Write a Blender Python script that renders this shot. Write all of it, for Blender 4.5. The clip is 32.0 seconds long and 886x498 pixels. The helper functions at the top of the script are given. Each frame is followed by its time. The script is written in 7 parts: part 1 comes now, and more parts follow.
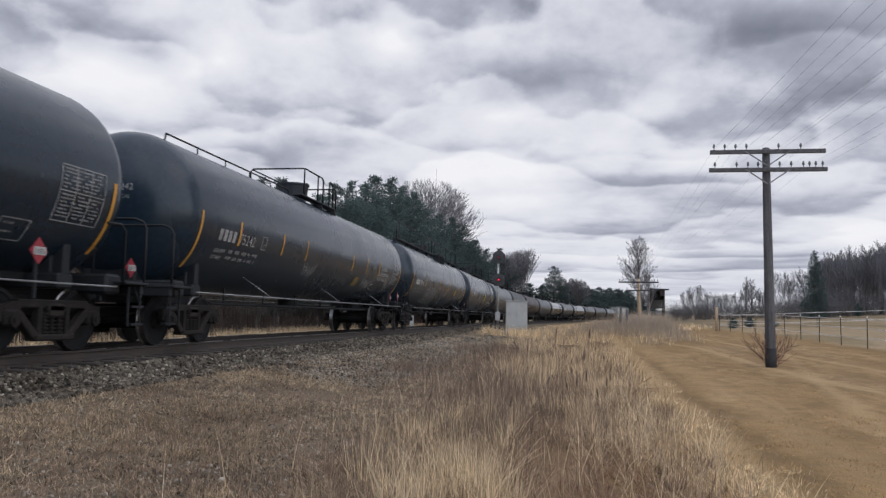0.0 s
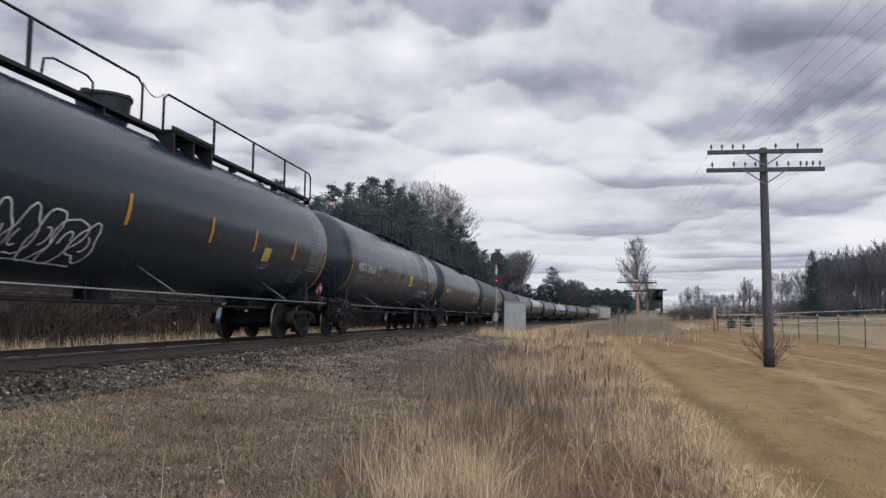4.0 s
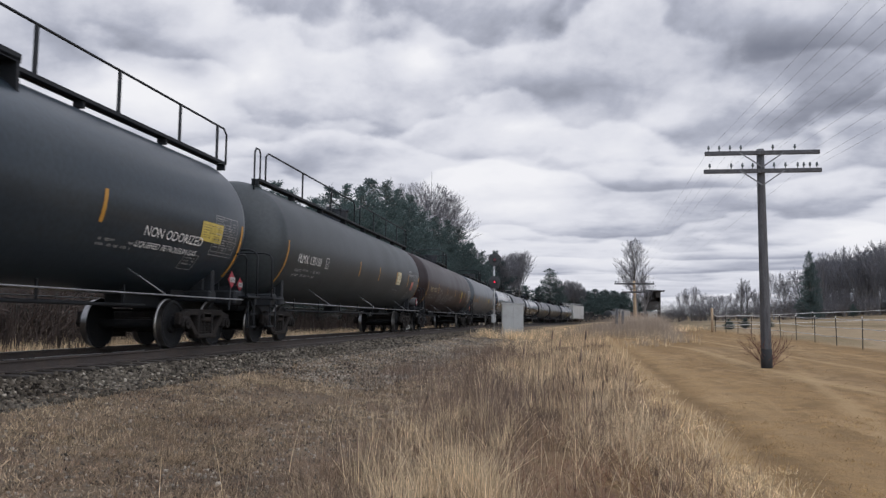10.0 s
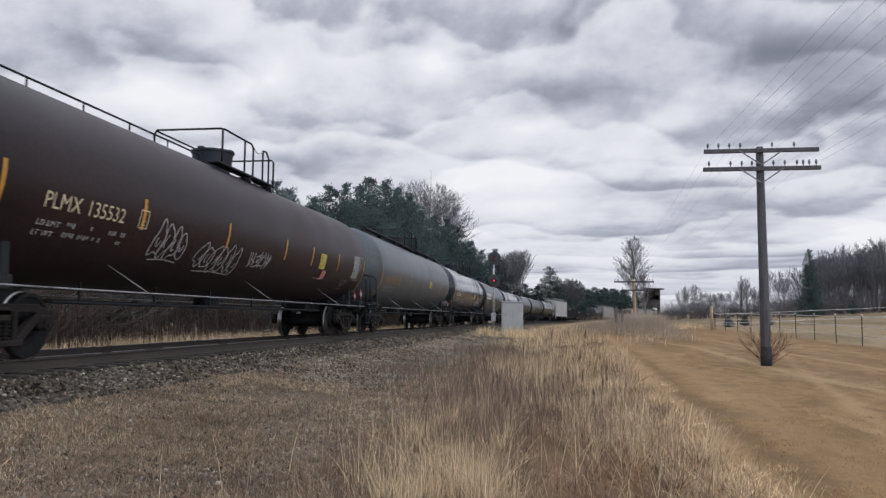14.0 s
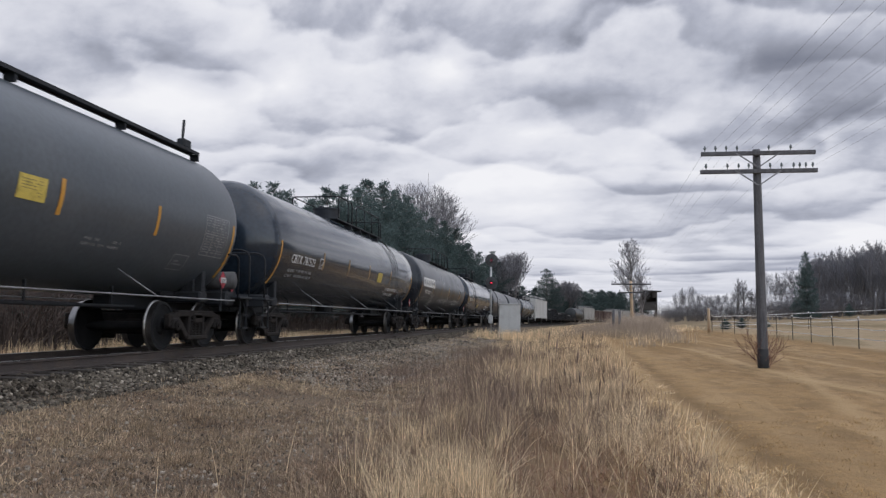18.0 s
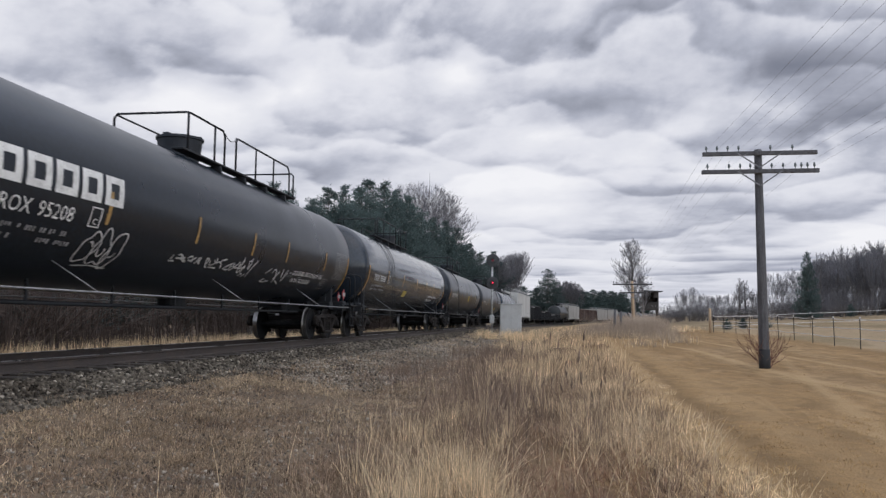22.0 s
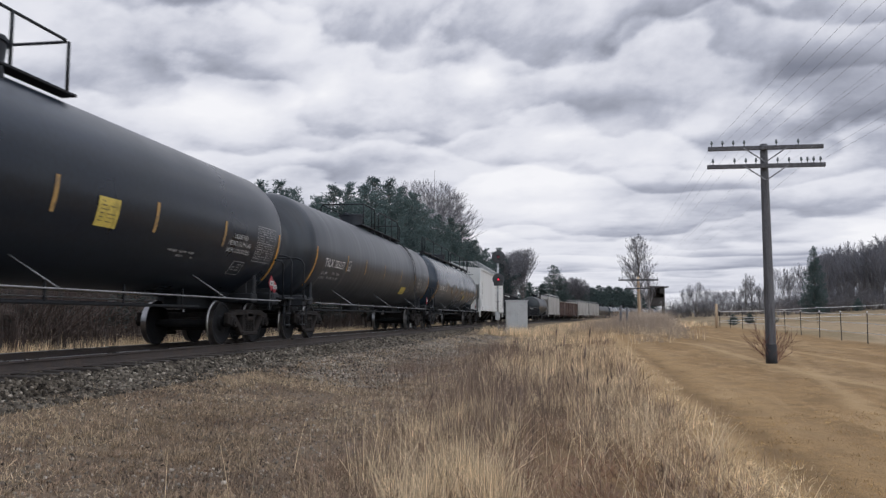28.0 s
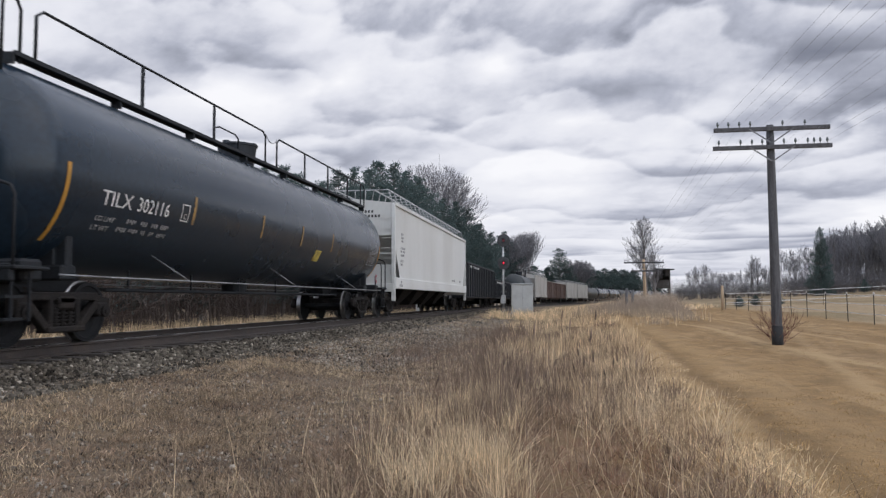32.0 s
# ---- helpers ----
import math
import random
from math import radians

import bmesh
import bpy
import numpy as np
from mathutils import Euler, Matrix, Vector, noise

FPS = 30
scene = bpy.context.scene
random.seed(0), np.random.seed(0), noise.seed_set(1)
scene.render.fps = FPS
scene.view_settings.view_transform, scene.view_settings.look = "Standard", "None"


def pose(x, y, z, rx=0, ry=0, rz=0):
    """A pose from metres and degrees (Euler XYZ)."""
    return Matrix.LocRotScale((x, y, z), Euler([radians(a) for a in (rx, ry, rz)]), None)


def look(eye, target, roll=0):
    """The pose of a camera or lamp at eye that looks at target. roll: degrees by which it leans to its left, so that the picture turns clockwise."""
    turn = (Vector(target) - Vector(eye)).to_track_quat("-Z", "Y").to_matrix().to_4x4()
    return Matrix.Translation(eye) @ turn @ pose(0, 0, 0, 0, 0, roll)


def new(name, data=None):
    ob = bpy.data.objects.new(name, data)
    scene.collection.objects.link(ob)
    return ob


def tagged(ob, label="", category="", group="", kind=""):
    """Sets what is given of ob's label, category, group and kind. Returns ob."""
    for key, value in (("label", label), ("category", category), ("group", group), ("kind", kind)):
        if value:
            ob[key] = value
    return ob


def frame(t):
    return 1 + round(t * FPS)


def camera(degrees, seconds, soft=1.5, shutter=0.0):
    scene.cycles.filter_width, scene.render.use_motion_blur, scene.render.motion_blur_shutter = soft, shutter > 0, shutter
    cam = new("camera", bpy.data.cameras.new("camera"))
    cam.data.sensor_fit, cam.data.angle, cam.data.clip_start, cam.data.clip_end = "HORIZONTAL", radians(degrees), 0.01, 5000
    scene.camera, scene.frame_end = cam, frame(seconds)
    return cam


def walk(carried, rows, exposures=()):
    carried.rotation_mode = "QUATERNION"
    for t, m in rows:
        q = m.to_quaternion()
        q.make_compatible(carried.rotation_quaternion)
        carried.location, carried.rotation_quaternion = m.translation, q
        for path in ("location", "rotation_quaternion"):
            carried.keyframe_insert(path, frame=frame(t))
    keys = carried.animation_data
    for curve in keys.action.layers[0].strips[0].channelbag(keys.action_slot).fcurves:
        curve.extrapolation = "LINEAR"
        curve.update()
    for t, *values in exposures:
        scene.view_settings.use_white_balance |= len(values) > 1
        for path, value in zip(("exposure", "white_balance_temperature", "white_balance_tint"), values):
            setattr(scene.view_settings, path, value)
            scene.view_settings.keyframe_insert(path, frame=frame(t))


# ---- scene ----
cam = camera(58.5, 32.0, soft=1.35, shutter=0.2)
CAM_Z = 1.33
PATH = [
    (0, 94.84, -1.02, 8.99), (0.5, 94.96, -0.86, 8.91), (1, 95.02, -0.84, 8.82), (1.5, 95.09, -0.86, 8.76),
    (2, 95.13, -0.78, 8.74), (2.5, 95.08, -0.76, 8.73), (3, 94.99, -0.82, 8.76), (3.5, 94.91, -0.77, 8.88),
    (5.5, 95.05, -0.69, 8.80), (6, 95.03, -0.70, 8.85), (6.5, 95.02, -0.75, 8.87), (7, 95.04, -0.59, 8.90),
    (7.5, 94.96, -0.72, 8.91), (8, 95.00, -0.73, 8.87), (8.5, 95.02, -0.74, 8.78), (9, 95.02, -0.75, 8.77),
    (9.5, 95.03, -0.71, 8.74), (10, 95.04, -0.68, 8.71), (10.5, 95.04, -0.71, 8.68), (11, 95.10, -0.66, 8.65),
    (11.5, 95.10, -0.66, 8.60), (12, 95.11, -0.63, 8.57), (12.5, 95.11, -0.52, 8.57), (13, 95.06, -0.50, 8.60),
    (13.5, 95.00, -0.49, 8.65), (14, 94.94, -0.52, 8.69), (14.5, 94.92, -0.56, 8.72), (16.5, 94.92, -0.56, 8.71),
    (17, 94.97, -0.57, 8.65), (17.5, 95.05, -0.52, 8.56), (18, 95.10, -0.55, 8.49), (18.5, 95.11, -0.63, 8.45),
    (19, 95.10, -0.64, 8.50), (19.5, 95.11, -0.53, 8.61), (20, 95.11, -0.53, 8.62), (20.5, 95.10, -0.57, 8.60),
    (21, 95.10, -0.61, 8.57), (21.5, 95.10, -0.57, 8.60), (22, 95.10, -0.59, 8.58), (22.5, 95.06, -0.49, 8.62),
    (23, 94.99, -0.53, 8.72), (23.5, 94.98, -0.56, 8.73), (24, 94.93, -0.53, 8.77), (24.5, 94.87, -0.52, 8.82),
    (25, 94.93, -0.53, 8.82), (25.5, 94.93, -0.53, 8.82), (27.5, 94.89, -0.31, 8.96), (28, 94.87, -0.25, 9.00),
    (28.5, 94.65, -0.15, 9.06), (29, 94.15, 0.06, 9.14), (29.5, 93.91, 0.10, 9.20), (30, 93.86, 0.08, 9.29),
    (30.5, 93.80, 0.09, 9.39), (31, 93.75, 0.04, 9.43), (31.5, 93.71, 0.04, 9.42), (32, 93.71, 0.14, 9.41),
]
walk(cam, [(t, pose(0, 0, CAM_Z, rx, ry, rz)) for t, rx, ry, rz in PATH], exposures=[(0.0, 0.36, 6320, 10), (27.0, 0.37, 6320, 10), (29.5, 0.45, 6320, 10), (32.0, 0.45, 6320, 10)])

# ---- daylight: overcast sky, soft high sun behind the clouds ----
SUN_AZ, SUN_EL = radians(110), radians(52)   # azimuth clockwise from the track's direction


def cloud_colour(tree, coord, patches=()):
    """Broken overcast in banks, from a flat cloud layer's own coordinates (in layer heights)."""
    n, l = tree.nodes, tree.links

    def op(kind, a, b=0.0, clamp=False):
        m = n.new("ShaderNodeMath")
        m.operation = kind
        m.use_clamp = clamp
        for i, v in enumerate((a, b)):
            if isinstance(v, (int, float)):
                m.inputs[i].default_value = v
            else:
                l.new(v, m.inputs[i])
        return m.outputs[0]

    # banks flatten towards the horizon: bearing against the logarithm of distance
    sp = n.new("ShaderNodeSeparateXYZ")
    l.new(coord, sp.inputs[0])
    ln = n.new("ShaderNodeVectorMath")
    ln.operation = "LENGTH"
    l.new(coord, ln.inputs[0])
    far = op("LOGARITHM", op("MAXIMUM", ln.outputs["Value"], 0.3), 2.718)
    cb = n.new("ShaderNodeCombineXYZ")
    l.new(op("ARCTAN2", sp.outputs["X"], sp.outputs["Y"]), cb.inputs[0])
    l.new(far, cb.inputs[1])

    def noise_tex(scale, detail, rough, stretch=1.5, shift=0.0, dist=0.0):
        mp = n.new("ShaderNodeMapping")
        mp.inputs["Scale"].default_value = (stretch, 1, 1)
        mp.inputs["Location"].default_value = (shift, shift * 0.7, shift)
        l.new(cb.outputs[0], mp.inputs["Vector"])
        tx = n.new("ShaderNodeTexNoise")
        tx.inputs["Scale"].default_value = scale
        tx.inputs["Detail"].default_value = detail
        tx.inputs["Roughness"].default_value = rough
        tx.inputs["Distortion"].default_value = dist
        l.new(mp.outputs[0], tx.inputs["Vector"])
        return tx.outputs["Fac"]

    def banks(pitch, wander, ragged, shift):
        """Each bank of cloud: a bright head that darkens towards its flat base, where the next head begins."""
        phase = op("ADD", op("MULTIPLY", far, pitch), op("MULTIPLY", noise_tex(1.6, 2.0, 0.5, 2.1, shift), wander))
        phase = op("ADD", phase, op("MULTIPLY", noise_tex(3.6, 6.0, 0.48, 2.4, shift + 3.0), ragged))
        saw = op("FRACT", phase)
        head = n.new("ShaderNodeMapRange")
        head.interpolation_type = "SMOOTHSTEP"
        head.inputs["From Min"].default_value, head.inputs["From Max"].default_value = 0.0, 0.16
        l.new(saw, head.inputs["Value"])
        return op("MULTIPLY", head.outputs[0], op("SUBTRACT", 1.0, saw))

    big = noise_tex(1.5, 2.0, 0.5, 1.6, 5.0)
    mid = noise_tex(2.2, 8.0, 0.54, 2.3, 9.0, 0.12)
    soft = noise_tex(8.0, 5.0, 0.6, 2.6, 2.0)
    tot = op("ADD", op("MULTIPLY", big, 0.42), op("MULTIPLY", mid, 0.80))
    puffs = op("ABSOLUTE", op("SUBTRACT", noise_tex(2.3, 4.0, 0.5, 2.0, 11.0, 0.2), 0.5))   # rounded heads with creases between
    tot = op("ADD", tot, op("MULTIPLY", op("SUBTRACT", puffs, 0.09), 0.45))
    tot = op("ADD", tot, 0.04)
    tot = op("ADD", tot, op("MULTIPLY", op("ADD", banks(1.5, 2.6, 0.9, 0.0), banks(2.4, 2.8, 1.0, 7.0)), 0.15))
    tot = op("ADD", tot, op("MULTIPLY", soft, 0.10))
    # paler towards the horizon
    low = n.new("ShaderNodeMapRange")
    low.inputs["From Min"].default_value, low.inputs["From Max"].default_value = 1.5, 2.7
    low.inputs["To Min"].default_value, low.inputs["To Max"].default_value = 0.275, 0.185
    l.new(far, low.inputs["Value"])
    tot = op("SUBTRACT", tot, low.outputs[0])
    for px, py, rx, ry, w in patches:
        mp = n.new("ShaderNodeMapping")
        mp.vector_type = "TEXTURE"
        mp.inputs["Location"].default_value = (px, py, 0)
        mp.inputs["Scale"].default_value = (rx * 1.5, ry * 1.5, 1)
        l.new(cb.outputs[0], mp.inputs["Vector"])
        gr = n.new("ShaderNodeTexGradient")
        gr.gradient_type = "QUADRATIC_SPHERE"
        l.new(mp.outputs[0], gr.inputs[0])
        edge = op("MULTIPLY", gr.outputs["Fac"], op("ADD", op("MULTIPLY", mid, 2.0), -0.1))
        tot = op("ADD", tot, op("MULTIPLY", edge, w))
    tot = op("ADD", op("MULTIPLY", tot, 1.22), -0.112)
    ramp = n.new("ShaderNodeValToRGB")
    e = ramp.color_ramp.elements
    e[0].position, e[0].color = 0.10, (0.15, 0.16, 0.20, 1)
    e[1].position, e[1].color = 0.90, (0.70, 0.69, 0.70, 1)
    for pos, col in ((0.27, (0.225, 0.235, 0.279, 1)), (0.42, (0.345, 0.356, 0.412, 1)), (0.51, (0.460, 0.466, 0.515, 1)), (0.63, (0.575, 0.575, 0.612, 1))):
        el = e.new(pos)
        el.color = col
    l.new(tot, ramp.inputs["Fac"])
    return ramp.outputs["Color"]


world = bpy.data.worlds.new("overcast_sky")
scene.world = world
world.use_nodes = True
wt = world.node_tree
wt.nodes.clear()
sky = wt.nodes.new("ShaderNodeTexSky")
sky.sky_type = "NISHITA"
sky.sun_disc = False
sky.sun_elevation, sky.sun_rotation = SUN_EL, SUN_AZ
skyb = wt.nodes.new("ShaderNodeBackground")
skyb.inputs["Strength"].default_value = 0.05
wt.links.new(sky.outputs[0], skyb.inputs["Color"])
gen = wt.nodes.new("ShaderNodeTexCoord")
sep = wt.nodes.new("ShaderNodeSeparateXYZ")
wt.links.new(gen.outputs["Generated"], sep.inputs[0])
zup = wt.nodes.new("ShaderNodeMath")
zup.operation = "MAXIMUM"
zup.inputs[1].default_value = 0.05
wt.links.new(sep.outputs["Z"], zup.inputs[0])
flat = wt.nodes.new("ShaderNodeVectorMath")
flat.operation = "DIVIDE"
cz = wt.nodes.new("ShaderNodeCombineXYZ")
for i in range(3):
    wt.links.new(zup.outputs[0], cz.inputs[i])
wt.links.new(gen.outputs["Generated"], flat.inputs[0])
wt.links.new(cz.outputs[0], flat.inputs[1])
cloudb = wt.nodes.new("ShaderNodeBackground")
cloudb.inputs["Strength"].default_value = 1.17
wt.links.new(cloud_colour(wt, flat.outputs[0]), cloudb.inputs["Color"])
addsky = wt.nodes.new("ShaderNodeAddShader")
wout = wt.nodes.new("ShaderNodeOutputWorld")
wt.links.new(skyb.outputs[0], addsky.inputs[0])
wt.links.new(cloudb.outputs[0], addsky.inputs[1])
wt.links.new(addsky.outputs[0], wout.inputs["Surface"])

sun_data = bpy.data.lights.new("sun", "SUN")
sun_data.energy, sun_data.angle, sun_data.color = 0.7, radians(110), (1.0, 0.96, 0.9)
sun = new("sun", sun_data)
sun.matrix_world = look((math.sin(SUN_AZ) * 60, math.cos(SUN_AZ) * 60, 80), (0, 0, 0))

# ---- materials ----
def mat(name, base, rough=0.6, metal=0.0, var=0.25, scale=6.0, bump=0.0, bump_scale=40.0, second=None, fine=60.0,
        second_at=(0.45, 0.7), random=0.0, island=0.0, spec=0.5, stretch=(1, 1, 1), coat=0.0, coat_rough=0.1, thin=0.0):
    """A surface with two scales of variation: broad stains and fine grain, with relief."""
    m = bpy.data.materials.new(name)
    m.use_nodes = True
    t = m.node_tree
    n, l = t.nodes, t.links
    b = n["Principled BSDF"]
    b.inputs["Roughness"].default_value = rough
    b.inputs["Metallic"].default_value = metal
    b.inputs["Specular IOR Level"].default_value = spec
    b.inputs["Coat Weight"].default_value = coat
    b.inputs["Coat Roughness"].default_value = coat_rough
    co = n.new("ShaderNodeTexCoord")
    mp = n.new("ShaderNodeMapping")
    mp.inputs["Scale"].default_value = stretch
    l.new(co.outputs["Object"], mp.inputs["Vector"])

    def tex(s, d):
        x = n.new("ShaderNodeTexNoise")
        x.inputs["Scale"].default_value, x.inputs["Detail"].default_value = s, d
        l.new(mp.outputs[0], x.inputs["Vector"])
        return x.outputs["Fac"]

    broad, grain = tex(scale, 4), tex(fine, 3)
    col = None
    mix = n.new("ShaderNodeMix")
    mix.data_type = "RGBA"
    mix.inputs["A"].default_value = (*base, 1)
    mix.inputs["B"].default_value = (*(second or [c * 0.6 for c in base]), 1)
    rng = n.new("ShaderNodeMapRange")
    rng.inputs["From Min"].default_value, rng.inputs["From Max"].default_value = second_at
    l.new(broad, rng.inputs["Value"])
    l.new(rng.outputs[0], mix.inputs["Factor"])
    val = n.new("ShaderNodeMapRange")
    val.inputs["From Min"].default_value, val.inputs["From Max"].default_value = 0.3, 0.7
    val.inputs["To Min"].default_value, val.inputs["To Max"].default_value = 1 - var, 1 + var
    l.new(grain, val.inputs["Value"])
    fac = val.outputs[0]
    for amount, source in ((random, "ObjectInfo"), (island, "Geometry")):
        if amount:
            inf = n.new("ShaderNodeObjectInfo" if source == "ObjectInfo" else "ShaderNodeNewGeometry")
            r = n.new("ShaderNodeMapRange")
            r.inputs["To Min"].default_value, r.inputs["To Max"].default_value = 1 - amount, 1 + amount
            l.new(inf.outputs["Random" if source == "ObjectInfo" else "Random Per Island"], r.inputs["Value"])
            mu = n.new("ShaderNodeMath")
            mu.operation = "MULTIPLY"
            l.new(fac, mu.inputs[0])
            l.new(r.outputs[0], mu.inputs[1])
            fac = mu.outputs[0]
    sc = n.new("ShaderNodeVectorMath")
    sc.operation = "SCALE"
    l.new(mix.outputs["Result"], sc.inputs[0])
    l.new(fac, sc.inputs["Scale"])
    l.new(sc.outputs[0], b.inputs["Base Color"])
    ro = n.new("ShaderNodeMapRange")
    ro.inputs["To Min"].default_value, ro.inputs["To Max"].default_value = max(0.05, rough - 0.12), min(1, rough + 0.12)
    l.new(broad, ro.inputs["Value"])
    l.new(ro.outputs[0], b.inputs["Roughness"])
    if bump:
        bp = n.new("ShaderNodeBump")
        bp.inputs["Strength"].default_value = bump
        bp.inputs["Distance"].default_value = 0.02
        l.new(tex(bump_scale, 3), bp.inputs["Height"])
        l.new(bp.outputs[0], b.inputs["Normal"])
    if thin:   # leaves and needles pass some light on
        tr, both = n.new("ShaderNodeBsdfTranslucent"), n.new("ShaderNodeMixShader")
        both.inputs["Fac"].default_value = thin
        l.new(sc.outputs[0], tr.inputs["Color"])
        l.new(b.outputs[0], both.inputs[1])
        l.new(tr.outputs[0], both.inputs[2])
        l.new(both.outputs[0], n["Material Output"].inputs["Surface"])
    return m


def glow(name, colour, strength):
    m = bpy.data.materials.new(name)
    m.use_nodes = True
    b = m.node_tree.nodes["Principled BSDF"]
    b.inputs["Base Color"].default_value = (*colour, 1)
    b.inputs["Emission Color"].default_value = (*colour, 1)
    b.inputs["Emission Strength"].default_value = strength
    return m


M_BLACK = mat("black_tank_paint", (0.012, 0.0225, 0.036), 0.27, var=0.2, scale=0.5, fine=12, second=(0.015, 0.026, 0.039), bump=0.02, bump_scale=3, spec=0.32, coat=0.16, coat_rough=0.16)
M_GLOSS = mat("glossy_black_tank_paint", (0.013, 0.021, 0.033), 0.18, var=0.2, scale=0.5, fine=12, second=(0.012, 0.018, 0.026), bump=0.015, bump_scale=3, spec=0.32, coat=0.36, coat_rough=0.08)
M_SATIN = mat("satin_black_tank_paint", (0.009, 0.014, 0.022), 0.30, var=0.2, scale=0.5, fine=12, second=(0.011, 0.016, 0.022), bump=0.02, bump_scale=3, spec=0.26, coat=0.10, coat_rough=0.2)
M_STREAK = mat("streaked_black_tank_paint", (0.014, 0.019, 0.026), 0.36, var=0.2, scale=2.3, fine=12, second=(0.075, 0.076, 0.078), second_at=(0.60, 0.74), stretch=(0.10, 1.5, 0.10), bump=0.02, bump_scale=3, spec=0.4, coat=0.12, coat_rough=0.25)
M_SLATE = mat("dark_grey_green_tank_paint", (0.025, 0.032, 0.036), 0.45, var=0.2, scale=0.5, fine=12, second=(0.033, 0.039, 0.041), bump=0.02, bump_scale=3)
M_STEELBLUE = mat("dull_steel_blue_tank_paint", (0.020, 0.030, 0.040), 0.32, var=0.2, scale=0.5, fine=12, second=(0.026, 0.036, 0.045), bump=0.02, bump_scale=3, spec=0.32, coat=0.12, coat_rough=0.2)
M_MAROON = mat("faded_maroon_tank_paint", (0.017, 0.0098, 0.0115), 0.42, var=0.25, scale=0.5, fine=12, second=(0.027, 0.014, 0.014), bump=0.02, bump_scale=3, spec=0.3)
M_BLUEGREY = mat("blue_grey_tank_paint", (0.056, 0.067, 0.078), 0.36, var=0.15, scale=0.5, fine=12, second=(0.070, 0.080, 0.090), bump=0.02, bump_scale=3)
M_IRON = mat("grimy_black_iron", (0.013, 0.0155, 0.019), 0.65, var=0.35, scale=3, fine=40, second=(0.018, 0.019, 0.021), spec=0.3, bump=0.2, bump_scale=30)
M_TRUCK = mat("dusty_cast_steel", (0.019, 0.0172, 0.0165), 0.8, var=0.35, scale=3, fine=40, second=(0.031, 0.026, 0.023), spec=0.12, bump=0.25, bump_scale=30)
M_TREAD = mat("polished_wheel_tread", (0.30, 0.29, 0.28), 0.33, metal=1.0, var=0.2)
M_WHEEL = mat("brown_wheel_steel", (0.012, 0.0125, 0.014), 0.75, var=0.3, scale=5, second=(0.02, 0.02, 0.02), spec=0.15)
M_DUSTY = mat("dusty_grey_reservoir", (0.07, 0.07, 0.073), 0.7, var=0.2, scale=3, second=(0.04, 0.04, 0.042))
M_RAILHEAD = mat("polished_railhead", (0.5, 0.49, 0.48), 0.28, metal=1.0, var=0.1, scale=2)
M_RAIL = mat("rusty_rail_web", (0.042, 0.033, 0.029), 0.75, var=0.35, scale=4, fine=50, second=(0.06, 0.045, 0.036), bump=0.2)
M_TIE = mat("creosoted_tie_wood", (0.050, 0.042, 0.036), 0.85, var=0.4, scale=4, fine=30, second=(0.10, 0.085, 0.07), bump=0.6, bump_scale=20, random=0.3, stretch=(0.3, 4, 4))
M_BALLAST = mat("grey_ballast_stone", (0.108, 0.094, 0.075), 0.95, var=0.3, scale=1.5, fine=40, second=(0.058, 0.048, 0.037), spec=0.15, island=0.85, bump=0.3)
M_PALESTONE = mat("pale_limestone", (0.33, 0.295, 0.245), 0.9, var=0.25, scale=1.5, fine=40, second=(0.20, 0.175, 0.14), spec=0.2, island=0.5, bump=0.3)
M_GRAVEL = mat("grey_brown_gravel", (0.24, 0.21, 0.17), 0.95, var=0.3, scale=1.5, fine=40, second=(0.12, 0.10, 0.08), spec=0.15, island=0.8, bump=0.3)
M_BED = mat("ballast_bed", (0.060, 0.050, 0.040), 0.95, var=0.6, scale=2.0, fine=22, second=(0.035, 0.031, 0.027), bump=1.0, bump_scale=24)
M_LETTER = mat("white_lettering", (0.72, 0.72, 0.70), 0.6, var=0.15, scale=5, second=(0.5, 0.5, 0.48))
M_LETTERDIM = mat("worn_white_lettering", (0.30, 0.30, 0.30), 0.7, var=0.25, scale=6)
M_YELLOW = mat("yellow_reflective_tape", (0.50, 0.25, 0.035), 0.45, var=0.2, scale=4, second=(0.42, 0.22, 0.03))
M_SIGNYELLOW = mat("yellow_warning_sign", (0.56, 0.43, 0.09), 0.5, var=0.12, scale=6)
M_PINKSIGN = mat("faded_red_sign", (0.62, 0.22, 0.17), 0.6, var=0.2, scale=8)
M_RED = mat("red_placard", (0.30, 0.016, 0.030), 0.5, var=0.1)
M_WHITE = mat("white_sign_panel", (0.75, 0.74, 0.70), 0.55, var=0.1, scale=5)
M_ORANGE = mat("orange_lettering", (0.42, 0.20, 0.05), 0.6, var=0.2)
M_GALV = mat("galvanised_handrail", (0.26, 0.265, 0.275), 0.5, metal=0.3, var=0.15)
M_HOPPER = mat("white_hopper_paint", (0.60, 0.605, 0.585), 0.55, var=0.03, scale=0.35, fine=14, second=(0.53, 0.53, 0.505), bump=0.03, bump_scale=3, stretch=(1, 1, 0.3))
M_BROWN = mat("rust_brown_car_paint", (0.075, 0.042, 0.034), 0.75, var=0.25, scale=0.8, second=(0.15, 0.095, 0.07))
M_PALE = mat("dusty_white_car_paint", (0.44, 0.43, 0.405), 0.65, var=0.15, scale=0.8, second=(0.33, 0.31, 0.28), stretch=(1, 1, 0.3))
M_TAN = mat("tan_hopper_paint", (0.40, 0.38, 0.34), 0.6, var=0.15, scale=0.8, second=(0.26, 0.235, 0.20))
M_GREYBOX = mat("grey_aluminium_cabinet", (0.40, 0.41, 0.40), 0.5, metal=0.15, var=0.08, scale=1.5, second=(0.33, 0.33, 0.32))
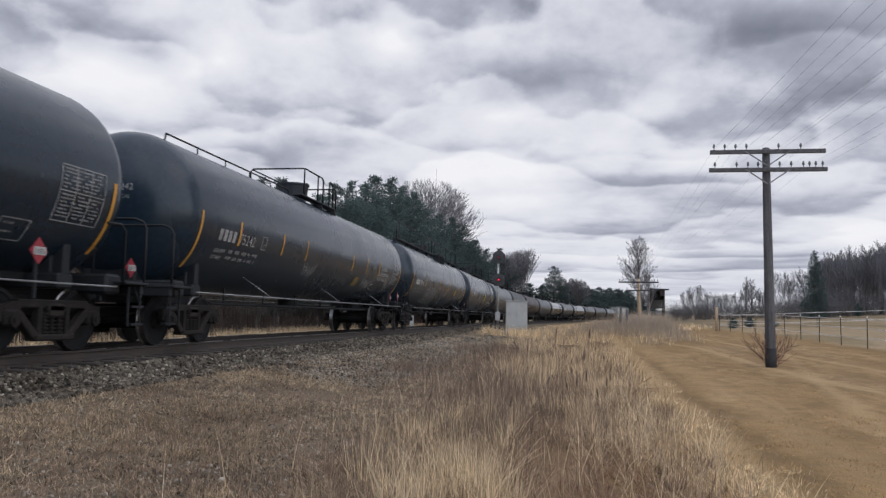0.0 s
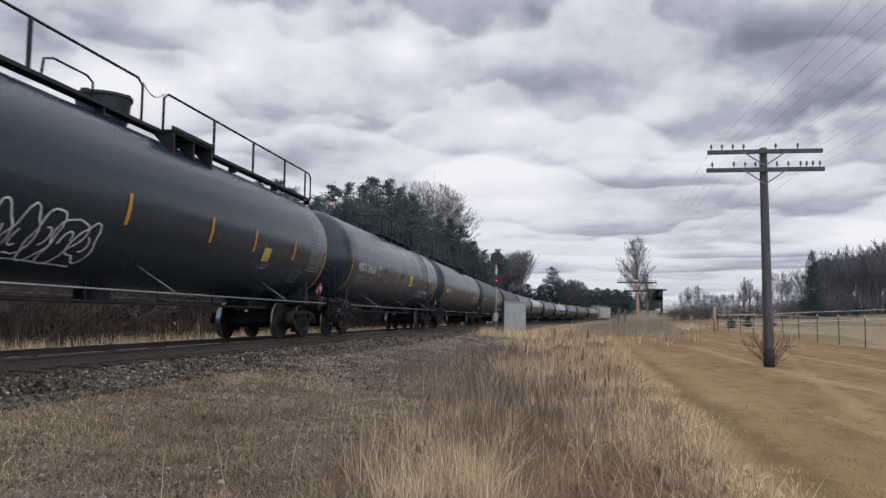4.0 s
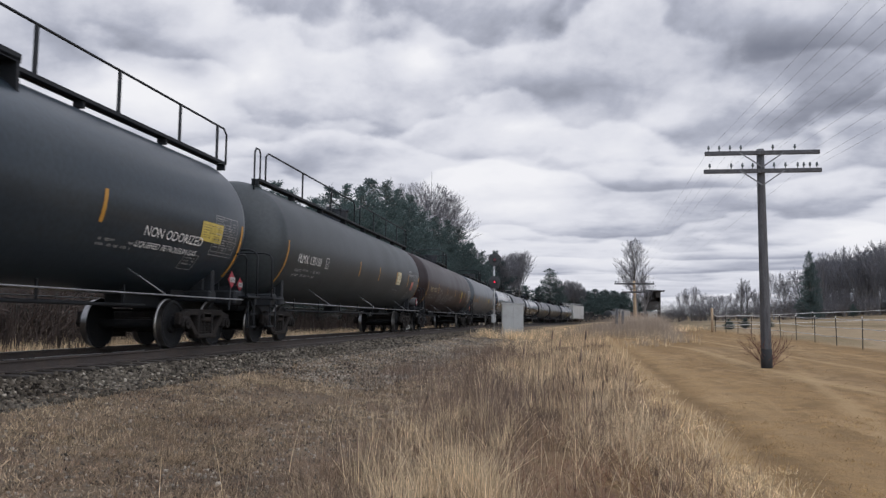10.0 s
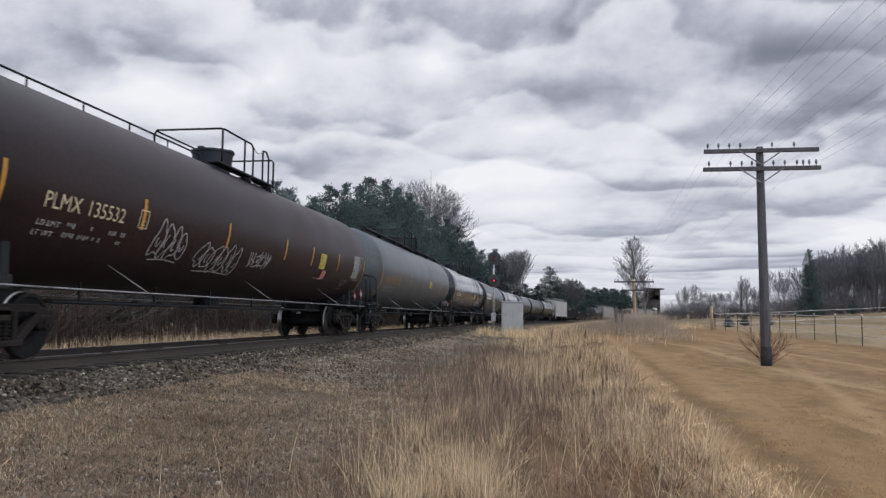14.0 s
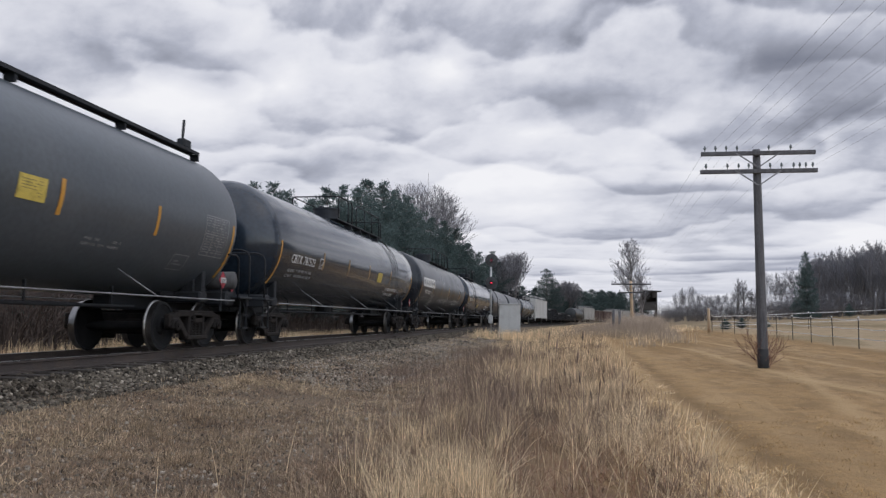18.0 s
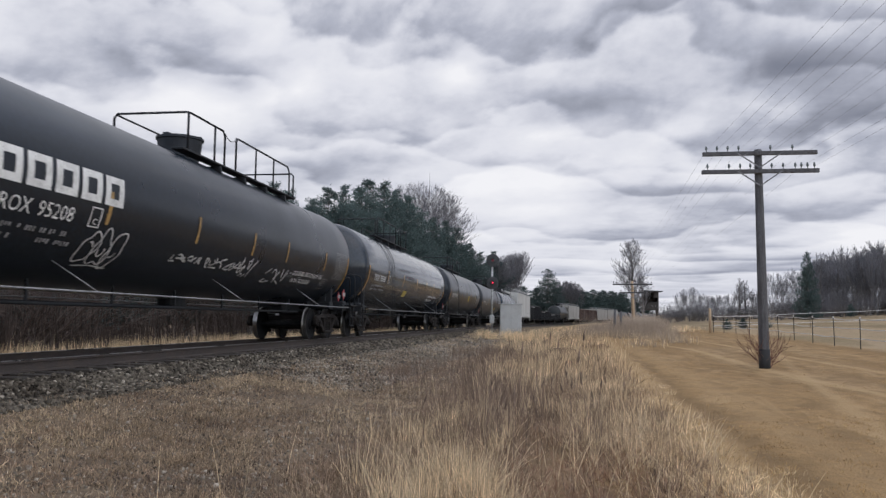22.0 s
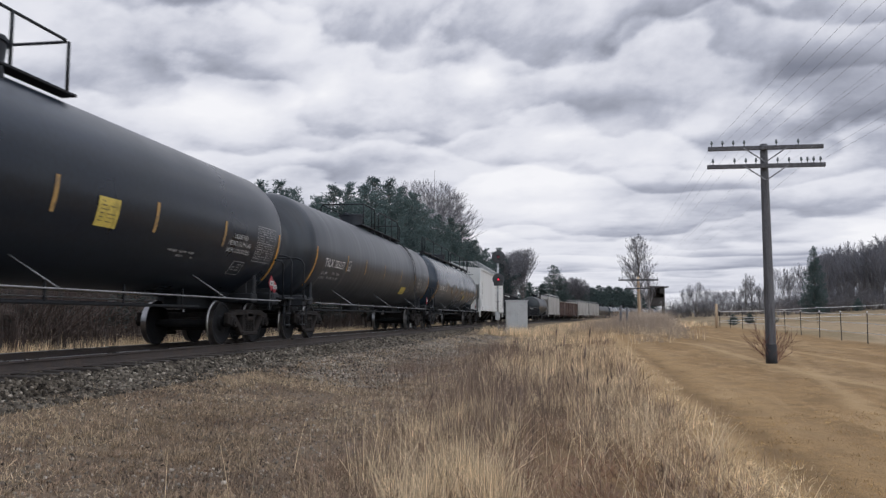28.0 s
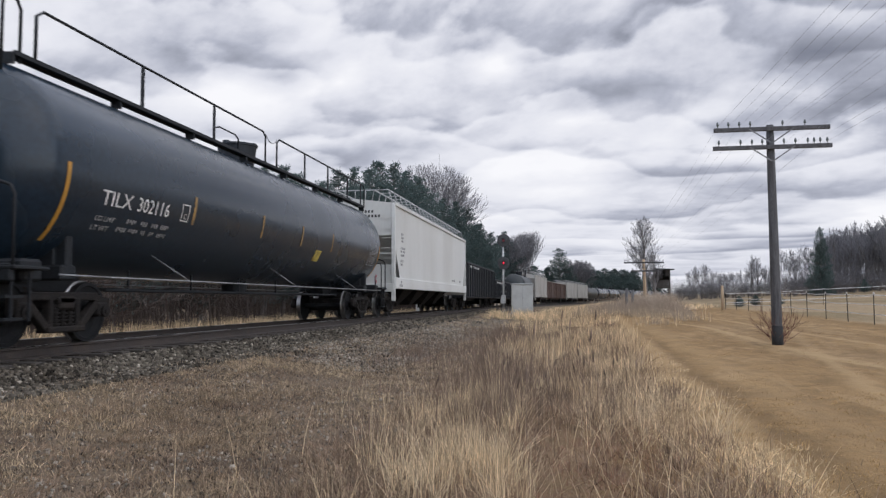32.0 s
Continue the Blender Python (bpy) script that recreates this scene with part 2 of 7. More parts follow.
M_SIGNALBLACK = mat("black_signal_backing", (0.045, 0.047, 0.05), 0.6, var=0.2)
M_MAST = mat("aluminium_mast", (0.45, 0.46, 0.46), 0.45, metal=0.5, var=0.12)
M_LAMP = glow("red_signal_lamp", (1.0, 0.03, 0.08), 1.6)
M_LAMPDIM = mat("dark_red_lens", (0.30, 0.05, 0.07), 0.2, var=0.1)
M_POLE = mat("weathered_pole_wood", (0.098, 0.098, 0.104), 0.85, var=0.4, scale=2.5, fine=30, second=(0.06, 0.059, 0.062), bump=0.8, bump_scale=14, stretch=(6, 6, 0.5))
M_POLELIGHT = mat("bare_pole_wood", (0.42, 0.31, 0.20), 0.85, var=0.25, scale=2.5, fine=30, second=(0.28, 0.2, 0.13), bump=0.6, bump_scale=14, stretch=(6, 6, 0.5))
M_INSUL = mat("glass_insulator", (0.10, 0.12, 0.12), 0.15, var=0.1, spec=0.8)
M_WIRE = mat("weathered_wire", (0.20, 0.20, 0.21), 0.6, var=0.2)
M_POST = mat("dark_steel_post", (0.045, 0.035, 0.03), 0.7, var=0.25)
M_TAPE = mat("white_fence_tape", (0.72, 0.72, 0.72), 0.5, var=0.08)
M_BARK = mat("grey_brown_bark", (0.19, 0.178, 0.172), 0.9, var=0.35, scale=2, second=(0.13, 0.12, 0.118), random=0.2)
M_TWIG = mat("bare_twigs", (0.208, 0.207, 0.224), 0.9, var=0.25, scale=1, second=(0.16, 0.157, 0.17), random=0.2, thin=0.4)
M_PINE = mat("pine_needles", (0.108, 0.146, 0.142), 0.9, var=0.10, scale=0.6, second=(0.088, 0.120, 0.117), island=0.12, random=0.15, spec=0.05, thin=0.5)
M_BARN = mat("weathered_dark_boards", (0.042, 0.038, 0.036), 0.85, var=0.3, scale=3, second=(0.065, 0.058, 0.053), bump=0.4, stretch=(4, 4, 0.4))
M_ROOF = mat("dark_roof_shingle", (0.045, 0.045, 0.048), 0.85, var=0.3, scale=3, bump=0.4)
M_BRUSHWOOD = mat("brown_brushwood", (0.105, 0.081, 0.069), 0.9, var=0.3, scale=1, second=(0.06, 0.048, 0.042), random=0.25)
M_PALEBRUSH = mat("pale_grey_brown_brush", (0.47, 0.385, 0.30), 0.9, var=0.3, scale=1, second=(0.33, 0.265, 0.205), random=0.25, thin=0.2)
# russet darkened in the base colour to stand in for the wood's inner shade
M_THICKET = mat("dark_russet_thicket", (0.054, 0.041, 0.036), 0.9, var=0.25, scale=0.4, fine=5, second=(0.075, 0.055, 0.046), island=0.35)
M_TAR = mat("tarred_pole_butt", (0.018, 0.018, 0.019), 0.8, var=0.3, scale=4)
M_STEM = mat("pale_dry_stems", (0.78, 0.62, 0.41), 0.75, var=0.15, scale=0.5, fine=5, second=(0.52, 0.38, 0.23), island=0.3, thin=0.3)
M_STRAW = mat("tall_straw_grass", (0.80, 0.63, 0.40), 0.8, var=0.2, scale=0.35, fine=5, second=(0.44, 0.31, 0.19), island=0.7, thin=0.35)
M_BRUSH = mat("brown_dead_weeds", (0.19, 0.137, 0.105), 0.85, var=0.25, scale=0.4, fine=5, second=(0.23, 0.165, 0.12), island=0.5)
M_MAT = mat("matted_brown_grass", (0.275, 0.192, 0.128), 0.85, var=0.25, scale=0.6, fine=5, second=(0.15, 0.104, 0.07), island=0.65)
M_RUST = mat("flattened_russet_grass", (0.25, 0.14, 0.088), 0.85, var=0.25, scale=0.6, fine=5, second=(0.14, 0.078, 0.05), island=0.55)
M_SHORT = mat("short_dead_grass", (0.44, 0.34, 0.225), 0.85, var=0.25, scale=0.4, fine=5, second=(0.20, 0.138, 0.09), island=0.8, thin=0.3)

# ---- plan: track line, terrain ----
TRACK_X, CURVE_AT, CURVE, RAMP = -8.20, 44.98, 1 / 819.8, 70.3
RAIL_Z = 0.71
# the plan's grid of the field in metres: across the track, along it, upwards, and the skew of its cross lines
GX, GY, GZ, SKEW = 0.8934, 1.1217, 0.887, -0.0825


def world_xy(x, y):
    """From the plan's grid to metres."""
    return GX * x, GY * y + SKEW * x


def grid_xy(x, y):
    """From metres to the plan's grid."""
    return x / GX, (y - SKEW * x / GX) / GY


def track_line(n=780, step=1.0, back=-60.0):
    """Centre line of the track: straight, then easing into a right-hand curve. Rows of x, y, heading (clockwise)."""
    rows, x, y = [], TRACK_X, back
    for i in range(n):
        s = back + i * step
        m = s + step / 2 - CURVE_AT
        th0 = s - CURVE_AT
        f = lambda q: 0.0 if q <= 0 else (CURVE * q * q / (2 * RAMP) if q < RAMP else CURVE * (q - RAMP / 2))
        rows.append((x, y, f(th0)))
        x += step * math.sin(f(m))
        y += step * math.cos(f(m))
    return rows


LINE = track_line()
LINE_X, LINE_Y = grid_xy(np.array([r[0] for r in LINE]), np.array([r[1] for r in LINE]))


def on_track(s):
    """x, y, heading at the distance s along the line."""
    q = min(max(s + 60.0, 0), len(LINE) - 2)
    i = int(q)
    f = q - i
    a, b = LINE[i], LINE[i + 1]
    return a[0] + (b[0] - a[0]) * f, a[1] + (b[1] - a[1]) * f, a[2] + (b[2] - a[2]) * f


def smooth(a, b, v):
    t = np.clip((v - a) / (b - a), 0, 1)
    return t * t * (3 - 2 * t)


def ground_z(x, y):
    """Height of the ground at a place of the grid: railway corridor, lawn rising away, low hill to the east."""
    x, y = np.asarray(x, float), np.asarray(y, float)
    d = x - np.interp(y, LINE_Y, LINE_X)
    r = np.hypot(x, np.maximum(y, 0))
    wild = 0.04 + 0.0135 * np.minimum(r, 42) + 0.004 * np.clip(r - 42, 0, 90) + 0.052 * np.clip(x - 9, 0, 60) * smooth(15, 60, y) + 0.02 * np.clip(x - 30, 0, 200) * smooth(40, 120, y)
    wild = wild + 0.05 * np.sin(x * 0.7 + 1.3) * np.sin(y * 0.45) * smooth(4, 12, np.abs(d))
    corr = (0.10 + 0.27 * smooth(-2.0, 0.0, d)) * (1 - smooth(1.9, 5.4, d))
    w = smooth(4, 14, d) + smooth(30, 90, -d)
    pad = 0.45 * np.exp(-((x + 4.0) / 2.2) ** 2 - ((y - 42.5) / 5.0) ** 2)
    return GZ * (corr * (1 - w) + wild * w + pad)


def link(name, verts, faces, material, parent=None, smooth_shade=False):
    me = bpy.data.meshes.new(name)
    me.from_pydata(verts, [], faces)
    if smooth_shade:
        me.polygons.foreach_set("use_smooth", [True] * len(me.polygons))
    me.materials.append(material)
    ob = new(name, me)
    ob.parent = parent
    return ob


def part(name, bm, material, parent=None, label="", smooth_shade=False):
    me = bpy.data.meshes.new(name)
    bm.to_mesh(me)
    bm.free()
    if smooth_shade:
        me.polygons.foreach_set("use_smooth", [True] * len(me.polygons))
    if material:
        me.materials.append(material)
    ob = new(name, me)
    ob.parent = parent
    if label:
        ob["label"] = label
    return ob


def box(bm, cx, cy, cz, sx, sy, sz, bevel=0.0, m=None):
    r = bmesh.ops.create_cube(bm, size=1.0, matrix=(m or Matrix()) @ Matrix.Translation((cx, cy, cz)) @ Matrix.Diagonal((sx, sy, sz, 1)))
    if bevel:
        es = {e for v in r["verts"] for e in v.link_edges}
        bmesh.ops.bevel(bm, geom=list(es), offset=bevel, segments=1, affect="EDGES")


def tube(bm, path, r, sides=6, closed=False, r2=None):
    """A round bar along a list of points."""
    pts = [Vector(p) for p in path]
    rings = []
    for i, p in enumerate(pts):
        a = pts[max(i - 1, 0)]
        b = pts[min(i + 1, len(pts) - 1)]
        d = (b - a).normalized()
        u = d.orthogonal().normalized() if i == 0 else (u - d * u.dot(d)).normalized()
        v = d.cross(u)
        rr = r if r2 is None else r + (r2 - r) * i / max(len(pts) - 1, 1)
        rings.append([bm.verts.new(p + (u * math.cos(q) + v * math.sin(q)) * rr) for q in [2 * math.pi * k / sides for k in range(sides)]])
    for a, b in zip(rings, rings[1:]):
        for k in range(sides):
            f = bm.faces.new((a[k], a[(k + 1) % sides], b[(k + 1) % sides], b[k]))
            f.smooth = True
    bm.faces.new(rings[0][::-1])
    bm.faces.new(rings[-1])


def disc(bm, c, axis, r, depth, sides=24, bevel=0.0):
    """A round plate centred on c, along a unit axis."""
    q = Vector((0, 0, 1)).rotation_difference(Vector(axis)).to_matrix().to_4x4()
    res = bmesh.ops.create_cone(bm, cap_ends=True, segments=sides, radius1=r, radius2=r, depth=depth, matrix=Matrix.Translation(c) @ q)
    return res


# ---- clouds: one drifting layer, far behind everything ----
DECK = 70.0


def cloud_layer():
    verts, faces = [], []
    rings = [1.25, 2, 3, 5, 8, 12, 18, 25, 33, 45, 65]
    n = 40
    for r in rings:
        for k in range(n + 1):
            a = radians(-95 + 190 * k / n) - radians(11)
            verts.append((math.sin(a) * r * DECK, math.cos(a) * r * DECK, 0))
    for i in range(len(rings) - 1):
        for k in range(n):
            a = i * (n + 1) + k
            faces.append((a, a + 1, a + n + 2, a + n + 1))
    m = bpy.data.materials.new("cloud_layer")
    m.use_nodes = True
    t = m.node_tree
    t.nodes.clear()
    co = t.nodes.new("ShaderNodeTexCoord")
    sc = t.nodes.new("ShaderNodeVectorMath")
    sc.operation = "SCALE"
    sc.inputs["Scale"].default_value = 1 / DECK
    t.links.new(co.outputs["Object"], sc.inputs[0])
    em = t.nodes.new("ShaderNodeEmission")
    t.links.new(cloud_colour(t, sc.outputs[0], CLOUD_PATCHES), em.inputs["Color"])
    out = t.nodes.new("ShaderNodeOutputMaterial")
    t.links.new(em.outputs[0], out.inputs["Surface"])
    m.cycles.emission_sampling = "NONE"
    ob = link("backdrop", verts, faces, m)
    return tagged(ob, "grey broken overcast clouds drifting over the fields", "sky", kind="structure")


# bright and dark banks of cloud: bearing, logarithm of distance, sizes of both, weight
CLOUD_PATCHES = [
    (0.225, 1.053, 0.214, 0.195, -0.34), (0.218, 1.26, 0.079, 0.122, 0.3), (-0.049, 1.211, 0.15, 0.144, -0.2), (-0.529, 1.162, 0.086, 0.113, -0.22), (-0.651, 1.13, 0.064, 0.11, -0.15),
    (-0.443, 1.173, 0.05, 0.101, 0.2), (-0.596, 1.241, 0.093, 0.121, 0.12), (-0.225, 1.034, 0.05, 0.124, 0.2), (-0.085, 1.357, 0.064, 0.071, 0.22), (0.085, 1.344, 0.043, 0.088, 0.15),
    (-0.322, 1.541, 0.1, 0.112, -0.14), (-0.432, 1.526, 0.064, 0.076, 0.12), (-0.127, 1.546, 0.121, 0.091, -0.1), (0.119, 1.436, 0.043, 0.083, -0.12), (-0.005, 1.864, 0.164, 0.104, 0.04),
    (-0.054, 2.159, 0.107, 0.163, 0.05), (0.132, 1.691, 0.086, 0.104, 0.1), (0.307, 1.603, 0.086, 0.221, 0.1), (0.287, 2.326, 0.107, 0.295, 0.08), (-0.005, 1.754, 0.114, 0.06, -0.08),
    (-0.355, 1.037, 0.057, 0.113, 0.06), (0.287, 2.326, 0.2, 0.3, 0.06),
    (-0.045, 1.83, 0.13, 0.10, -0.14),
]
clouds = cloud_layer()

# ---- ground ----
def ground_sheet():
    xs = np.unique(np.concatenate([np.linspace(-30, 40, 141), np.linspace(-160, -30, 40), np.linspace(40, 220, 50), -np.geomspace(160, 4500, 14), np.geomspace(220, 4500, 14)]))
    ys = np.unique(np.concatenate([np.linspace(-8, 70, 131), np.linspace(70, 320, 60), np.geomspace(320, 4500, 14), -np.geomspace(8, 4500, 18)]))
    gx, gy = np.meshgrid(xs, ys)
    gz = ground_z(gx, gy)
    gx, gy = world_xy(gx, gy)
    verts = np.stack([gx, gy, gz], -1).reshape(-1, 3)
    w, h = len(xs), len(ys)
    idx = (np.arange(h - 1)[:, None] * w + np.arange(w - 1)[None, :]).reshape(-1)
    faces = np.stack([idx, idx + 1, idx + w + 1, idx + w], -1)
    m = bpy.data.materials.new("dead_grass_ground")
    m.use_nodes = True
    t = m.node_tree
    n, l = t.nodes, t.links
    b = n["Principled BSDF"]
    b.inputs["Roughness"].default_value = 0.95
    b.inputs["Specular IOR Level"].default_value = 0.15
    co = n.new("ShaderNodeTexCoord")
    away = n.new("ShaderNodeSeparateXYZ")
    l.new(co.outputs["Object"], away.inputs[0])
    grid = n.new("ShaderNodeCombineXYZ")
    for i, (fx, fy) in enumerate(((1 / GX, 0.0), (-SKEW / GX / GY, 1 / GY))):
        a, b2 = n.new("ShaderNodeMath"), n.new("ShaderNodeMath")
        a.operation, b2.operation = "MULTIPLY", "MULTIPLY_ADD"
        a.inputs[1].default_value, b2.inputs[1].default_value = fy, fx
        l.new(away.outputs["Y"], a.inputs[0])
        l.new(away.outputs["X"], b2.inputs[0])
        l.new(a.outputs[0], b2.inputs[2])
        l.new(b2.outputs[0], grid.inputs[i])

    def tex(scale, detail=4, stretch=(1, 1, 1), rough=0.55, dist=0.0, rot=0):
        mp = n.new("ShaderNodeMapping")
        mp.inputs["Scale"].default_value = stretch
        mp.inputs["Rotation"].default_value = (0, 0, rot)
        l.new(grid.outputs[0], mp.inputs["Vector"])
        x = n.new("ShaderNodeTexNoise")
        x.inputs["Scale"].default_value, x.inputs["Detail"].default_value = scale, detail
        x.inputs["Roughness"].default_value, x.inputs["Distortion"].default_value = rough, dist
        l.new(mp.outputs[0], x.inputs["Vector"])
        return x.outputs["Fac"]

    def mixc(fac, a, bcol):
        mx = n.new("ShaderNodeMix")
        mx.data_type = "RGBA"
        l.new(fac, mx.inputs["Factor"])
        for key, v in (("A", a), ("B", bcol)):
            if isinstance(v, tuple):
                mx.inputs[key].default_value = (*v, 1)
            else:
                l.new(v, mx.inputs[key])
        return mx.outputs["Result"]

    def span(v, lo, hi, a=0.0, bb=1.0):
        r = n.new("ShaderNodeMapRange")
        r.inputs["From Min"].default_value, r.inputs["From Max"].default_value = lo, hi
        r.inputs["To Min"].default_value, r.inputs["To Max"].default_value = a, bb
        l.new(v, r.inputs["Value"])
        return r.outputs[0]

    def math_(kind, a, bb):
        q = n.new("ShaderNodeMath")
        q.operation = kind
        for i, v in enumerate((a, bb)):
            if isinstance(v, (int, float)):
                q.inputs[i].default_value = v
            else:
                l.new(v, q.inputs[i])
        return q.outputs[0]

    sep = n.new("ShaderNodeSeparateXYZ")
    l.new(grid.outputs[0], sep.inputs[0])
    # lawn: straw yellow with browner mowing streaks
    lawn = mixc(span(tex(0.30, 5, (1.5, 0.22, 1), dist=0.9, rot=radians(12)), 0.44, 0.56), (0.39, 0.248, 0.116), (0.30, 0.185, 0.085))
    lawn = mixc(span(tex(0.13, 3, (1.8, 0.35, 1), dist=1.4, rot=radians(-38)), 0.54, 0.66), lawn, (0.42, 0.285, 0.15))
    lawn = mixc(span(tex(9, 5, rough=0.7), 0.48, 0.64, 0.0, 0.5), lawn, (0.165, 0.105, 0.05))
    lawn = mixc(span(tex(26, 4), 0.35, 0.75, 0.0, 0.6), lawn, (0.19, 0.125, 0.058))
    lawn = mixc(span(tex(1.9, 6, (1, 0.8, 1), 0.65, 0.6), 0.46, 0.60, 0.0, 0.7), lawn, (0.19, 0.122, 0.06))
    lawn = mixc(span(tex(0.55, 4, (1.7, 0.5, 1), 0.6, 1.2, radians(50)), 0.55, 0.64, 0.0, 0.55), lawn, (0.44, 0.30, 0.16))
    # verge: gravel worked into thin dead turf
    verge = mixc(span(tex(1.1, 5), 0.42, 0.6), (0.122, 0.088, 0.058), (0.180, 0.130, 0.084))
    verge = mixc(span(tex(34, 3), 0.52, 0.7), verge, (0.27, 0.235, 0.195))
    verge = mixc(span(tex(17, 3), 0.50, 0.66, 0.0, 0.75), verge, (0.085, 0.064, 0.048))
    def band(a, slope, wob, w0, w1, seed_rot):
        """A soft line over the lawn: x = a + slope * y, with a wandering edge."""
        run = math_("SUBTRACT", math_("SUBTRACT", sep.outputs["X"], a), math_("MULTIPLY", sep.outputs["Y"], slope))
        off = math_("ABSOLUTE", math_("ADD", run, math_("MULTIPLY", math_("SUBTRACT", tex(0.8, 4, rot=seed_rot), 0.5), wob)), 0)
        return span(off, w0, w1, 1.0, 0.0)
    # mowing and tyre lines along the strip
    lawn = mixc(math_("MULTIPLY", band(2.02, 0.004, 0.7, 0.12, 0.42, 0.3), 0.6), lawn, (0.17, 0.108, 0.052))
    lawn = mixc(math_("MULTIPLY", band(1.40, 0.026, 0.6, 0.15, 0.42, 1.3), 0.75), lawn, (0.47, 0.325, 0.17))
    lawn = mixc(math_("MULTIPLY", band(2.75, 0.010, 1.2, 0.10, 0.50, 2.2), 0.35), lawn, (0.44, 0.30, 0.155))
    lawn = mixc(math_("MULTIPLY", band(1.76, 0.238, 0.4, 0.05, 0.26, 2.0), 0.6), lawn, (0.46, 0.32, 0.17))
    lawn = mixc(math_("MULTIPLY", band(6.25, -0.053, 0.5, 0.05, 0.26, 3.1), 0.65), lawn, (0.47, 0.33, 0.175))
    lawn = mixc(math_("MULTIPLY", band(8.40, -0.039, 0.5, 0.05, 0.26, 3.9), 0.6), lawn, (0.47, 0.33, 0.175))
    lawn = mixc(math_("MULTIPLY", band(7.30, -0.045, 1.2, 0.15, 0.60, 4.4), 0.35), lawn, (0.19, 0.12, 0.06))
    lawn = mixc(span(tex(75, 3, rough=0.7), 0.42, 0.72, 0.0, 0.75), lawn, (0.155, 0.105, 0.052))
    pasture = mixc(span(tex(0.16, 5, (1, 0.5, 1), 0.6, 0.8), 0.46, 0.58), (0.35, 0.275, 0.18), (0.20, 0.165, 0.10))
    pasture = mixc(span(tex(2.2, 5, rough=0.65), 0.45, 0.65, 0.0, 0.6), pasture, (0.24, 0.185, 0.11))
    edge = math_("ADD", sep.outputs["X"], math_("MULTIPLY", math_("SUBTRACT", tex(0.5, 4), 0.5), 2.5))
    col = mixc(span(edge, -1.5, 1.2), verge, lawn)
    col = mixc(span(math_("ADD", sep.outputs["X"], math_("MULTIPLY", tex(0.4, 3), 1.5)), 12.3, 13.5, 0, 0.75), col, pasture)
    # far field duller
    far = math_("ADD", math_("MULTIPLY", sep.outputs["Y"], 1.0), 0.0)
    col = mixc(span(far, 60, 120, 0, 0.6), col, (0.30, 0.24, 0.16))
    l.new(col, b.inputs["Base Color"])
    bp = n.new("ShaderNodeBump")
    bp.inputs["Strength"].default_value, bp.inputs["Distance"].default_value = 0.7, 0.04
    l.new(math_("ADD", tex(30, 3), math_("MULTIPLY", tex(5, 3), 1.2)), bp.inputs["Height"])
    l.new(bp.outputs[0], b.inputs["Normal"])
    ob = link("ground", verts.tolist(), faces.tolist(), m, smooth_shade=True)
    return tagged(ob, "dormant straw-coloured lawn and gravelly turf verge", "ground", kind="structure")


ground = ground_sheet()


# ---- railway track ----
def sweep(profile, s0, s1, step, name, material, parent, shift=0.0):
    """A profile (x right, z up) carried along the track."""
    verts, faces = [], []
    k = len(profile)
    count = int((s1 - s0) / step) + 1
    for i in range(count):
        x, y, th = on_track(s0 + i * step)
        c, sn = math.cos(th), math.sin(th)
        for px, pz in profile:
            verts.append((x + (px + shift) * c, y - (px + shift) * sn, pz))
    for i in range(count - 1):
        for j in range(k):
            a, b = i * k + j, i * k + (j + 1) % k
            faces.append((a, b, b + k, a + k))
    return link(name, verts, faces, material, parent)


def ballast_bed():
    prof = [(-3.0, 0.0), (-2.05, 0.50), (-1.6, 0.555), (1.5, 0.555), (1.75, 0.50), (2.5, 0.04), (2.5, -0.2), (-3.0, -0.2)]
    ob = sweep([(GX * x, GZ * z) for x, z in prof], -30, 560, 2.0, "roadbed", M_BED, None)
    return tagged(ob, "grey crushed stone railway roadbed", "roadbed", kind="structure")


def railway_track():
    root = tagged(new("railway_track"), "single railway track on wooden ties in grey ballast", "railway track", kind="structure")
    z = RAIL_Z
    foot = [(-0.07, z - 0.17), (0.07, z - 0.17), (0.065, z - 0.155), (0.01, z - 0.14), (0.01, z - 0.045), (0.036, z - 0.035),
            (0.036, z - 0.008), (-0.036, z - 0.008), (-0.036, z - 0.035), (-0.01, z - 0.045), (-0.01, z - 0.14), (-0.065, z - 0.155)]
    head = [(-0.036, z - 0.007), (0.036, z - 0.007), (0.028, z), (-0.028, z)]
    for side in (-0.7525, 0.7525):
        rail = sweep(foot, -20, 480, 1.0, "rail", M_RAIL, root, side)
        sweep(head, -20, 480, 1.0, "railhead", M_RAILHEAD, rail, side)
    bm = bmesh.new()
    box(bm, 0, 0, 0, 2.6, 0.22, 0.17, 0.012)
    tie = part("tie", bm, M_TIE, root)
    me = tie.data
    rnd = random.Random(5)
    s = -6.0
    first = True
    while s < 120:
        ob = tie if first else new("tie", me)
        first = False
        ob.parent = root
        x, y, th = on_track(s)
        ob.matrix_basis = Matrix.Translation((x + rnd.uniform(-0.04, 0.04), y, z - 0.17 - 0.085 + rnd.uniform(-0.006, 0.004))) @ Matrix.Rotation(-th + rnd.uniform(-0.015, 0.015), 4, "Z")
        s += 0.53
    return root


roadbed = ballast_bed()
track = railway_track()

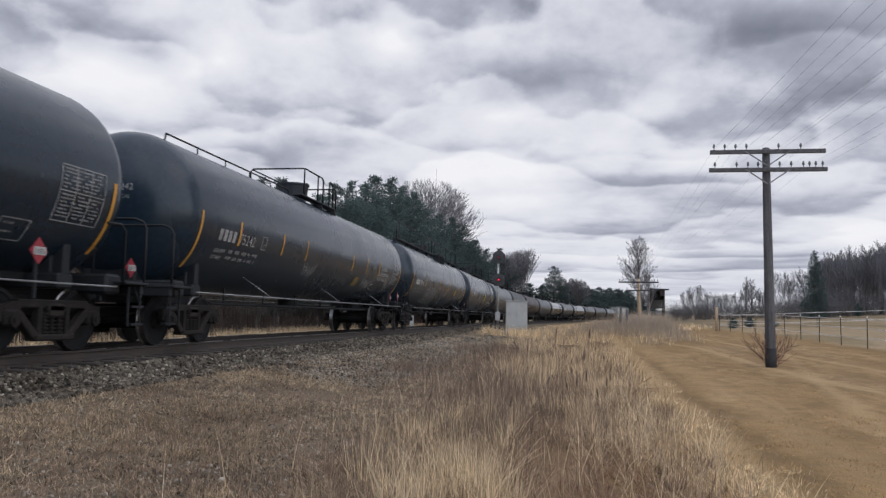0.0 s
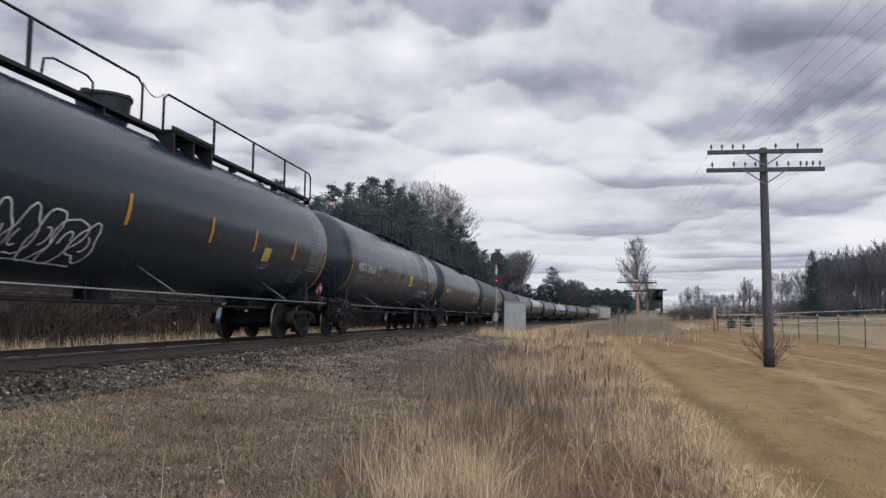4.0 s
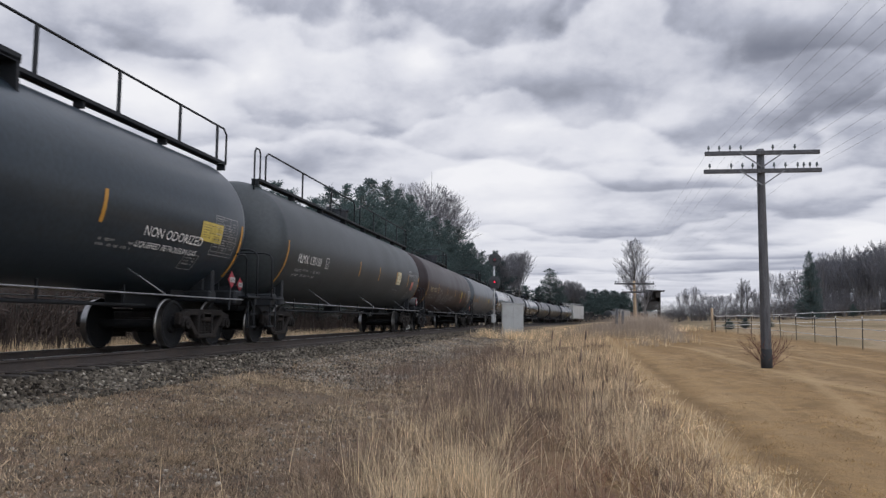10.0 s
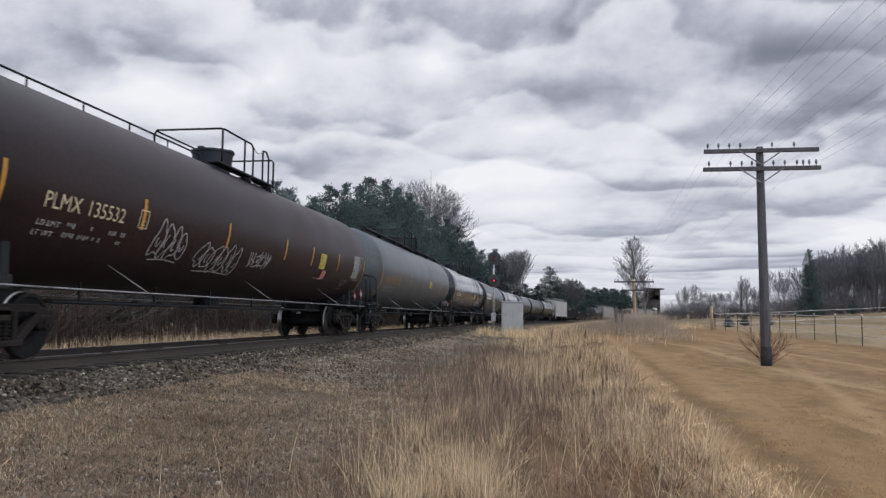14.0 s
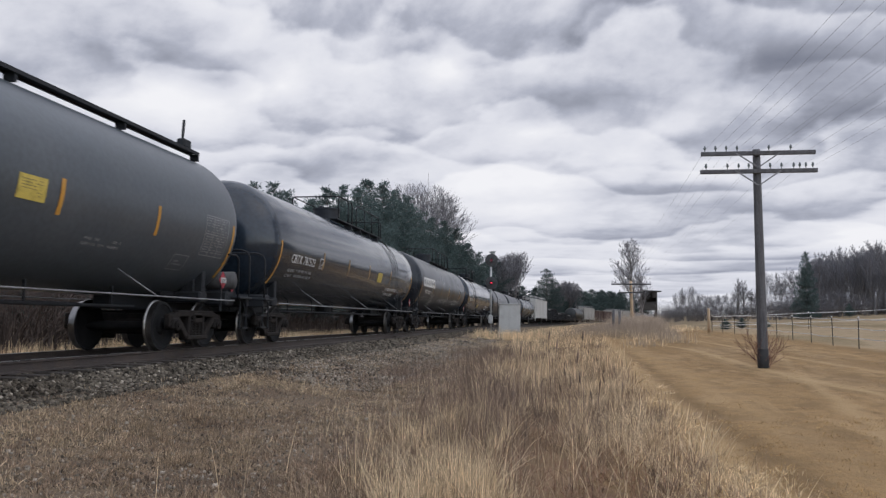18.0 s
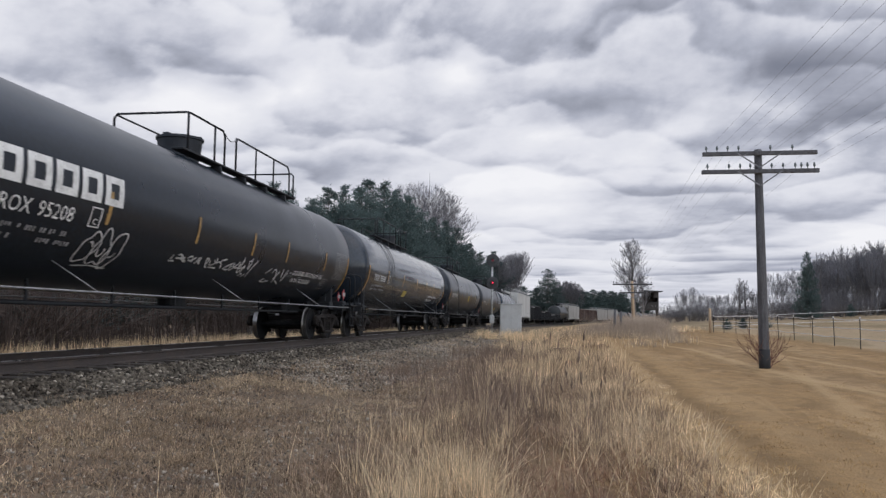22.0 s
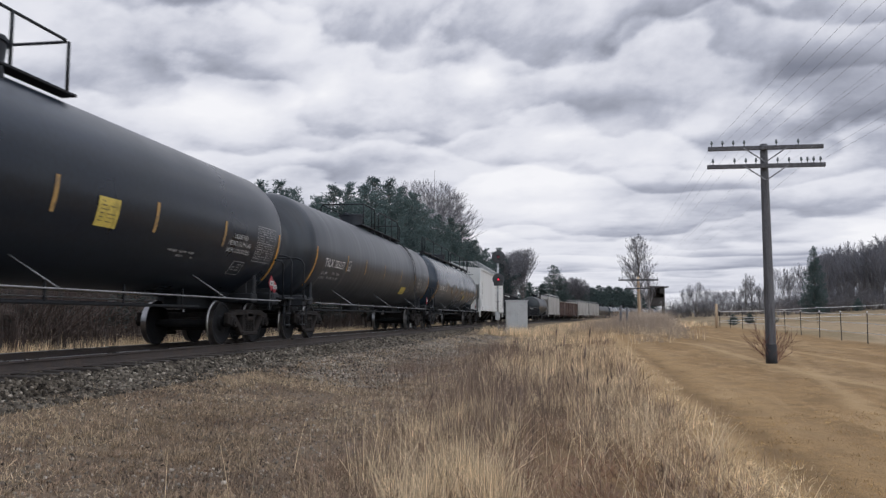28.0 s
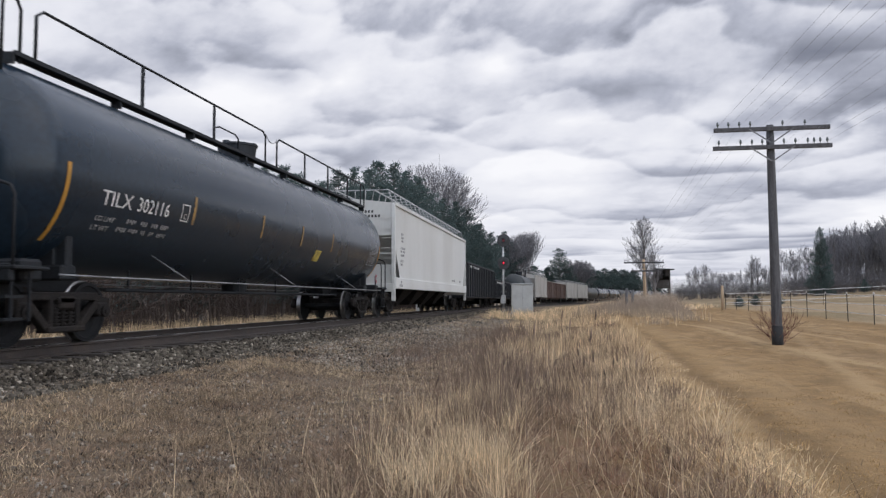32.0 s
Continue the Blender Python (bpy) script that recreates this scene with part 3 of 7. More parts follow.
# ---- the train ----
TANK_R, TANK_Z, HEAD = 1.495, 2.495, 0.76
TOP = TANK_R + TANK_Z   # top of the tank over the rail
MESHES = {}
M_LETTERPALE = mat("cream_lettering", (0.62, 0.55, 0.36), 0.6, var=0.15)
M_LETTERMID = mat("faded_white_lettering", (0.46, 0.46, 0.45), 0.7, var=0.2, scale=6)
M_DIRTYSIGN = mat("grimy_yellow_notice", (0.21, 0.15, 0.045), 0.7, var=0.3, scale=5, second=(0.11, 0.085, 0.04))
M_WORNTAPE = mat("worn_dull_tape", (0.36, 0.22, 0.07), 0.6, var=0.35, scale=9, second=(0.14, 0.10, 0.06))
M_HOUSING = mat("blue_black_housing_paint", (0.012, 0.017, 0.025), 0.6, var=0.2, scale=3)
M_SPRAY = mat("pale_spray_paint", (0.60, 0.60, 0.59), 0.7, var=0.25, scale=4)


def shared(key, build, material, name, parent, m=None, label="", smooth_shade=False):
    """A part whose mesh is made once and shared by all cars that have it."""
    if key not in MESHES:
        bm = bmesh.new()
        build(bm)
        me = bpy.data.meshes.new(name)
        bm.to_mesh(me)
        bm.free()
        if smooth_shade:
            me.polygons.foreach_set("use_smooth", [True] * len(me.polygons))
        for q in (material if isinstance(material, (list, tuple)) else [material]):
            me.materials.append(q)
        MESHES[key] = me
    ob = new(name, MESHES[key])
    ob.parent = parent
    if m is not None:
        ob.matrix_basis = m
    if label:
        ob["label"] = label
    return ob


def lathe(bm, profile, sides=40, axis="y", z=0.0, mats=None, caps=True, soft=True):
    """Turn (position along axis, radius) pairs round the axis."""
    rings = []
    for p, r in profile:
        ring = []
        for k in range(sides):
            a = 2 * math.pi * k / sides
            c, s = math.cos(a) * r, math.sin(a) * r
            ring.append(bm.verts.new((c, p, z + s) if axis == "y" else (p, c, z + s)))
        rings.append(ring)
    for i, (a, b) in enumerate(zip(rings, rings[1:])):
        for k in range(sides):
            f = bm.faces.new((a[k], b[k], b[(k + 1) % sides], a[(k + 1) % sides]))
            f.smooth = soft
            if mats:
                f.material_index = mats[i]
    if caps:
        bm.faces.new(rings[0])
        bm.faces.new(rings[-1][::-1])


def tank_shell(bm, hl, r=TANK_R, head=HEAD):
    prof = []
    for i in range(10):
        a = math.pi / 2 * (i / 9.0)
        prof.append((-hl - head * math.cos(a), max(r * math.sin(a) ** 0.9, 0.02)))
    n = 14
    for i in range(1, n):
        prof.append((-hl + 2 * hl * i / n, r))
    prof += [(-p, q) for p, q in prof[:10]][::-1]
    lathe(bm, prof, 56, "y", TANK_Z)


MARK_DROP = 0.47   # markings sit below the tank's mid height


def on_tank(u, v, off, r=TANK_R, drop=MARK_DROP):
    """A place on the shell: u along the car and v round it, in units of the stencils' grid."""
    u, v = u * GY, v * GZ - drop
    return Vector(((r + off) * math.cos(v / r), u, TANK_Z + (r + off) * math.sin(v / r)))


def patch(bm, u0, u1, v0, v1, off=0.008, slant=0.0):
    """A curved plate lying on the tank's side: u along the car, v up round the shell from mid height."""
    n = max(2, int(abs(v1 - v0) / 0.15) + 1)
    rows = []
    for i in range(n + 1):
        v = v0 + (v1 - v0) * i / n
        d = slant * i / n
        rows.append([bm.verts.new(on_tank(u0 + d, v, off)), bm.verts.new(on_tank(u1 + d, v, off))])
    for a, b in zip(rows, rows[1:]):
        bm.faces.new((a[0], a[1], b[1], b[0]))


def text_run(text, size):
    """How far a line of lettering reaches."""
    cu = bpy.data.curves.new("lettering", "FONT")
    cu.body, cu.size = text, size
    ob = bpy.data.objects.new("lettering", cu)
    me = bpy.data.meshes.new_from_object(ob)
    run = max([q.co.x for q in me.vertices] or [0.0])
    bpy.data.meshes.remove(me)
    bpy.data.objects.remove(ob)
    bpy.data.curves.remove(cu)
    return run


def words(bm, text, u, v, size, off=0.012, flat=None, tall=1.0, wide=1.0):
    """Lettering by the built-in font, bent onto the tank (or set on a flat side at x = flat)."""
    cu = bpy.data.curves.new("lettering", "FONT")
    cu.body, cu.size, cu.resolution_u = text, size, 2
    ob = bpy.data.objects.new("lettering", cu)
    me = bpy.data.meshes.new_from_object(ob)
    bpy.data.objects.remove(ob)
    bpy.data.curves.remove(cu)
    vs = [bm.verts.new(on_tank(u + q.co.x * wide, v + q.co.y * tall, off) if flat is None else Vector((flat, u + q.co.x, v + q.co.y))) for q in me.vertices]
    for p in me.polygons:
        try:
            bm.faces.new([vs[i] for i in p.vertices])
        except ValueError:
            pass
    bpy.data.meshes.remove(me)


def head_words(bm, text, x, z, size, hl):
    """Lettering on the tank's end that faces along the track."""
    cu = bpy.data.curves.new("lettering", "FONT")
    cu.body, cu.size, cu.resolution_u = text, size, 2
    ob = bpy.data.objects.new("lettering", cu)
    me = bpy.data.meshes.new_from_object(ob)
    bpy.data.objects.remove(ob)
    bpy.data.curves.remove(cu)
    vs = []
    for q in me.vertices:
        px, pz = x + q.co.x * 0.9, z + q.co.y
        f = min((px * px + pz * pz) ** 0.5 / TANK_R, 0.99) ** (1 / 0.9)
        vs.append(bm.verts.new((px, -hl - HEAD * math.sqrt(1 - f * f) - 0.012, TANK_Z + pz)))
    for p in me.polygons:
        bm.faces.new([vs[i] for i in p.vertices])
    bpy.data.meshes.remove(me)


def text_bars(bm, u, v, width, height, rows, rnd, fill=0.8, off=0.009, stroke=0.5):
    """Lines of writing too small to read, as bars."""
    pitch = height / rows
    for i in range(rows):
        x = u
        while x < u + width - 0.05:
            w = min(rnd.uniform(0.08, 0.34), u + width - x)
            if rnd.random() < fill:
                step = max(0.034, pitch * stroke * 0.72)
                for j in range(max(1, int(w / step))):
                    low = rnd.choice((0.0, 0.0, 0.28))
                    patch(bm, x + j * step, x + (j + 0.62) * step, v - i * pitch - pitch * stroke * (1 - low), v - i * pitch, off)
            x += w + 0.05


def scribble(bm, u, v, w, h, rnd, strokes=9, thick=0.020):
    """Loose spray-painted letters: a few quick curved strokes in each cell."""
    cell = w / strokes
    for i in range(strokes):
        x0 = u + cell * i
        for k in range(rnd.choice((2, 3))):
            ax, ay = x0 + rnd.uniform(-0.1, 0.5) * cell, v + rnd.uniform(-0.5, 0.5) * h
            bx, by = x0 + rnd.uniform(0.0, 1.2) * cell, v + rnd.uniform(-0.6, 0.6) * h
            cx, cy = x0 + rnd.uniform(0.5, 1.2) * cell, v + rnd.uniform(-0.5, 0.5) * h
            last = None
            for q in range(9):
                f = q / 8
                x = ax * (1 - f) ** 2 + 2 * bx * f * (1 - f) + cx * f * f
                y = ay * (1 - f) ** 2 + 2 * by * f * (1 - f) + cy * f * f
                if last:
                    d = math.hypot(x - last[0], y - last[1]) or 1
                    nx, ny = -(y - last[1]) / d * thick, (x - last[0]) / d * thick
                    bm.faces.new([bm.verts.new(on_tank(last[0] - nx, last[1] - ny, 0.010)), bm.verts.new(on_tank(x - nx, y - ny, 0.010)),
                                  bm.verts.new(on_tank(x + nx, y + ny, 0.010)), bm.verts.new(on_tank(last[0] + nx, last[1] + ny, 0.010))])
                last = (x, y)


def bubble_letters(bm, u, v, w, h, rnd, count, thick=0.016):
    """A sprayed throw-up: fat rounded letters in outline, leaning on one another, with a stroke inside each."""
    def line(pts):
        for (x0, y0), (x1, y1) in zip(pts, pts[1:]):
            d = math.hypot(x1 - x0, y1 - y0) or 1
            nx, ny = -(y1 - y0) / d * thick, (x1 - x0) / d * thick
            bm.faces.new([bm.verts.new(on_tank(x, y, 0.010)) for x, y in ((x0 - nx, y0 - ny), (x1 - nx, y1 - ny), (x1 + nx, y1 + ny), (x0 + nx, y0 + ny))])

    for i in range(count):
        cx, cy = u + w * (i + 0.5) / count, v + rnd.uniform(-0.06, 0.06) * h
        rx, ry = w / count * rnd.uniform(0.52, 0.66), h * rnd.uniform(0.42, 0.54)
        k, turn, lean = rnd.choice((2, 3, 3)), rnd.uniform(0, 6), rnd.uniform(-0.1, 0.25)
        pts = []
        for q in range(25):
            a = 2 * math.pi * q / 24
            r = 1 + 0.20 * math.sin(k * a + turn) + 0.08 * math.sin(5 * a + turn * 2)
            px, py = rx * r * math.cos(a), ry * r * math.sin(a)
            pts.append((cx + px + lean * py, cy + py))
        line(pts)
        line([(cx + rx * 0.35 * math.cos(a) + lean * ry * math.sin(a) * 0.3, cy + ry * 0.4 * math.sin(a)) for a in [turn + 0.5 * q for q in range(rnd.randint(5, 9))]])
    line([(u + w * 0.1, v - 0.62 * h), (u + w * 0.5, v - 0.55 * h), (u + w * 0.95, v - 0.6 * h)])


# -- running gear --
def wheel_mesh(bm):
    for side in (-1, 1):
        prof = [(0.68, 0.10), (0.68, 0.40), (0.665, 0.455), (0.675, 0.482), (0.695, 0.482), (0.71, 0.459), (0.815, 0.452), (0.82, 0.40), (0.80, 0.385), (0.775, 0.30), (0.775, 0.17), (0.84, 0.15), (0.85, 0.10)]
        mats = [0, 0, 0, 1, 1, 1, 0, 0, 0, 0, 0, 0]
        lathe(bm, [(side * p, r) for p, r in prof], 36, "x", 0.0, mats, soft=False)
    lathe(bm, [(-1.06, 0.075), (-0.85, 0.085), (0.85, 0.085), (1.06, 0.075)], 10, "x")


def sideframe_mesh(bm):
    def bar(y0, z0, y1, z1, h, w=0.13):
        d = math.hypot(y1 - y0, z1 - z0)
        a = math.atan2(z1 - z0, y1 - y0)
        box(bm, 0, 0, 0, w, d, h, 0.015, Matrix.Translation((0, (y0 + y1) / 2, (z0 + z1) / 2)) @ Matrix.Rotation(a, 4, "X"))
    bar(-0.78, 0.69, 0.78, 0.69, 0.12)
    for s in (-1, 1):
        bar(s * 0.70, 0.68, s * 1.02, 0.60, 0.12)
        bar(s * 0.78, 0.60, s * 0.36, 0.24, 0.12)
        box(bm, 0, s * 0.30, 0.45, 0.13, 0.09, 0.44, 0.015)
        box(bm, 0, s * 1.06, 0.56, 0.12, 0.07, 0.24, 0.02)
    box(bm, 0, 0, 0.225, 0.22, 0.82, 0.09, 0.02)
    box(bm, 0, 0, 0.63, 0.20, 0.40, 0.10, 0.02)


def bearing_mesh(bm):
    box(bm, 0, 0, 0.50, 0.19, 0.27, 0.22, 0.03)
    disc(bm, (0.10, 0, 0.47), (1, 0, 0), 0.095, 0.07, 14)
    disc(bm, (0.14, 0, 0.47), (1, 0, 0), 0.045, 0.03, 10)


def spring_mesh(bm):
    prof = [(0.27, 0.05)]
    for i in range(6):
        z = 0.285 + i * 0.052
        prof += [(z, 0.072), (z + 0.024, 0.072), (z + 0.026, 0.048), (z + 0.050, 0.048)]
    rings = [[bm.verts.new((r * math.cos(q * 0.785), r * math.sin(q * 0.785), z)) for q in range(8)] for z, r in prof]
    for a, b in zip(rings, rings[1:]):
        for q in range(8):
            bm.faces.new((a[q], a[(q + 1) % 8], b[(q + 1) % 8], b[q]))


def bolster_mesh(bm):
    box(bm, 0, 0, 0.60, 2.2, 0.36, 0.20, 0.03)
    box(bm, 0, 0, 0.76, 0.9, 0.34, 0.14, 0.03)
    for s in (-1, 1):
        box(bm, 0, s * 0.40, 0.36, 1.5, 0.10, 0.14, 0.02)
        for q in (-1, 1):
            box(bm, q * 0.74, s * 0.37, 0.42, 0.12, 0.07, 0.26, 0.02)
    tube(bm, [(-0.2, -0.8, 0.55), (0.2, 0.8, 0.55)], 0.03)


def add_truck(car, y):
    tr = shared("bolster", bolster_mesh, M_TRUCK, "truck", car, Matrix.Translation((0, y, 0)), "cast steel freight truck caked in dust")
    sets = []
    for s in (-1, 1):
        shared("sideframe", sideframe_mesh, M_TRUCK, "sideframe", tr, Matrix.Translation((s * 1.0, 0, 0)) @ Matrix.Rotation(0 if s > 0 else math.pi, 4, "Z"))
        for y1 in (-0.89, 0.89):
            shared("bearing", bearing_mesh, M_TRUCK, "bearing_cap", tr, Matrix.Translation((s * 1.0, y1, 0)) @ Matrix.Rotation(0 if s > 0 else math.pi, 4, "Z"))
        for y1 in (-0.16, 0.0, 0.16):
            shared("spring", spring_mesh, M_TRUCK, "spring", tr, Matrix.Translation((s * 1.0, y1, 0)))
        w = shared("wheelset", wheel_mesh, [M_WHEEL, M_TREAD], "wheelset", tr, Matrix.Translation((0, s * 0.89, 0.457)), "steel wheels with worn bright treads")
        sets.append((w, s * 0.89))
    return sets


def coupler_mesh(bm):
    box(bm, 0, -0.28, 0.88, 0.16, 0.62, 0.20, 0.03)
    box(bm, 0.02, 0.05, 0.88, 0.34, 0.22, 0.28, 0.05)
    box(bm, -0.13, 0.16, 0.88, 0.10, 0.22, 0.26, 0.04)
    tube(bm, [(0.32, -0.30, 0.80), (0.34, -0.02, 0.62), (0.2, 0.18, 0.60)], 0.025)
    tube(bm, [(0.10, -0.35, 0.98), (1.35, -0.38, 1.00), (1.42, -0.38, 0.80)], 0.018)


def stub_mesh(bm, hl, L):
    y0, y1 = hl - 2.3, L / 2 - 0.42
    box(bm, 0, (y0 + y1) / 2, 0.93, 0.36, y1 - y0, 0.34, 0.02)
    box(bm, 0, hl - 0.61, 1.02, 2.3, 0.34, 0.22, 0.03)
    box(bm, 0, hl - 0.61, 1.42, 2.3, 0.16, 0.66, 0.02)
    box(bm, 0, hl - 0.1, 1.22, 1.0, 1.2, 0.30, 0.03)
    for s in (-1, 1):
        box(bm, s * 0.85, hl - 0.61, 1.45, 0.28, 0.26, 0.72, 0.02)
        box(bm, s * 0.95, hl + 0.35, 1.02, 0.7, 0.40, 0.30, 0.04)
        box(bm, s * 0.55, (hl - 1.3 + y1) / 2, 1.10, 0.10, y1 - hl + 1.3, 0.12)
    box(bm, 0, y1 - 0.05, 0.98, 2.9, 0.10, 0.22, 0.015)
    for z in (0.4, 0.68):
        for s in (-1, 1):
            box(bm, s * 1.38, y1 - 0.12, z, 0.10, 0.34, 0.035)
    for s in (-1, 1):
        for q in (-0.28, 0.05):
            box(bm, s * 1.42, y1 - 0.12 + q, 0.68, 0.03, 0.03, 0.62)


def end_platform_mesh(bm, hl, L):
    y1 = L / 2 - 0.42
    box(bm, 0, y1 - 0.32, 1.04, 3.05, 0.66, 0.045, 0.01)


def end_rail_mesh(bm, hl, L):
    y1 = L / 2 - 0.45
    tube(bm, [(1.46, y1, 1.0), (1.46, y1, 1.94), (1.40, y1, 2.05), (1.25, y1, 2.10), (-1.25, y1, 2.10), (-1.40, y1, 2.05), (-1.46, y1, 1.94), (-1.46, y1, 1.0)], 0.022)
    tube(bm, [(1.47, y1 - 0.62, 1.0), (1.47, y1 - 0.62, 1.83), (1.47, y1 - 0.75, 1.92), (1.40, y1 - 1.0, 1.92)], 0.02)
    tube(bm, [(0.55, y1, 1.0), (0.55, y1, 2.10)], 0.02)


def side_rail_mesh(bm, hl):
    tube(bm, [(1.60, -hl + 0.9, 0.96), (1.60, hl - 0.9, 0.96)], 0.014)
    tube(bm, [(1.60, hl - 0.9, 0.96), (1.50, hl + 0.1, 0.97)], 0.014)
    tube(bm, [(1.60, -hl + 0.9, 0.96), (1.50, -hl - 0.1, 0.97)], 0.014)


def rail_brace_mesh(bm):
    tube(bm, [(1.60, 0.0, 0.96), (1.02, -0.26, 1.40)], 0.010, 5)


def rigging_mesh(bm, hl):
    tube(bm, [(0.62, -hl + 2.3, 0.80), (0.62, hl - 2.3, 0.80)], 0.030)
    tube(bm, [(-0.5, -hl + 2.3, 0.84), (-0.5, hl - 2.3, 0.84)], 0.035)
    k = 6
    for i in range(k):
        y = -hl + 3.0 + (2 * hl - 6.0) * i / (k - 1)
        box(bm, 0.62, y, 0.97, 0.03, 0.04, 0.38)


def belly_mesh(bm):
    disc(bm, (0, 0, 1.00), (0, 0, 1), 0.30, 0.34, 20)
    box(bm, 0, 0, 0.82, 0.4, 0.7, 0.08, 0.02)


def housing_mesh(bm):
    z = TANK_Z + TANK_R
    prof = [(z - 0.10, 0.40), (z + 0.02, 0.41), (z + 0.04, 0.43), (z + 0.42, 0.47), (z + 0.43, 0.50), (z + 0.48, 0.50), (z + 0.49, 0.46), (z + 0.51, 0.18)]
    rings = [[bm.verts.new((r * math.cos(2 * math.pi * q / 32), r * math.sin(2 * math.pi * q / 32), h)) for q in range(32)] for h, r in prof]
    for a, b in zip(rings, rings[1:]):
        for q in range(32):
            bm.faces.new((a[q], a[(q + 1) % 32], b[(q + 1) % 32], b[q]))
    bm.faces.new(rings[-1])
    for a in (0.4, 2.2, 4.4):
        box(bm, 0.38 * math.cos(a), 0.38 * math.sin(a), z + 0.51, 0.14, 0.12, 0.06, 0.01)


def railing_long(bm, y0, y1, x, h=1.0, posts=5, first=None):
    z = TOP
    tube(bm, [(x, y0, z), (x, y0, z + h - 0.12), (x, y0 + 0.14, z + h), (x, y1 - 0.14, z + h), (x, y1, z + h - 0.12), (x, y1, z)], 0.026)
    if first:
        box(bm, x, (y0 if first > 0 else y1) + first, z + h / 2, 0.03, 0.07, h)
    for i in range(1, posts):
        y = y0 + (y1 - y0) * i / posts
        box(bm, x, y, z + h / 2, 0.03, 0.07, h)


def dome_rail_near(bm, sg):
    """Rail round the valve housing: a cross bar behind it and one side."""
    z, h = TOP - 0.04, 0.88
    a, b = -1.0 * sg, 0.55 * sg
    tube(bm, [(-0.95, a, z - 0.15), (-0.95, a, z + h - 0.1), (-0.88, a, z + h), (0.80, a, z + h), (0.86, a + 0.08 * sg, z + h), (0.86, b - 0.1 * sg, z + h), (0.86, b, z + h - 0.1), (0.86, b, z)], 0.026)
    tube(bm, [(-0.90, a, z + h - 0.02), (-0.90, 1.0 * sg, z + h - 0.02), (-0.90, 1.1 * sg, z + h - 0.12), (-0.90, 1.1 * sg, z - 0.1)], 0.024)
    for y in (a, 0.1 * sg):
        tube(bm, [(0.86, y, z), (0.86, y, z + h)], 0.026)


def dome_rail_far(bm, sg, end):
    """Side rail beyond the opening, with a low cross bar at the end."""
    z, h = TOP - 0.04, 0.88
    a, b = 1.1 * sg, end * sg
    tube(bm, [(0.86, a, z), (0.86, a, z + h - 0.08), (0.86, a + 0.08 * sg, z + h), (0.86, b - 0.15 * sg, z + h), (0.86, b, z + h - 0.15), (0.86, b, z)], 0.026)
    n = max(1, int((end - 1.1) / 1.05))
    for i in range(n):
        tube(bm, [(0.86, a + (b - a) * i / n, z), (0.86, a + (b - a) * i / n, z + h)], 0.024)
    c = (end + 0.3) * sg
    tube(bm, [(-0.86, c, z), (-0.86, c, z + 0.76), (0.80, c, z + 0.76), (0.86, c, z + 0.70), (0.86, c, z)], 0.026)


def chain_mesh(bm, sg):
    z = TOP + 0.84
    tube(bm, [(0.86, (0.55 + 0.55 * f) * sg, z - 0.04 - 0.5 * f * (1 - f)) for f in (0, 0.2, 0.4, 0.6, 0.8, 1)], 0.012, 4)


def walkway_mesh(bm, y0, y1, x0=0.60, x1=0.80):
    z = TOP + 0.02
    for x in (x0, x1):
        box(bm, x, (y0 + y1) / 2, z, 0.045, y1 - y0, 0.07)
    box(bm, (x0 + x1) / 2, (y0 + y1) / 2, z + 0.01, x1 - x0 - 0.045, y1 - y0, 0.02)
    k = max(2, int((y1 - y0) / 2.2))
    for i in range(k + 1):
        box(bm, (x0 + x1) / 2, y0 + (y1 - y0) * i / k, z - 0.09, 0.20, 0.05, 0.16)


def platform_mesh(bm, sg, end, side):
    """One side of the deck round the housing; the near side runs on to one end."""
    y0, y1 = (-1.2, 1.3) if side < 0 else (-1.2, end + 0.45)
    box(bm, side * 0.74, sg * (y0 + y1) / 2, TOP - 0.04, 0.30, y1 - y0, 0.05, 0.01)


def bracket_mesh(bm):
    """Triangular gusset from the deck's edge down to the shell."""
    vs = [bm.verts.new((x, y, z)) for y in (-0.03, 0.03) for x, z in ((0.52, TOP - 0.10), (0.92, TOP - 0.10), (0.98, TOP - 0.42), (0.80, TOP - 0.22))]
    for f in ((0, 1, 2, 3), (7, 6, 5, 4), (0, 4, 5, 1), (1, 5, 6, 2), (2, 6, 7, 3), (3, 7, 4, 0)):
        bm.faces.new([vs[i] for i in f])


def saddle_mesh(bm):
    """A side step below the walkway on three hanging gussets."""
    box(bm, 0.98, 1.30, TOP - 0.02, 0.42, 1.50, 0.05)
    box(bm, 1.17, 1.30, TOP + 0.01, 0.04, 1.50, 0.14)
    for y in (0.58, 1.28, 1.98):
        vs = [bm.verts.new((x, y + d, z)) for d in (0, 0.05) for x, z in ((0.70, TOP - 0.04), (1.18, TOP - 0.04), (1.20, TOP - 0.52), (1.05, TOP - 0.44))]
        for f in ((0, 1, 2, 3), (7, 6, 5, 4), (0, 4, 5, 1), (1, 5, 6, 2), (2, 6, 7, 3), (3, 7, 4, 0)):
            bm.faces.new([vs[i] for i in f])


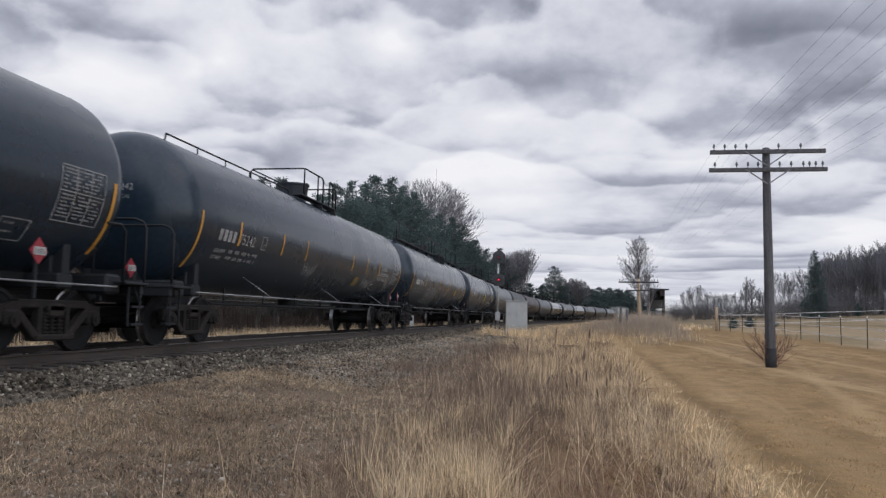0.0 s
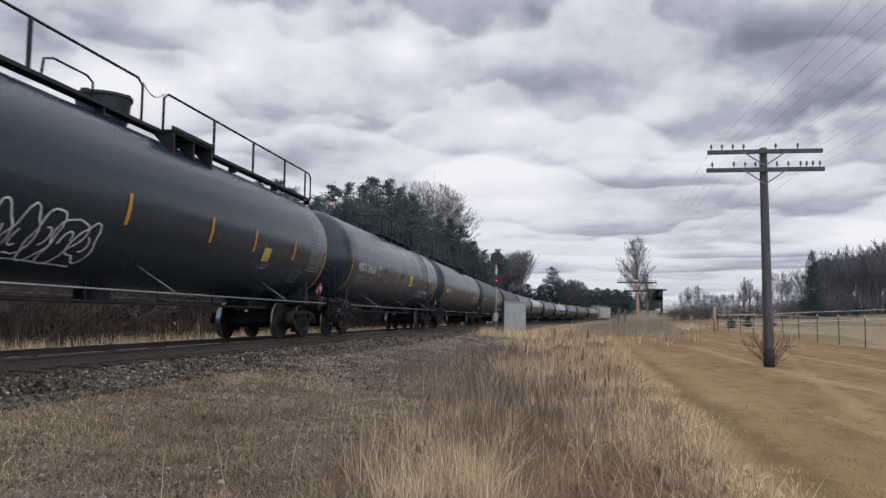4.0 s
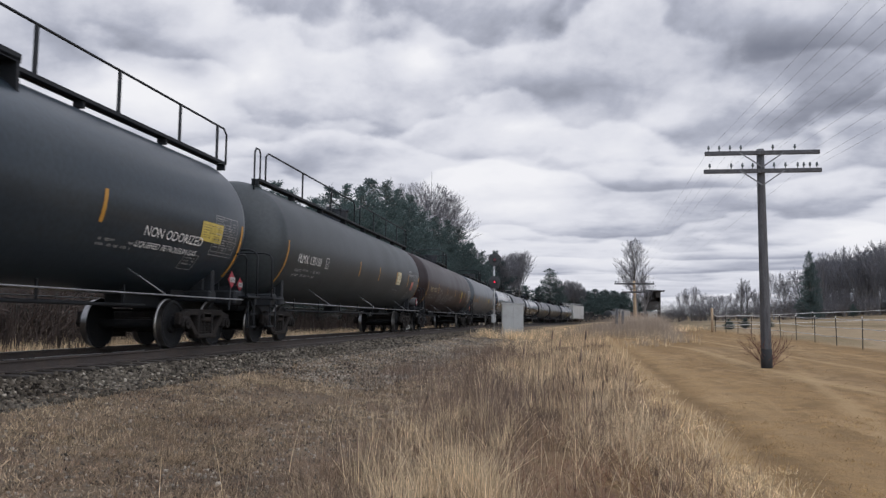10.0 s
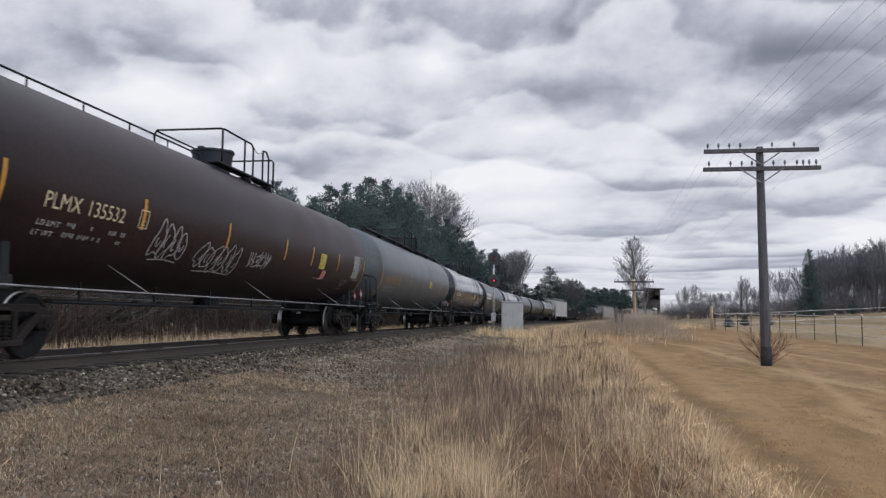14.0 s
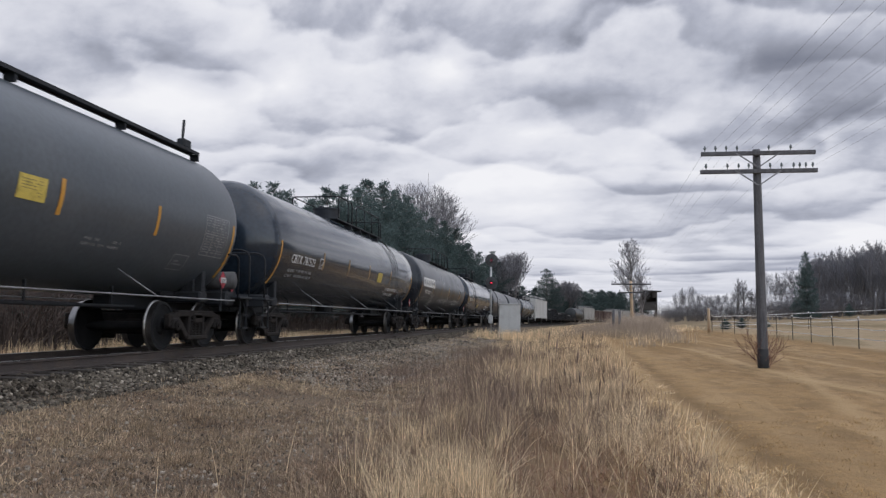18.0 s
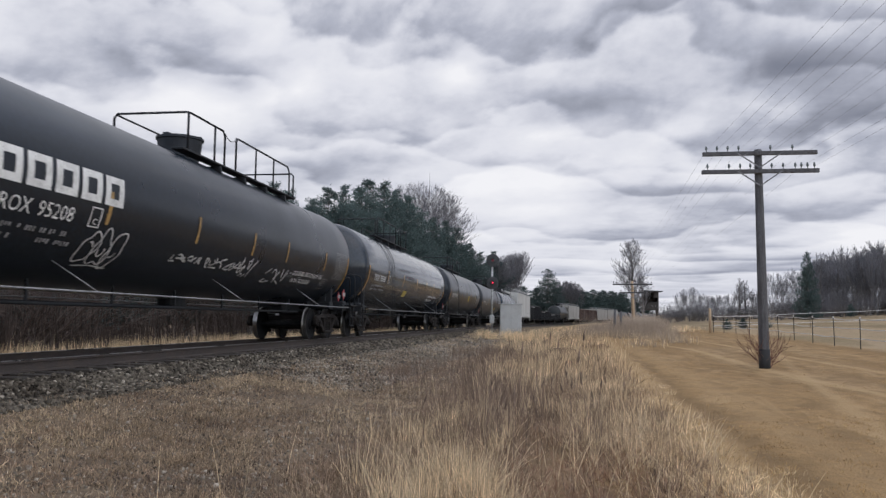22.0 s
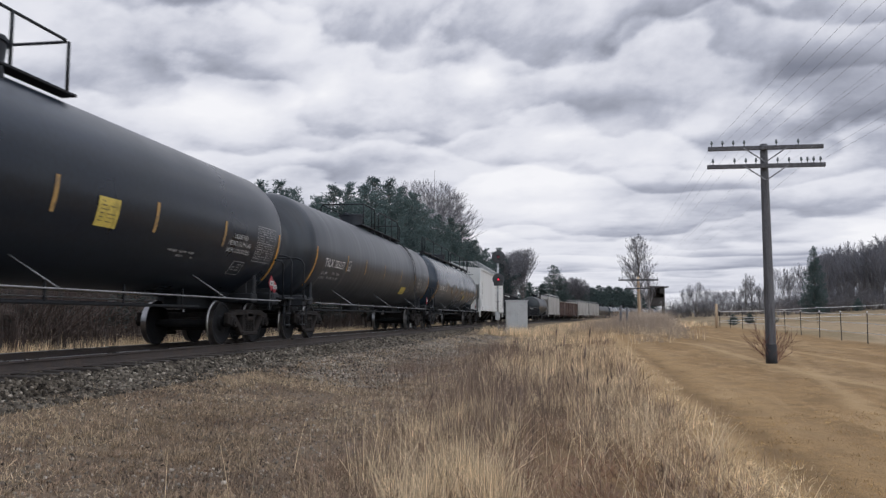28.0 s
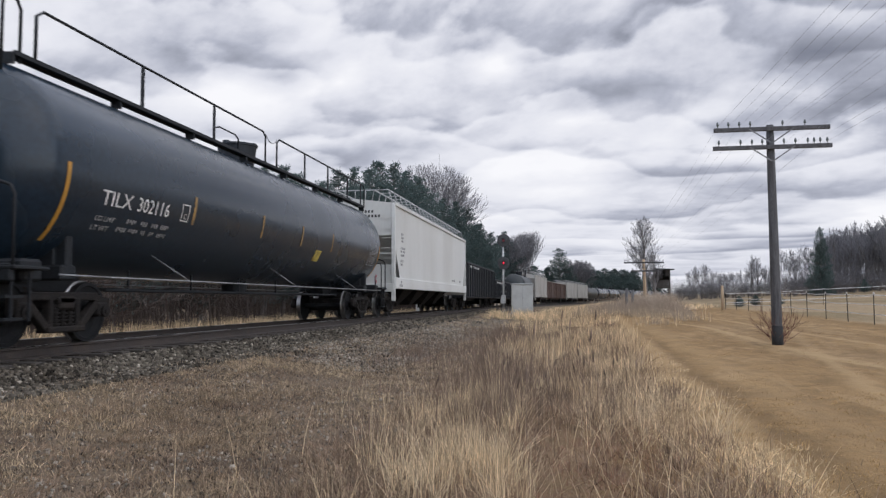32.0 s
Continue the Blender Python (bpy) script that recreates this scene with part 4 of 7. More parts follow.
def ladder_mesh(bm, y):
    pts = [on_tank(0, TANK_R / GZ * radians(a), 0.07, drop=0) for a in range(72, -8, -8)]
    for s in (-0.19, 0.19):
        tube(bm, [(p.x, y + s, p.z) for p in pts] + [(1.58, y + s, 1.2), (1.56, y + s, 0.62)], 0.013, 5)
    for a in range(66, -8, -11):
        p = on_tank(0, TANK_R / GZ * radians(a), 0.07, drop=0)
        tube(bm, [(p.x, y - 0.19, p.z), (p.x, y + 0.19, p.z)], 0.010, 5)
    for i in range(5):
        z = 2.1 - i * 0.36
        tube(bm, [(1.58, y - 0.19, z), (1.58, y + 0.19, z)], 0.010, 5)


def top_rod_mesh(bm, hl):
    """A grab rod on short stands, from the tank's end to the valve housing."""
    y0, y1, z = -hl + 0.2, -1.55, TOP - 0.02
    tube(bm, [(0.62, y0, z - 0.16), (0.62, y0 + 0.05, z + 0.05), (0.62, y1 - 0.12, z + 0.05), (0.62, y1 - 0.02, z), (0.62, y1, z - 0.16)], 0.022, 6)
    for i in range(1, 5):
        y = y0 + (y1 - y0) * i / 5
        tube(bm, [(0.62, y, z - 0.16), (0.62, y, z + 0.05)], 0.016, 5)


def diamond(bm, u, z, x, size):
    vs = [bm.verts.new(q) for q in ((x, u, z - size), (x, u + size, z), (x, u, z + size), (x, u - size, z))]
    ws = [bm.verts.new((v.co.x - 0.012, v.co.y, v.co.z)) for v in vs]
    bm.faces.new(vs)
    bm.faces.new(ws[::-1])
    for i in range(4):
        bm.faces.new((vs[i], ws[i], ws[(i + 1) % 4], vs[(i + 1) % 4]))


def air_tank_mesh(bm, hl):
    disc(bm, (0.85, hl + 0.42, 1.40), (1, 0, 0), 0.19, 0.95, 16)


def tank_car(L, paint, colour_word, digits="", mark=4, code="", top="short", rod=False, ladder=None, sign=None, letters=M_LETTER,
             graffiti=(), gas=1, panel=True, stripes=(0.16, 0.30, 0.45, 0.62, 0.80), mark_v=0.0, detail=True, placard=True, placard_in=0.5, logo=False, sign2=None, sign3=None, mark_size=0.30, hoop=False, shift=0.0, tape=None, spray=None):
    """A pressure tank car; local y runs along the track, z from the rail head."""
    rnd = random.Random(int(L * 1000) + len(digits) * 7 + int(mark_v * 100))
    car = new("tank_car")
    hl = (L - 2.78) / 2
    gl = hl / GY   # half length in the stencils' grid
    k = round(L, 2)
    bm = bmesh.new()
    tank_shell(bm, hl)
    tank = part("tank", bm, paint, car)
    wheels = []
    for s in (-1, 1):
        y = s * (L / 2 - 2.07)
        for w, dy in add_truck(car, y):
            wheels.append(w)
        e = Matrix.Rotation(0 if s > 0 else math.pi, 4, "Z")
        shared(("stub", k), lambda b: stub_mesh(b, hl, L), M_IRON, "stub_sill", car, e)
        shared(("plat", k), lambda b: end_platform_mesh(b, hl, L), M_GALV if s > 0 else M_IRON, "end_platform", car, e)
        shared(("erail", k), lambda b: end_rail_mesh(b, hl, L), M_IRON, "end_handrail", car, e)
        shared("coupler", coupler_mesh, M_IRON, "coupler", car, e @ Matrix.Translation((0, L / 2 - 0.16, 0)), "rusty knuckle coupler")
    shared(("srail", k), lambda b: side_rail_mesh(b, hl), M_GALV, "side_handrail", car, None, "dull galvanised pipe rail")
    shared(("srail", k), None, M_GALV, "side_handrail", car, Matrix.Rotation(math.pi, 4, "Z"))
    for q in (-0.62, 0.0, 0.62):
        shared("brace", rail_brace_mesh, M_GALV, "rail_bracket", car, Matrix.Translation((0, q * hl, 0)))
    shared(("rig", k), lambda b: rigging_mesh(b, hl), M_IRON, "brake_rigging", car)
    if paint in (M_BLUEGREY, M_SLATE):
        shared(("airtank", k), lambda b: air_tank_mesh(b, hl), M_DUSTY, "air_reservoir", car, None, "dusty grey air reservoir", True)
    shared("belly", belly_mesh, M_IRON, "bottom_skid", car)
    shared("housing", housing_mesh, M_HOUSING, "valve_housing", car, Matrix.Translation((0, 0.06 + shift * 0.5, 0)), "round black valve housing on the tank's top")
    if top == "long":
        shared(("walk", k), lambda b: walkway_mesh(b, -gl - 0.08, gl + 0.62), M_IRON, "walkway", car)
        shared(("raila", k), lambda b: railing_long(b, -gl + 0.3 if hoop else -gl - 0.12, 0.10, 0.80, 0.88, 3, None if hoop else 0.42), M_IRON, "top_railing", car)
        if hoop:
            shared(("hoop", k), lambda b: tube(b, [(0.75, -gl - 0.25, TOP - 0.3), (0.75, -gl - 0.25, TOP + 0.75), (0.75, -gl - 0.18, TOP + 0.88), (0.75, -gl + 0.0, TOP + 0.88), (0.75, -gl + 0.07, TOP + 0.75), (0.75, -gl + 0.07, TOP - 0.1)], 0.024), M_IRON, "grab_hoop", car)
        shared(("railb", k), lambda b: railing_long(b, 0.78, gl + 0.65, 0.80, 0.88, 4, -0.42), M_IRON, "top_railing", car)
        if not hoop:
            shared("saddle", saddle_mesh, M_IRON, "walkway_bracket", car)
        shared("domehoop", lambda b: tube(b, [(0.62, -2.15, TOP), (0.62, -2.10, TOP + 0.42), (0.62, -1.9, TOP + 0.5), (0.62, -1.15, TOP + 0.5), (0.62, -1.0, TOP + 0.42), (0.62, -1.0, TOP)], 0.022), M_IRON, "grab_hoop", car)
        shared("chainlong", lambda b: tube(b, [(0.80, 0.10 + 0.68 * f, TOP + 0.84 - 0.7 * f * (1 - f)) for f in (0, 0.2, 0.4, 0.6, 0.8, 1)], 0.012, 4), M_GALV, "safety_chain", car)
    else:
        if top == "beam":
            shared(("walk", k), lambda b: walkway_mesh(b, -gl + 0.15, gl - 0.15), M_IRON, "walkway", car)
            shared(("brakewheel", k), lambda b: (tube(b, [(0.6, gl - 0.5, TOP), (0.6, gl - 0.45, TOP + 0.75)], 0.03), box(b, 0.6, gl - 0.42, TOP + 0.2, 0.2, 0.3, 0.2, 0.03)), M_IRON, "brake_stand", car)
        sg, end = {"run": (1, 4.3), "run_back": (-1, 4.3)}.get(top, (1, 1.45))
        mid = Matrix.Translation((0, 0.02 + shift, 0))
        for side in (-1, 1):
            shared(("plat", sg, end, side), lambda b: platform_mesh(b, sg, end, side), M_IRON, "top_platform", car, mid)
        shared(("rail1", sg), lambda b: dome_rail_near(b, sg), M_IRON, "top_railing", car, mid)
        shared(("rail2", sg, end), lambda b: dome_rail_far(b, sg, end), M_IRON, "top_railing", car, mid)
        shared(("chain", sg), lambda b: chain_mesh(b, sg), M_GALV, "safety_chain", car, mid)
        for i in range(2 if end < 2 else 4):
            shared("gusset", bracket_mesh, M_IRON, "deck_bracket", car, Matrix.Translation((0, 0.02 + shift + sg * (0.3 + i * 1.2), 0)))
    if rod:
        shared(("rod", k), lambda b: top_rod_mesh(b, gl), M_IRON, "top_grab_rod", car)
    if ladder is not None:
        shared(("ladder", ladder), lambda b: ladder_mesh(b, ladder * GY), M_IRON, "ladder", car)
    # the top fittings keep to the same grid
    fit = Matrix.Translation((0, 0, TOP)) @ Matrix.Diagonal((GX, GY, GZ, 1)) @ Matrix.Translation((0, 0, -TOP))
    for ob in car.children:
        if ob.name.split(".")[0] in ("walkway", "top_railing", "grab_hoop", "walkway_bracket", "brake_stand", "top_platform", "safety_chain", "deck_bracket", "top_grab_rod"):
            ob.matrix_basis = fit @ ob.matrix_basis
    # markings
    u0 = -gl
    for e in (-1, 1):
        bm = bmesh.new()
        patch(bm, e * (gl - 0.05) - 0.036, e * (gl - 0.05) + 0.036, -0.78, 0.54)
        part("reflective_stripe", bm, M_YELLOW, tank, "worn yellow reflective tape")
    for q in stripes:
        bm = bmesh.new()
        y = -gl + 2 * gl * q
        patch(bm, y - 0.04, y + 0.04, -0.05, 0.52)
        part("reflective_stripe", bm, tape or M_YELLOW, tank, "worn yellow reflective tape")
    if mark:
        x = u0 + 0.78
        if logo:
            for i in range(6):
                bm = bmesh.new()
                a0, a1 = x - 0.3 + i * 0.52, x - 0.3 + i * 0.52 + 0.44
                patch(bm, a0, a0 + 0.12, 0.28, 0.78, 0.009)
                patch(bm, a1 - 0.12, a1, 0.28, 0.78, 0.009)
                patch(bm, a0 + 0.12, a1 - 0.12, 0.66, 0.78, 0.009)
                patch(bm, a0 + 0.12, a1 - 0.12, 0.28, 0.40, 0.009)
                part("logo_block", bm, letters, tank, "large white block of the logo")
            x += 0.25
        if code:
            bm = bmesh.new()
            words(bm, code, x, mark_v, mark_size * 1.06, tall=1.14, wide=mark_size * 2.42 / text_run(code, mark_size * 1.06))
            part("owner_mark", bm, letters, tank, "stencilled owner's code")
        for i in range(0 if code else mark):
            bm = bmesh.new()
            patch(bm, x + mark_size * 0.62 * i, x + mark_size * (0.62 * i + 0.44), mark_v, mark_v + mark_size * 0.86)
            part("owner_mark", bm, letters, tank, "stencilled owner's mark")
        x += mark_size * 2.48 + 0.10
        if digits:
            bm = bmesh.new()
            words(bm, digits, x, mark_v, mark_size * 1.06, tall=1.14, wide=0.93)
            part("car_number", bm, letters, tank, "stencilled car number")
        bm = bmesh.new()
        if digits:
            # the number again on the tank's end, over its capacity
            for text, hx, hz, size in ((digits, 0.12, 0.27, 0.18), ("US GAL", 0.18, 0.12, 0.10), ("L", 0.18, -0.02, 0.10)):
                bm2 = bmesh.new()
                head_words(bm2, text, hx, hz, size, hl)
                part("end_lettering", bm2, letters, tank, "stencilled capacity on the tank's end")
        px, pv = x + len(digits) * mark_size * 0.60 + 0.18, mark_v - 0.02
        for q in ((px, px + 0.24, pv, pv + 0.02), (px, px + 0.24, pv + 0.32, pv + 0.34), (px, px + 0.02, pv + 0.02, pv + 0.32), (px + 0.22, px + 0.24, pv + 0.02, pv + 0.32)):
            patch(bm, *q)
        words(bm, "C", px + 0.07, pv + 0.05, 0.15)
        part("clearance_mark", bm, letters, tank, "small boxed letter")
        blocks = [(u0 + 1.35, mark_v - 0.17, 1.35, 0.34, 2, 0.9)]
        for i, text in enumerate(("LD LMT", "LT WT")):
            bm = bmesh.new()
            words(bm, text, u0 + 0.78, mark_v - 0.28 - 0.17 * i, 0.13)
            tagged(part("data_lettering", bm, M_LETTERMID, tank, "small stencilled load data"), kind="stuff")
        if panel:
            blocks += [(gl - 1.12, 0.58, 0.80, 0.80, 14, 0.92), (gl - 4.4, -0.30, 0.9, 0.2, 2, 0.8), (gl - 1.86, -0.40, 0.36, 0.22, 3, 0.7)]
            for fu, fv, fw, fh, cols in ((gl - 1.17, 0.62, 0.90, 0.88, 3), (gl - 1.92, -0.34, 0.48, 0.36, 1)):
                bm = bmesh.new()
                for q in range(cols + 1):
                    patch(bm, fu + fw * q / cols - 0.008, fu + fw * q / cols + 0.008, fv - fh, fv)
                for q in (0.0, 0.45, 1.0) if cols > 1 else (0.0, 1.0):
                    patch(bm, fu, fu + fw, fv - fh * q - 0.008, fv - fh * q + 0.008, 0.0085)
                part("data_frame", bm, M_LETTERDIM, tank, "thin white frame round stencilled data")
        for bu, bv, bw, bh, rows, fill in blocks:
            bm = bmesh.new()
            text_bars(bm, bu, bv, bw, bh, rows, rnd, fill)
            tagged(part("data_stencil", bm, M_LETTERDIM, tank, "small worn stencilled data"), kind="stuff")
    if gas:
        lines = {1: (("LIQUEFIED PETROLEUM GAS", 4.2, -0.36, 0.175), ("NON-ODORIZED", 4.1, -0.60, 0.175)),
                 2: (("NON ODORIZED", 3.4, -0.12, 0.24), ("LIQUEFIED PETROLEUM GAS", 3.5, -0.36, 0.15)),
                 3: (("LIQUEFIED", 2.15, 0.64, 0.14), ("PETROLEUM GAS", 2.15, 0.47, 0.14)),
                 4: (("LIQUEFIED", 2.9, 0.22, 0.17), ("PETROLEUM GAS", 3.1, 0.0, 0.17), ("NON-ODORIZED", 3.1, -0.22, 0.17)),
                 5: (("LIQUEFIED", 2.25, 0.20, 0.13), ("PETROLEUM GAS", 2.45, 0.03, 0.13), ("NON-ODORIZED", 2.45, -0.14, 0.13))}[gas]
        for text, back, v, size in lines:
            said = text.split()
            for i, word in enumerate(said):
                lead = text_run(" ".join(said[:i]) + " I", size) - text_run("I", size) if i else 0.0
                bm = bmesh.new()
                words(bm, word, gl - back + lead, v, size, tall=1.15)
                part("cargo_lettering", bm, M_LETTER if gas in (1, 2) else M_LETTERMID, tank, "stencilled cargo name")
    for notice in (sign, sign2, sign3):
        if not notice:
            continue
        bm = bmesh.new()
        q, v, w, h, m = notice
        y = -gl + 2 * gl * q
        patch(bm, y - w / 2, y + w / 2, v - h / 2, v + h / 2, 0.010)
        sg = part("warning_sign", bm, m, tank, "small coloured notice panel")
        bm = bmesh.new()
        text_bars(bm, y - w / 2 + 0.06, v + h / 2 - 0.06, w - 0.12, h - 0.1, 6, rnd, 0.75, 0.014, 0.30)
        tagged(part("sign_text", bm, M_SLATE, sg), kind="stuff")
    for u, v, w, h, n in graffiti:
        bm = bmesh.new()
        (bubble_letters if h > 0.6 else scribble)(bm, u, v, w, h, rnd, n)
        tagged(part("graffiti", bm, spray or M_SPRAY, tank, "pale sprayed scrawl"), kind="stuff")
    if placard:
        for y, px in ((hl - placard_in, 1.46), (-hl - 0.85, 0.60)):
            shared("plholder", lambda b: box(b, 0, 0, 0, 0.03, 0.05, 0.7), M_IRON, "placard_holder", car, Matrix.Translation((px, y, 1.10)))
            bm = bmesh.new()
            diamond(bm, y, 1.36, px + 0.04, 0.175)
            pl = part("placard", bm, M_RED, car, "red diamond hazard placard")
            bm = bmesh.new()
            box(bm, px + 0.052, y, 1.36, 0.006, 0.235, 0.105)
            part("placard_panel", bm, M_LETTERMID, pl)
            bm = bmesh.new()
            words(bm, "1075", y - 0.106, 1.318, 0.098, flat=px + 0.058)
            part("placard_number", bm, M_IRON, pl)
    tagged(car, colour_word, "tank car", "freight cars of the train")
    return car, wheels


def settle(car, tall=GZ):
    """Brings a body's heights to the grid's; wheels and couplers keep theirs."""
    for ob in car.children:
        if ob.name.split(".")[0] not in ("truck", "coupler"):
            ob.matrix_basis = Matrix.Diagonal((1, 1, tall, 1)) @ ob.matrix_basis


def hopper_car(L, paint, label, logo_bars=True):
    """A covered hopper with flat sides, open end cages and a roof walkway."""
    car = new("hopper_car")
    hl = L / 2 - 0.65
    wheels = []
    for s in (-1, 1):
        for w, dy in add_truck(car, s * (L / 2 - 2.0)):
            wheels.append(w)
        e = Matrix.Rotation(0 if s > 0 else math.pi, 4, "Z")
        shared("coupler", coupler_mesh, M_IRON, "coupler", car, e @ Matrix.Translation((0, L / 2 - 0.16, 0)), "rusty knuckle coupler")
    k = round(L, 2)

    def body(bm):
        # long section: side outline with sloping ends under the roof
        out = [(-hl, 4.70), (hl, 4.70), (hl, 4.2), (hl - 1.9, 1.55), (-hl + 1.9, 1.55), (-hl, 4.2)]
        sec = [[], []]
        for i, x in enumerate((-1.5, 1.5)):
            sec[i] = [bm.verts.new((x, y, z)) for y, z in out]
        n = len(out)
        bm.faces.new(sec[0])
        bm.faces.new(sec[1][::-1])
        for j in range(n):
            bm.faces.new((sec[1][j], sec[1][(j + 1) % n], sec[0][(j + 1) % n], sec[0][j]))
        vs = [bm.verts.new(p) for p in ((-1.5, -hl, 4.702), (1.5, -hl, 4.702), (1.5, hl, 4.702), (-1.5, hl, 4.702), (0, -hl, 4.90), (0, hl, 4.90))]
        for f in ((0, 1, 4), (3, 5, 2), (1, 2, 5, 4), (0, 4, 5, 3)):
            bm.faces.new([vs[i] for i in f])
    shared(("hop", k, paint.name), body, paint, "hopper_body", car)

    def side(bm):
        vs = [bm.verts.new((1.54, y, z)) for y, z in ((-hl + 0.95, 1.60), (hl - 0.95, 1.60), (hl - 0.08, 3.0), (hl - 0.08, 4.62), (-hl + 0.08, 4.62), (-hl + 0.08, 3.0))]
        f = bm.faces.new(vs)
        r = bmesh.ops.extrude_face_region(bm, geom=[f])
        bmesh.ops.translate(bm, verts=[v for v in r["geom"] if isinstance(v, bmesh.types.BMVert)], vec=(0.012, 0, 0))
    for rot in (0, math.pi):
        shared(("hopside", k, paint.name), side, paint, "side_sheet", car, Matrix.Rotation(rot, 4, "Z"))
        shared(("hopsill", k, paint.name), lambda b: box(b, 1.57, 0, 1.39, 0.12, 2 * hl, 0.46, 0.02), paint, "side_sill", car, Matrix.Rotation(rot, 4, "Z"))
        shared(("hoprib", k, paint.name), lambda b: box(b, 1.57, 0, 4.65, 0.10, 2 * hl, 0.14, 0.02), paint, "roof_rail", car, Matrix.Rotation(rot, 4, "Z"))
    for sx in (-1, 1):
        for sy in (-1, 1):
            shared(("hoppost", paint.name), lambda b: box(b, 0, 0, 0, 0.14, 0.14, 4.0, 0.015), paint, "corner_post", car, Matrix.Translation((sx * 1.52, sy * hl, 2.66)))

    def ends(bm):
        for s in (-1, 1):
            box(bm, 0, s * hl, 1.20, 3.1, 0.16, 0.34, 0.02)
            box(bm, 0.9, s * (hl - 0.1), 1.75, 1.1, 0.05, 0.80, 0.01)
            box(bm, 0, s * (hl - 0.06), 2.62, 2.9, 0.06, 0.05)
            for x in (-0.6, 0.35):
                box(bm, x, s * (hl - 0.04), 2.4, 0.07, 0.07, 2.3)
            for i in range(8):
                box(bm, 1.30, s * (hl + 0.09), 1.15 + i * 0.42, 0.42, 0.022, 0.022)
    shared(("hopend", k, paint.name), ends, paint, "end_cage", car)

    def roof(bm):
        # running board on inclined struts along both roof edges
        for sx in (-1, 1):
            for x, z in ((1.30, 5.26), (0.75, 5.26), (1.46, 4.74)):
                box(bm, sx * x, 0, z, 0.045, 2 * hl - 0.1, 0.035)
            n = 20
            for i in range(n + 1):
                y = -hl + 0.06 + (2 * hl - 0.12) * i / n
                tube(bm, [(sx * 1.46, y, 4.72), (sx * 1.30, y, 5.26), (sx * 0.75, y, 5.26), (sx * 0.66, y, 4.80)], 0.022, 4)
        for s in (-1, 1):
            for x in (-0.4, 0.0, 0.4):
                tube(bm, [(x, s * (hl - 0.06), 4.86), (x, s * (hl - 0.06), 5.26)], 0.018, 4)
            box(bm, 0, s * (hl - 0.06), 5.26, 1.5, 0.05, 0.035)
    shared(("hoproof", k), roof, M_MAST, "roof_walkway", car)

    def bay(bm):
        vs = [bm.verts.new((sx * a, sy * b, z)) for z, a, b in ((1.6, 1.35, 1.5), (0.45, 0.45, 0.35)) for sx, sy in ((-1, -1), (1, -1), (1, 1), (-1, 1))]
        bm.faces.new(vs[4:][::-1])
        for i in range(4):
            bm.faces.new((vs[i], vs[(i + 1) % 4], vs[4 + (i + 1) % 4], vs[4 + i]))
    for y in (-4.6, -1.55, 1.55, 4.6):
        shared("bay", bay, M_TRUCK, "discharge_chute", car, Matrix.Translation((0, y, 0)), "dusty grey discharge chute")
    shared(("hopkeel", k), lambda b: box(b, 0, 0, 0.95, 0.4, 2 * hl, 0.3), M_TRUCK, "centre_sill", car)
    if logo_bars:
        bm = bmesh.new()
        rnd = random.Random(3)
        for u, z, n, rows in ((-hl + 1.25, 3.5, 3, 3), (-hl + 1.15, 2.90, 6, 3), (-hl + 1.1, 2.35, 5, 2), (hl - 5.2, 1.85, 8, 1), (hl - 2.6, 1.85, 6, 1), (-hl + 0.4, 1.45, 6, 2)):
            bm = bmesh.new()
            for r in range(rows):
                for i in range(n):
                    if rnd.random() < 0.85:
                        box(bm, 1.557 if z > 1.6 else 1.634, u + i * 0.13, z - r * 0.15, 0.006, 0.085, 0.095)
            tagged(part("stencil", bm, M_LETTERDIM, car, "grey stencilled markings"), kind="stuff")
        shared("endplate", lambda b: box(b, 0, -hl + 0.02, 4.02, 2.94, 0.03, 1.34), paint, "end_sheet", car)
        bm = bmesh.new()
        for r, n in ((0, 4), (1, 6)):
            for i in range(n):
                box(bm, 0.30 + i * 0.13, -hl - 0.002, 4.36 - r * 0.19, 0.075, 0.006, 0.11)
        part("end_stencil", bm, M_DUSTY, car, "dark stencilled marks")
    settle(car, 0.915)
    tagged(car, label, "hopper car", "freight cars of the train")
    return car, wheels


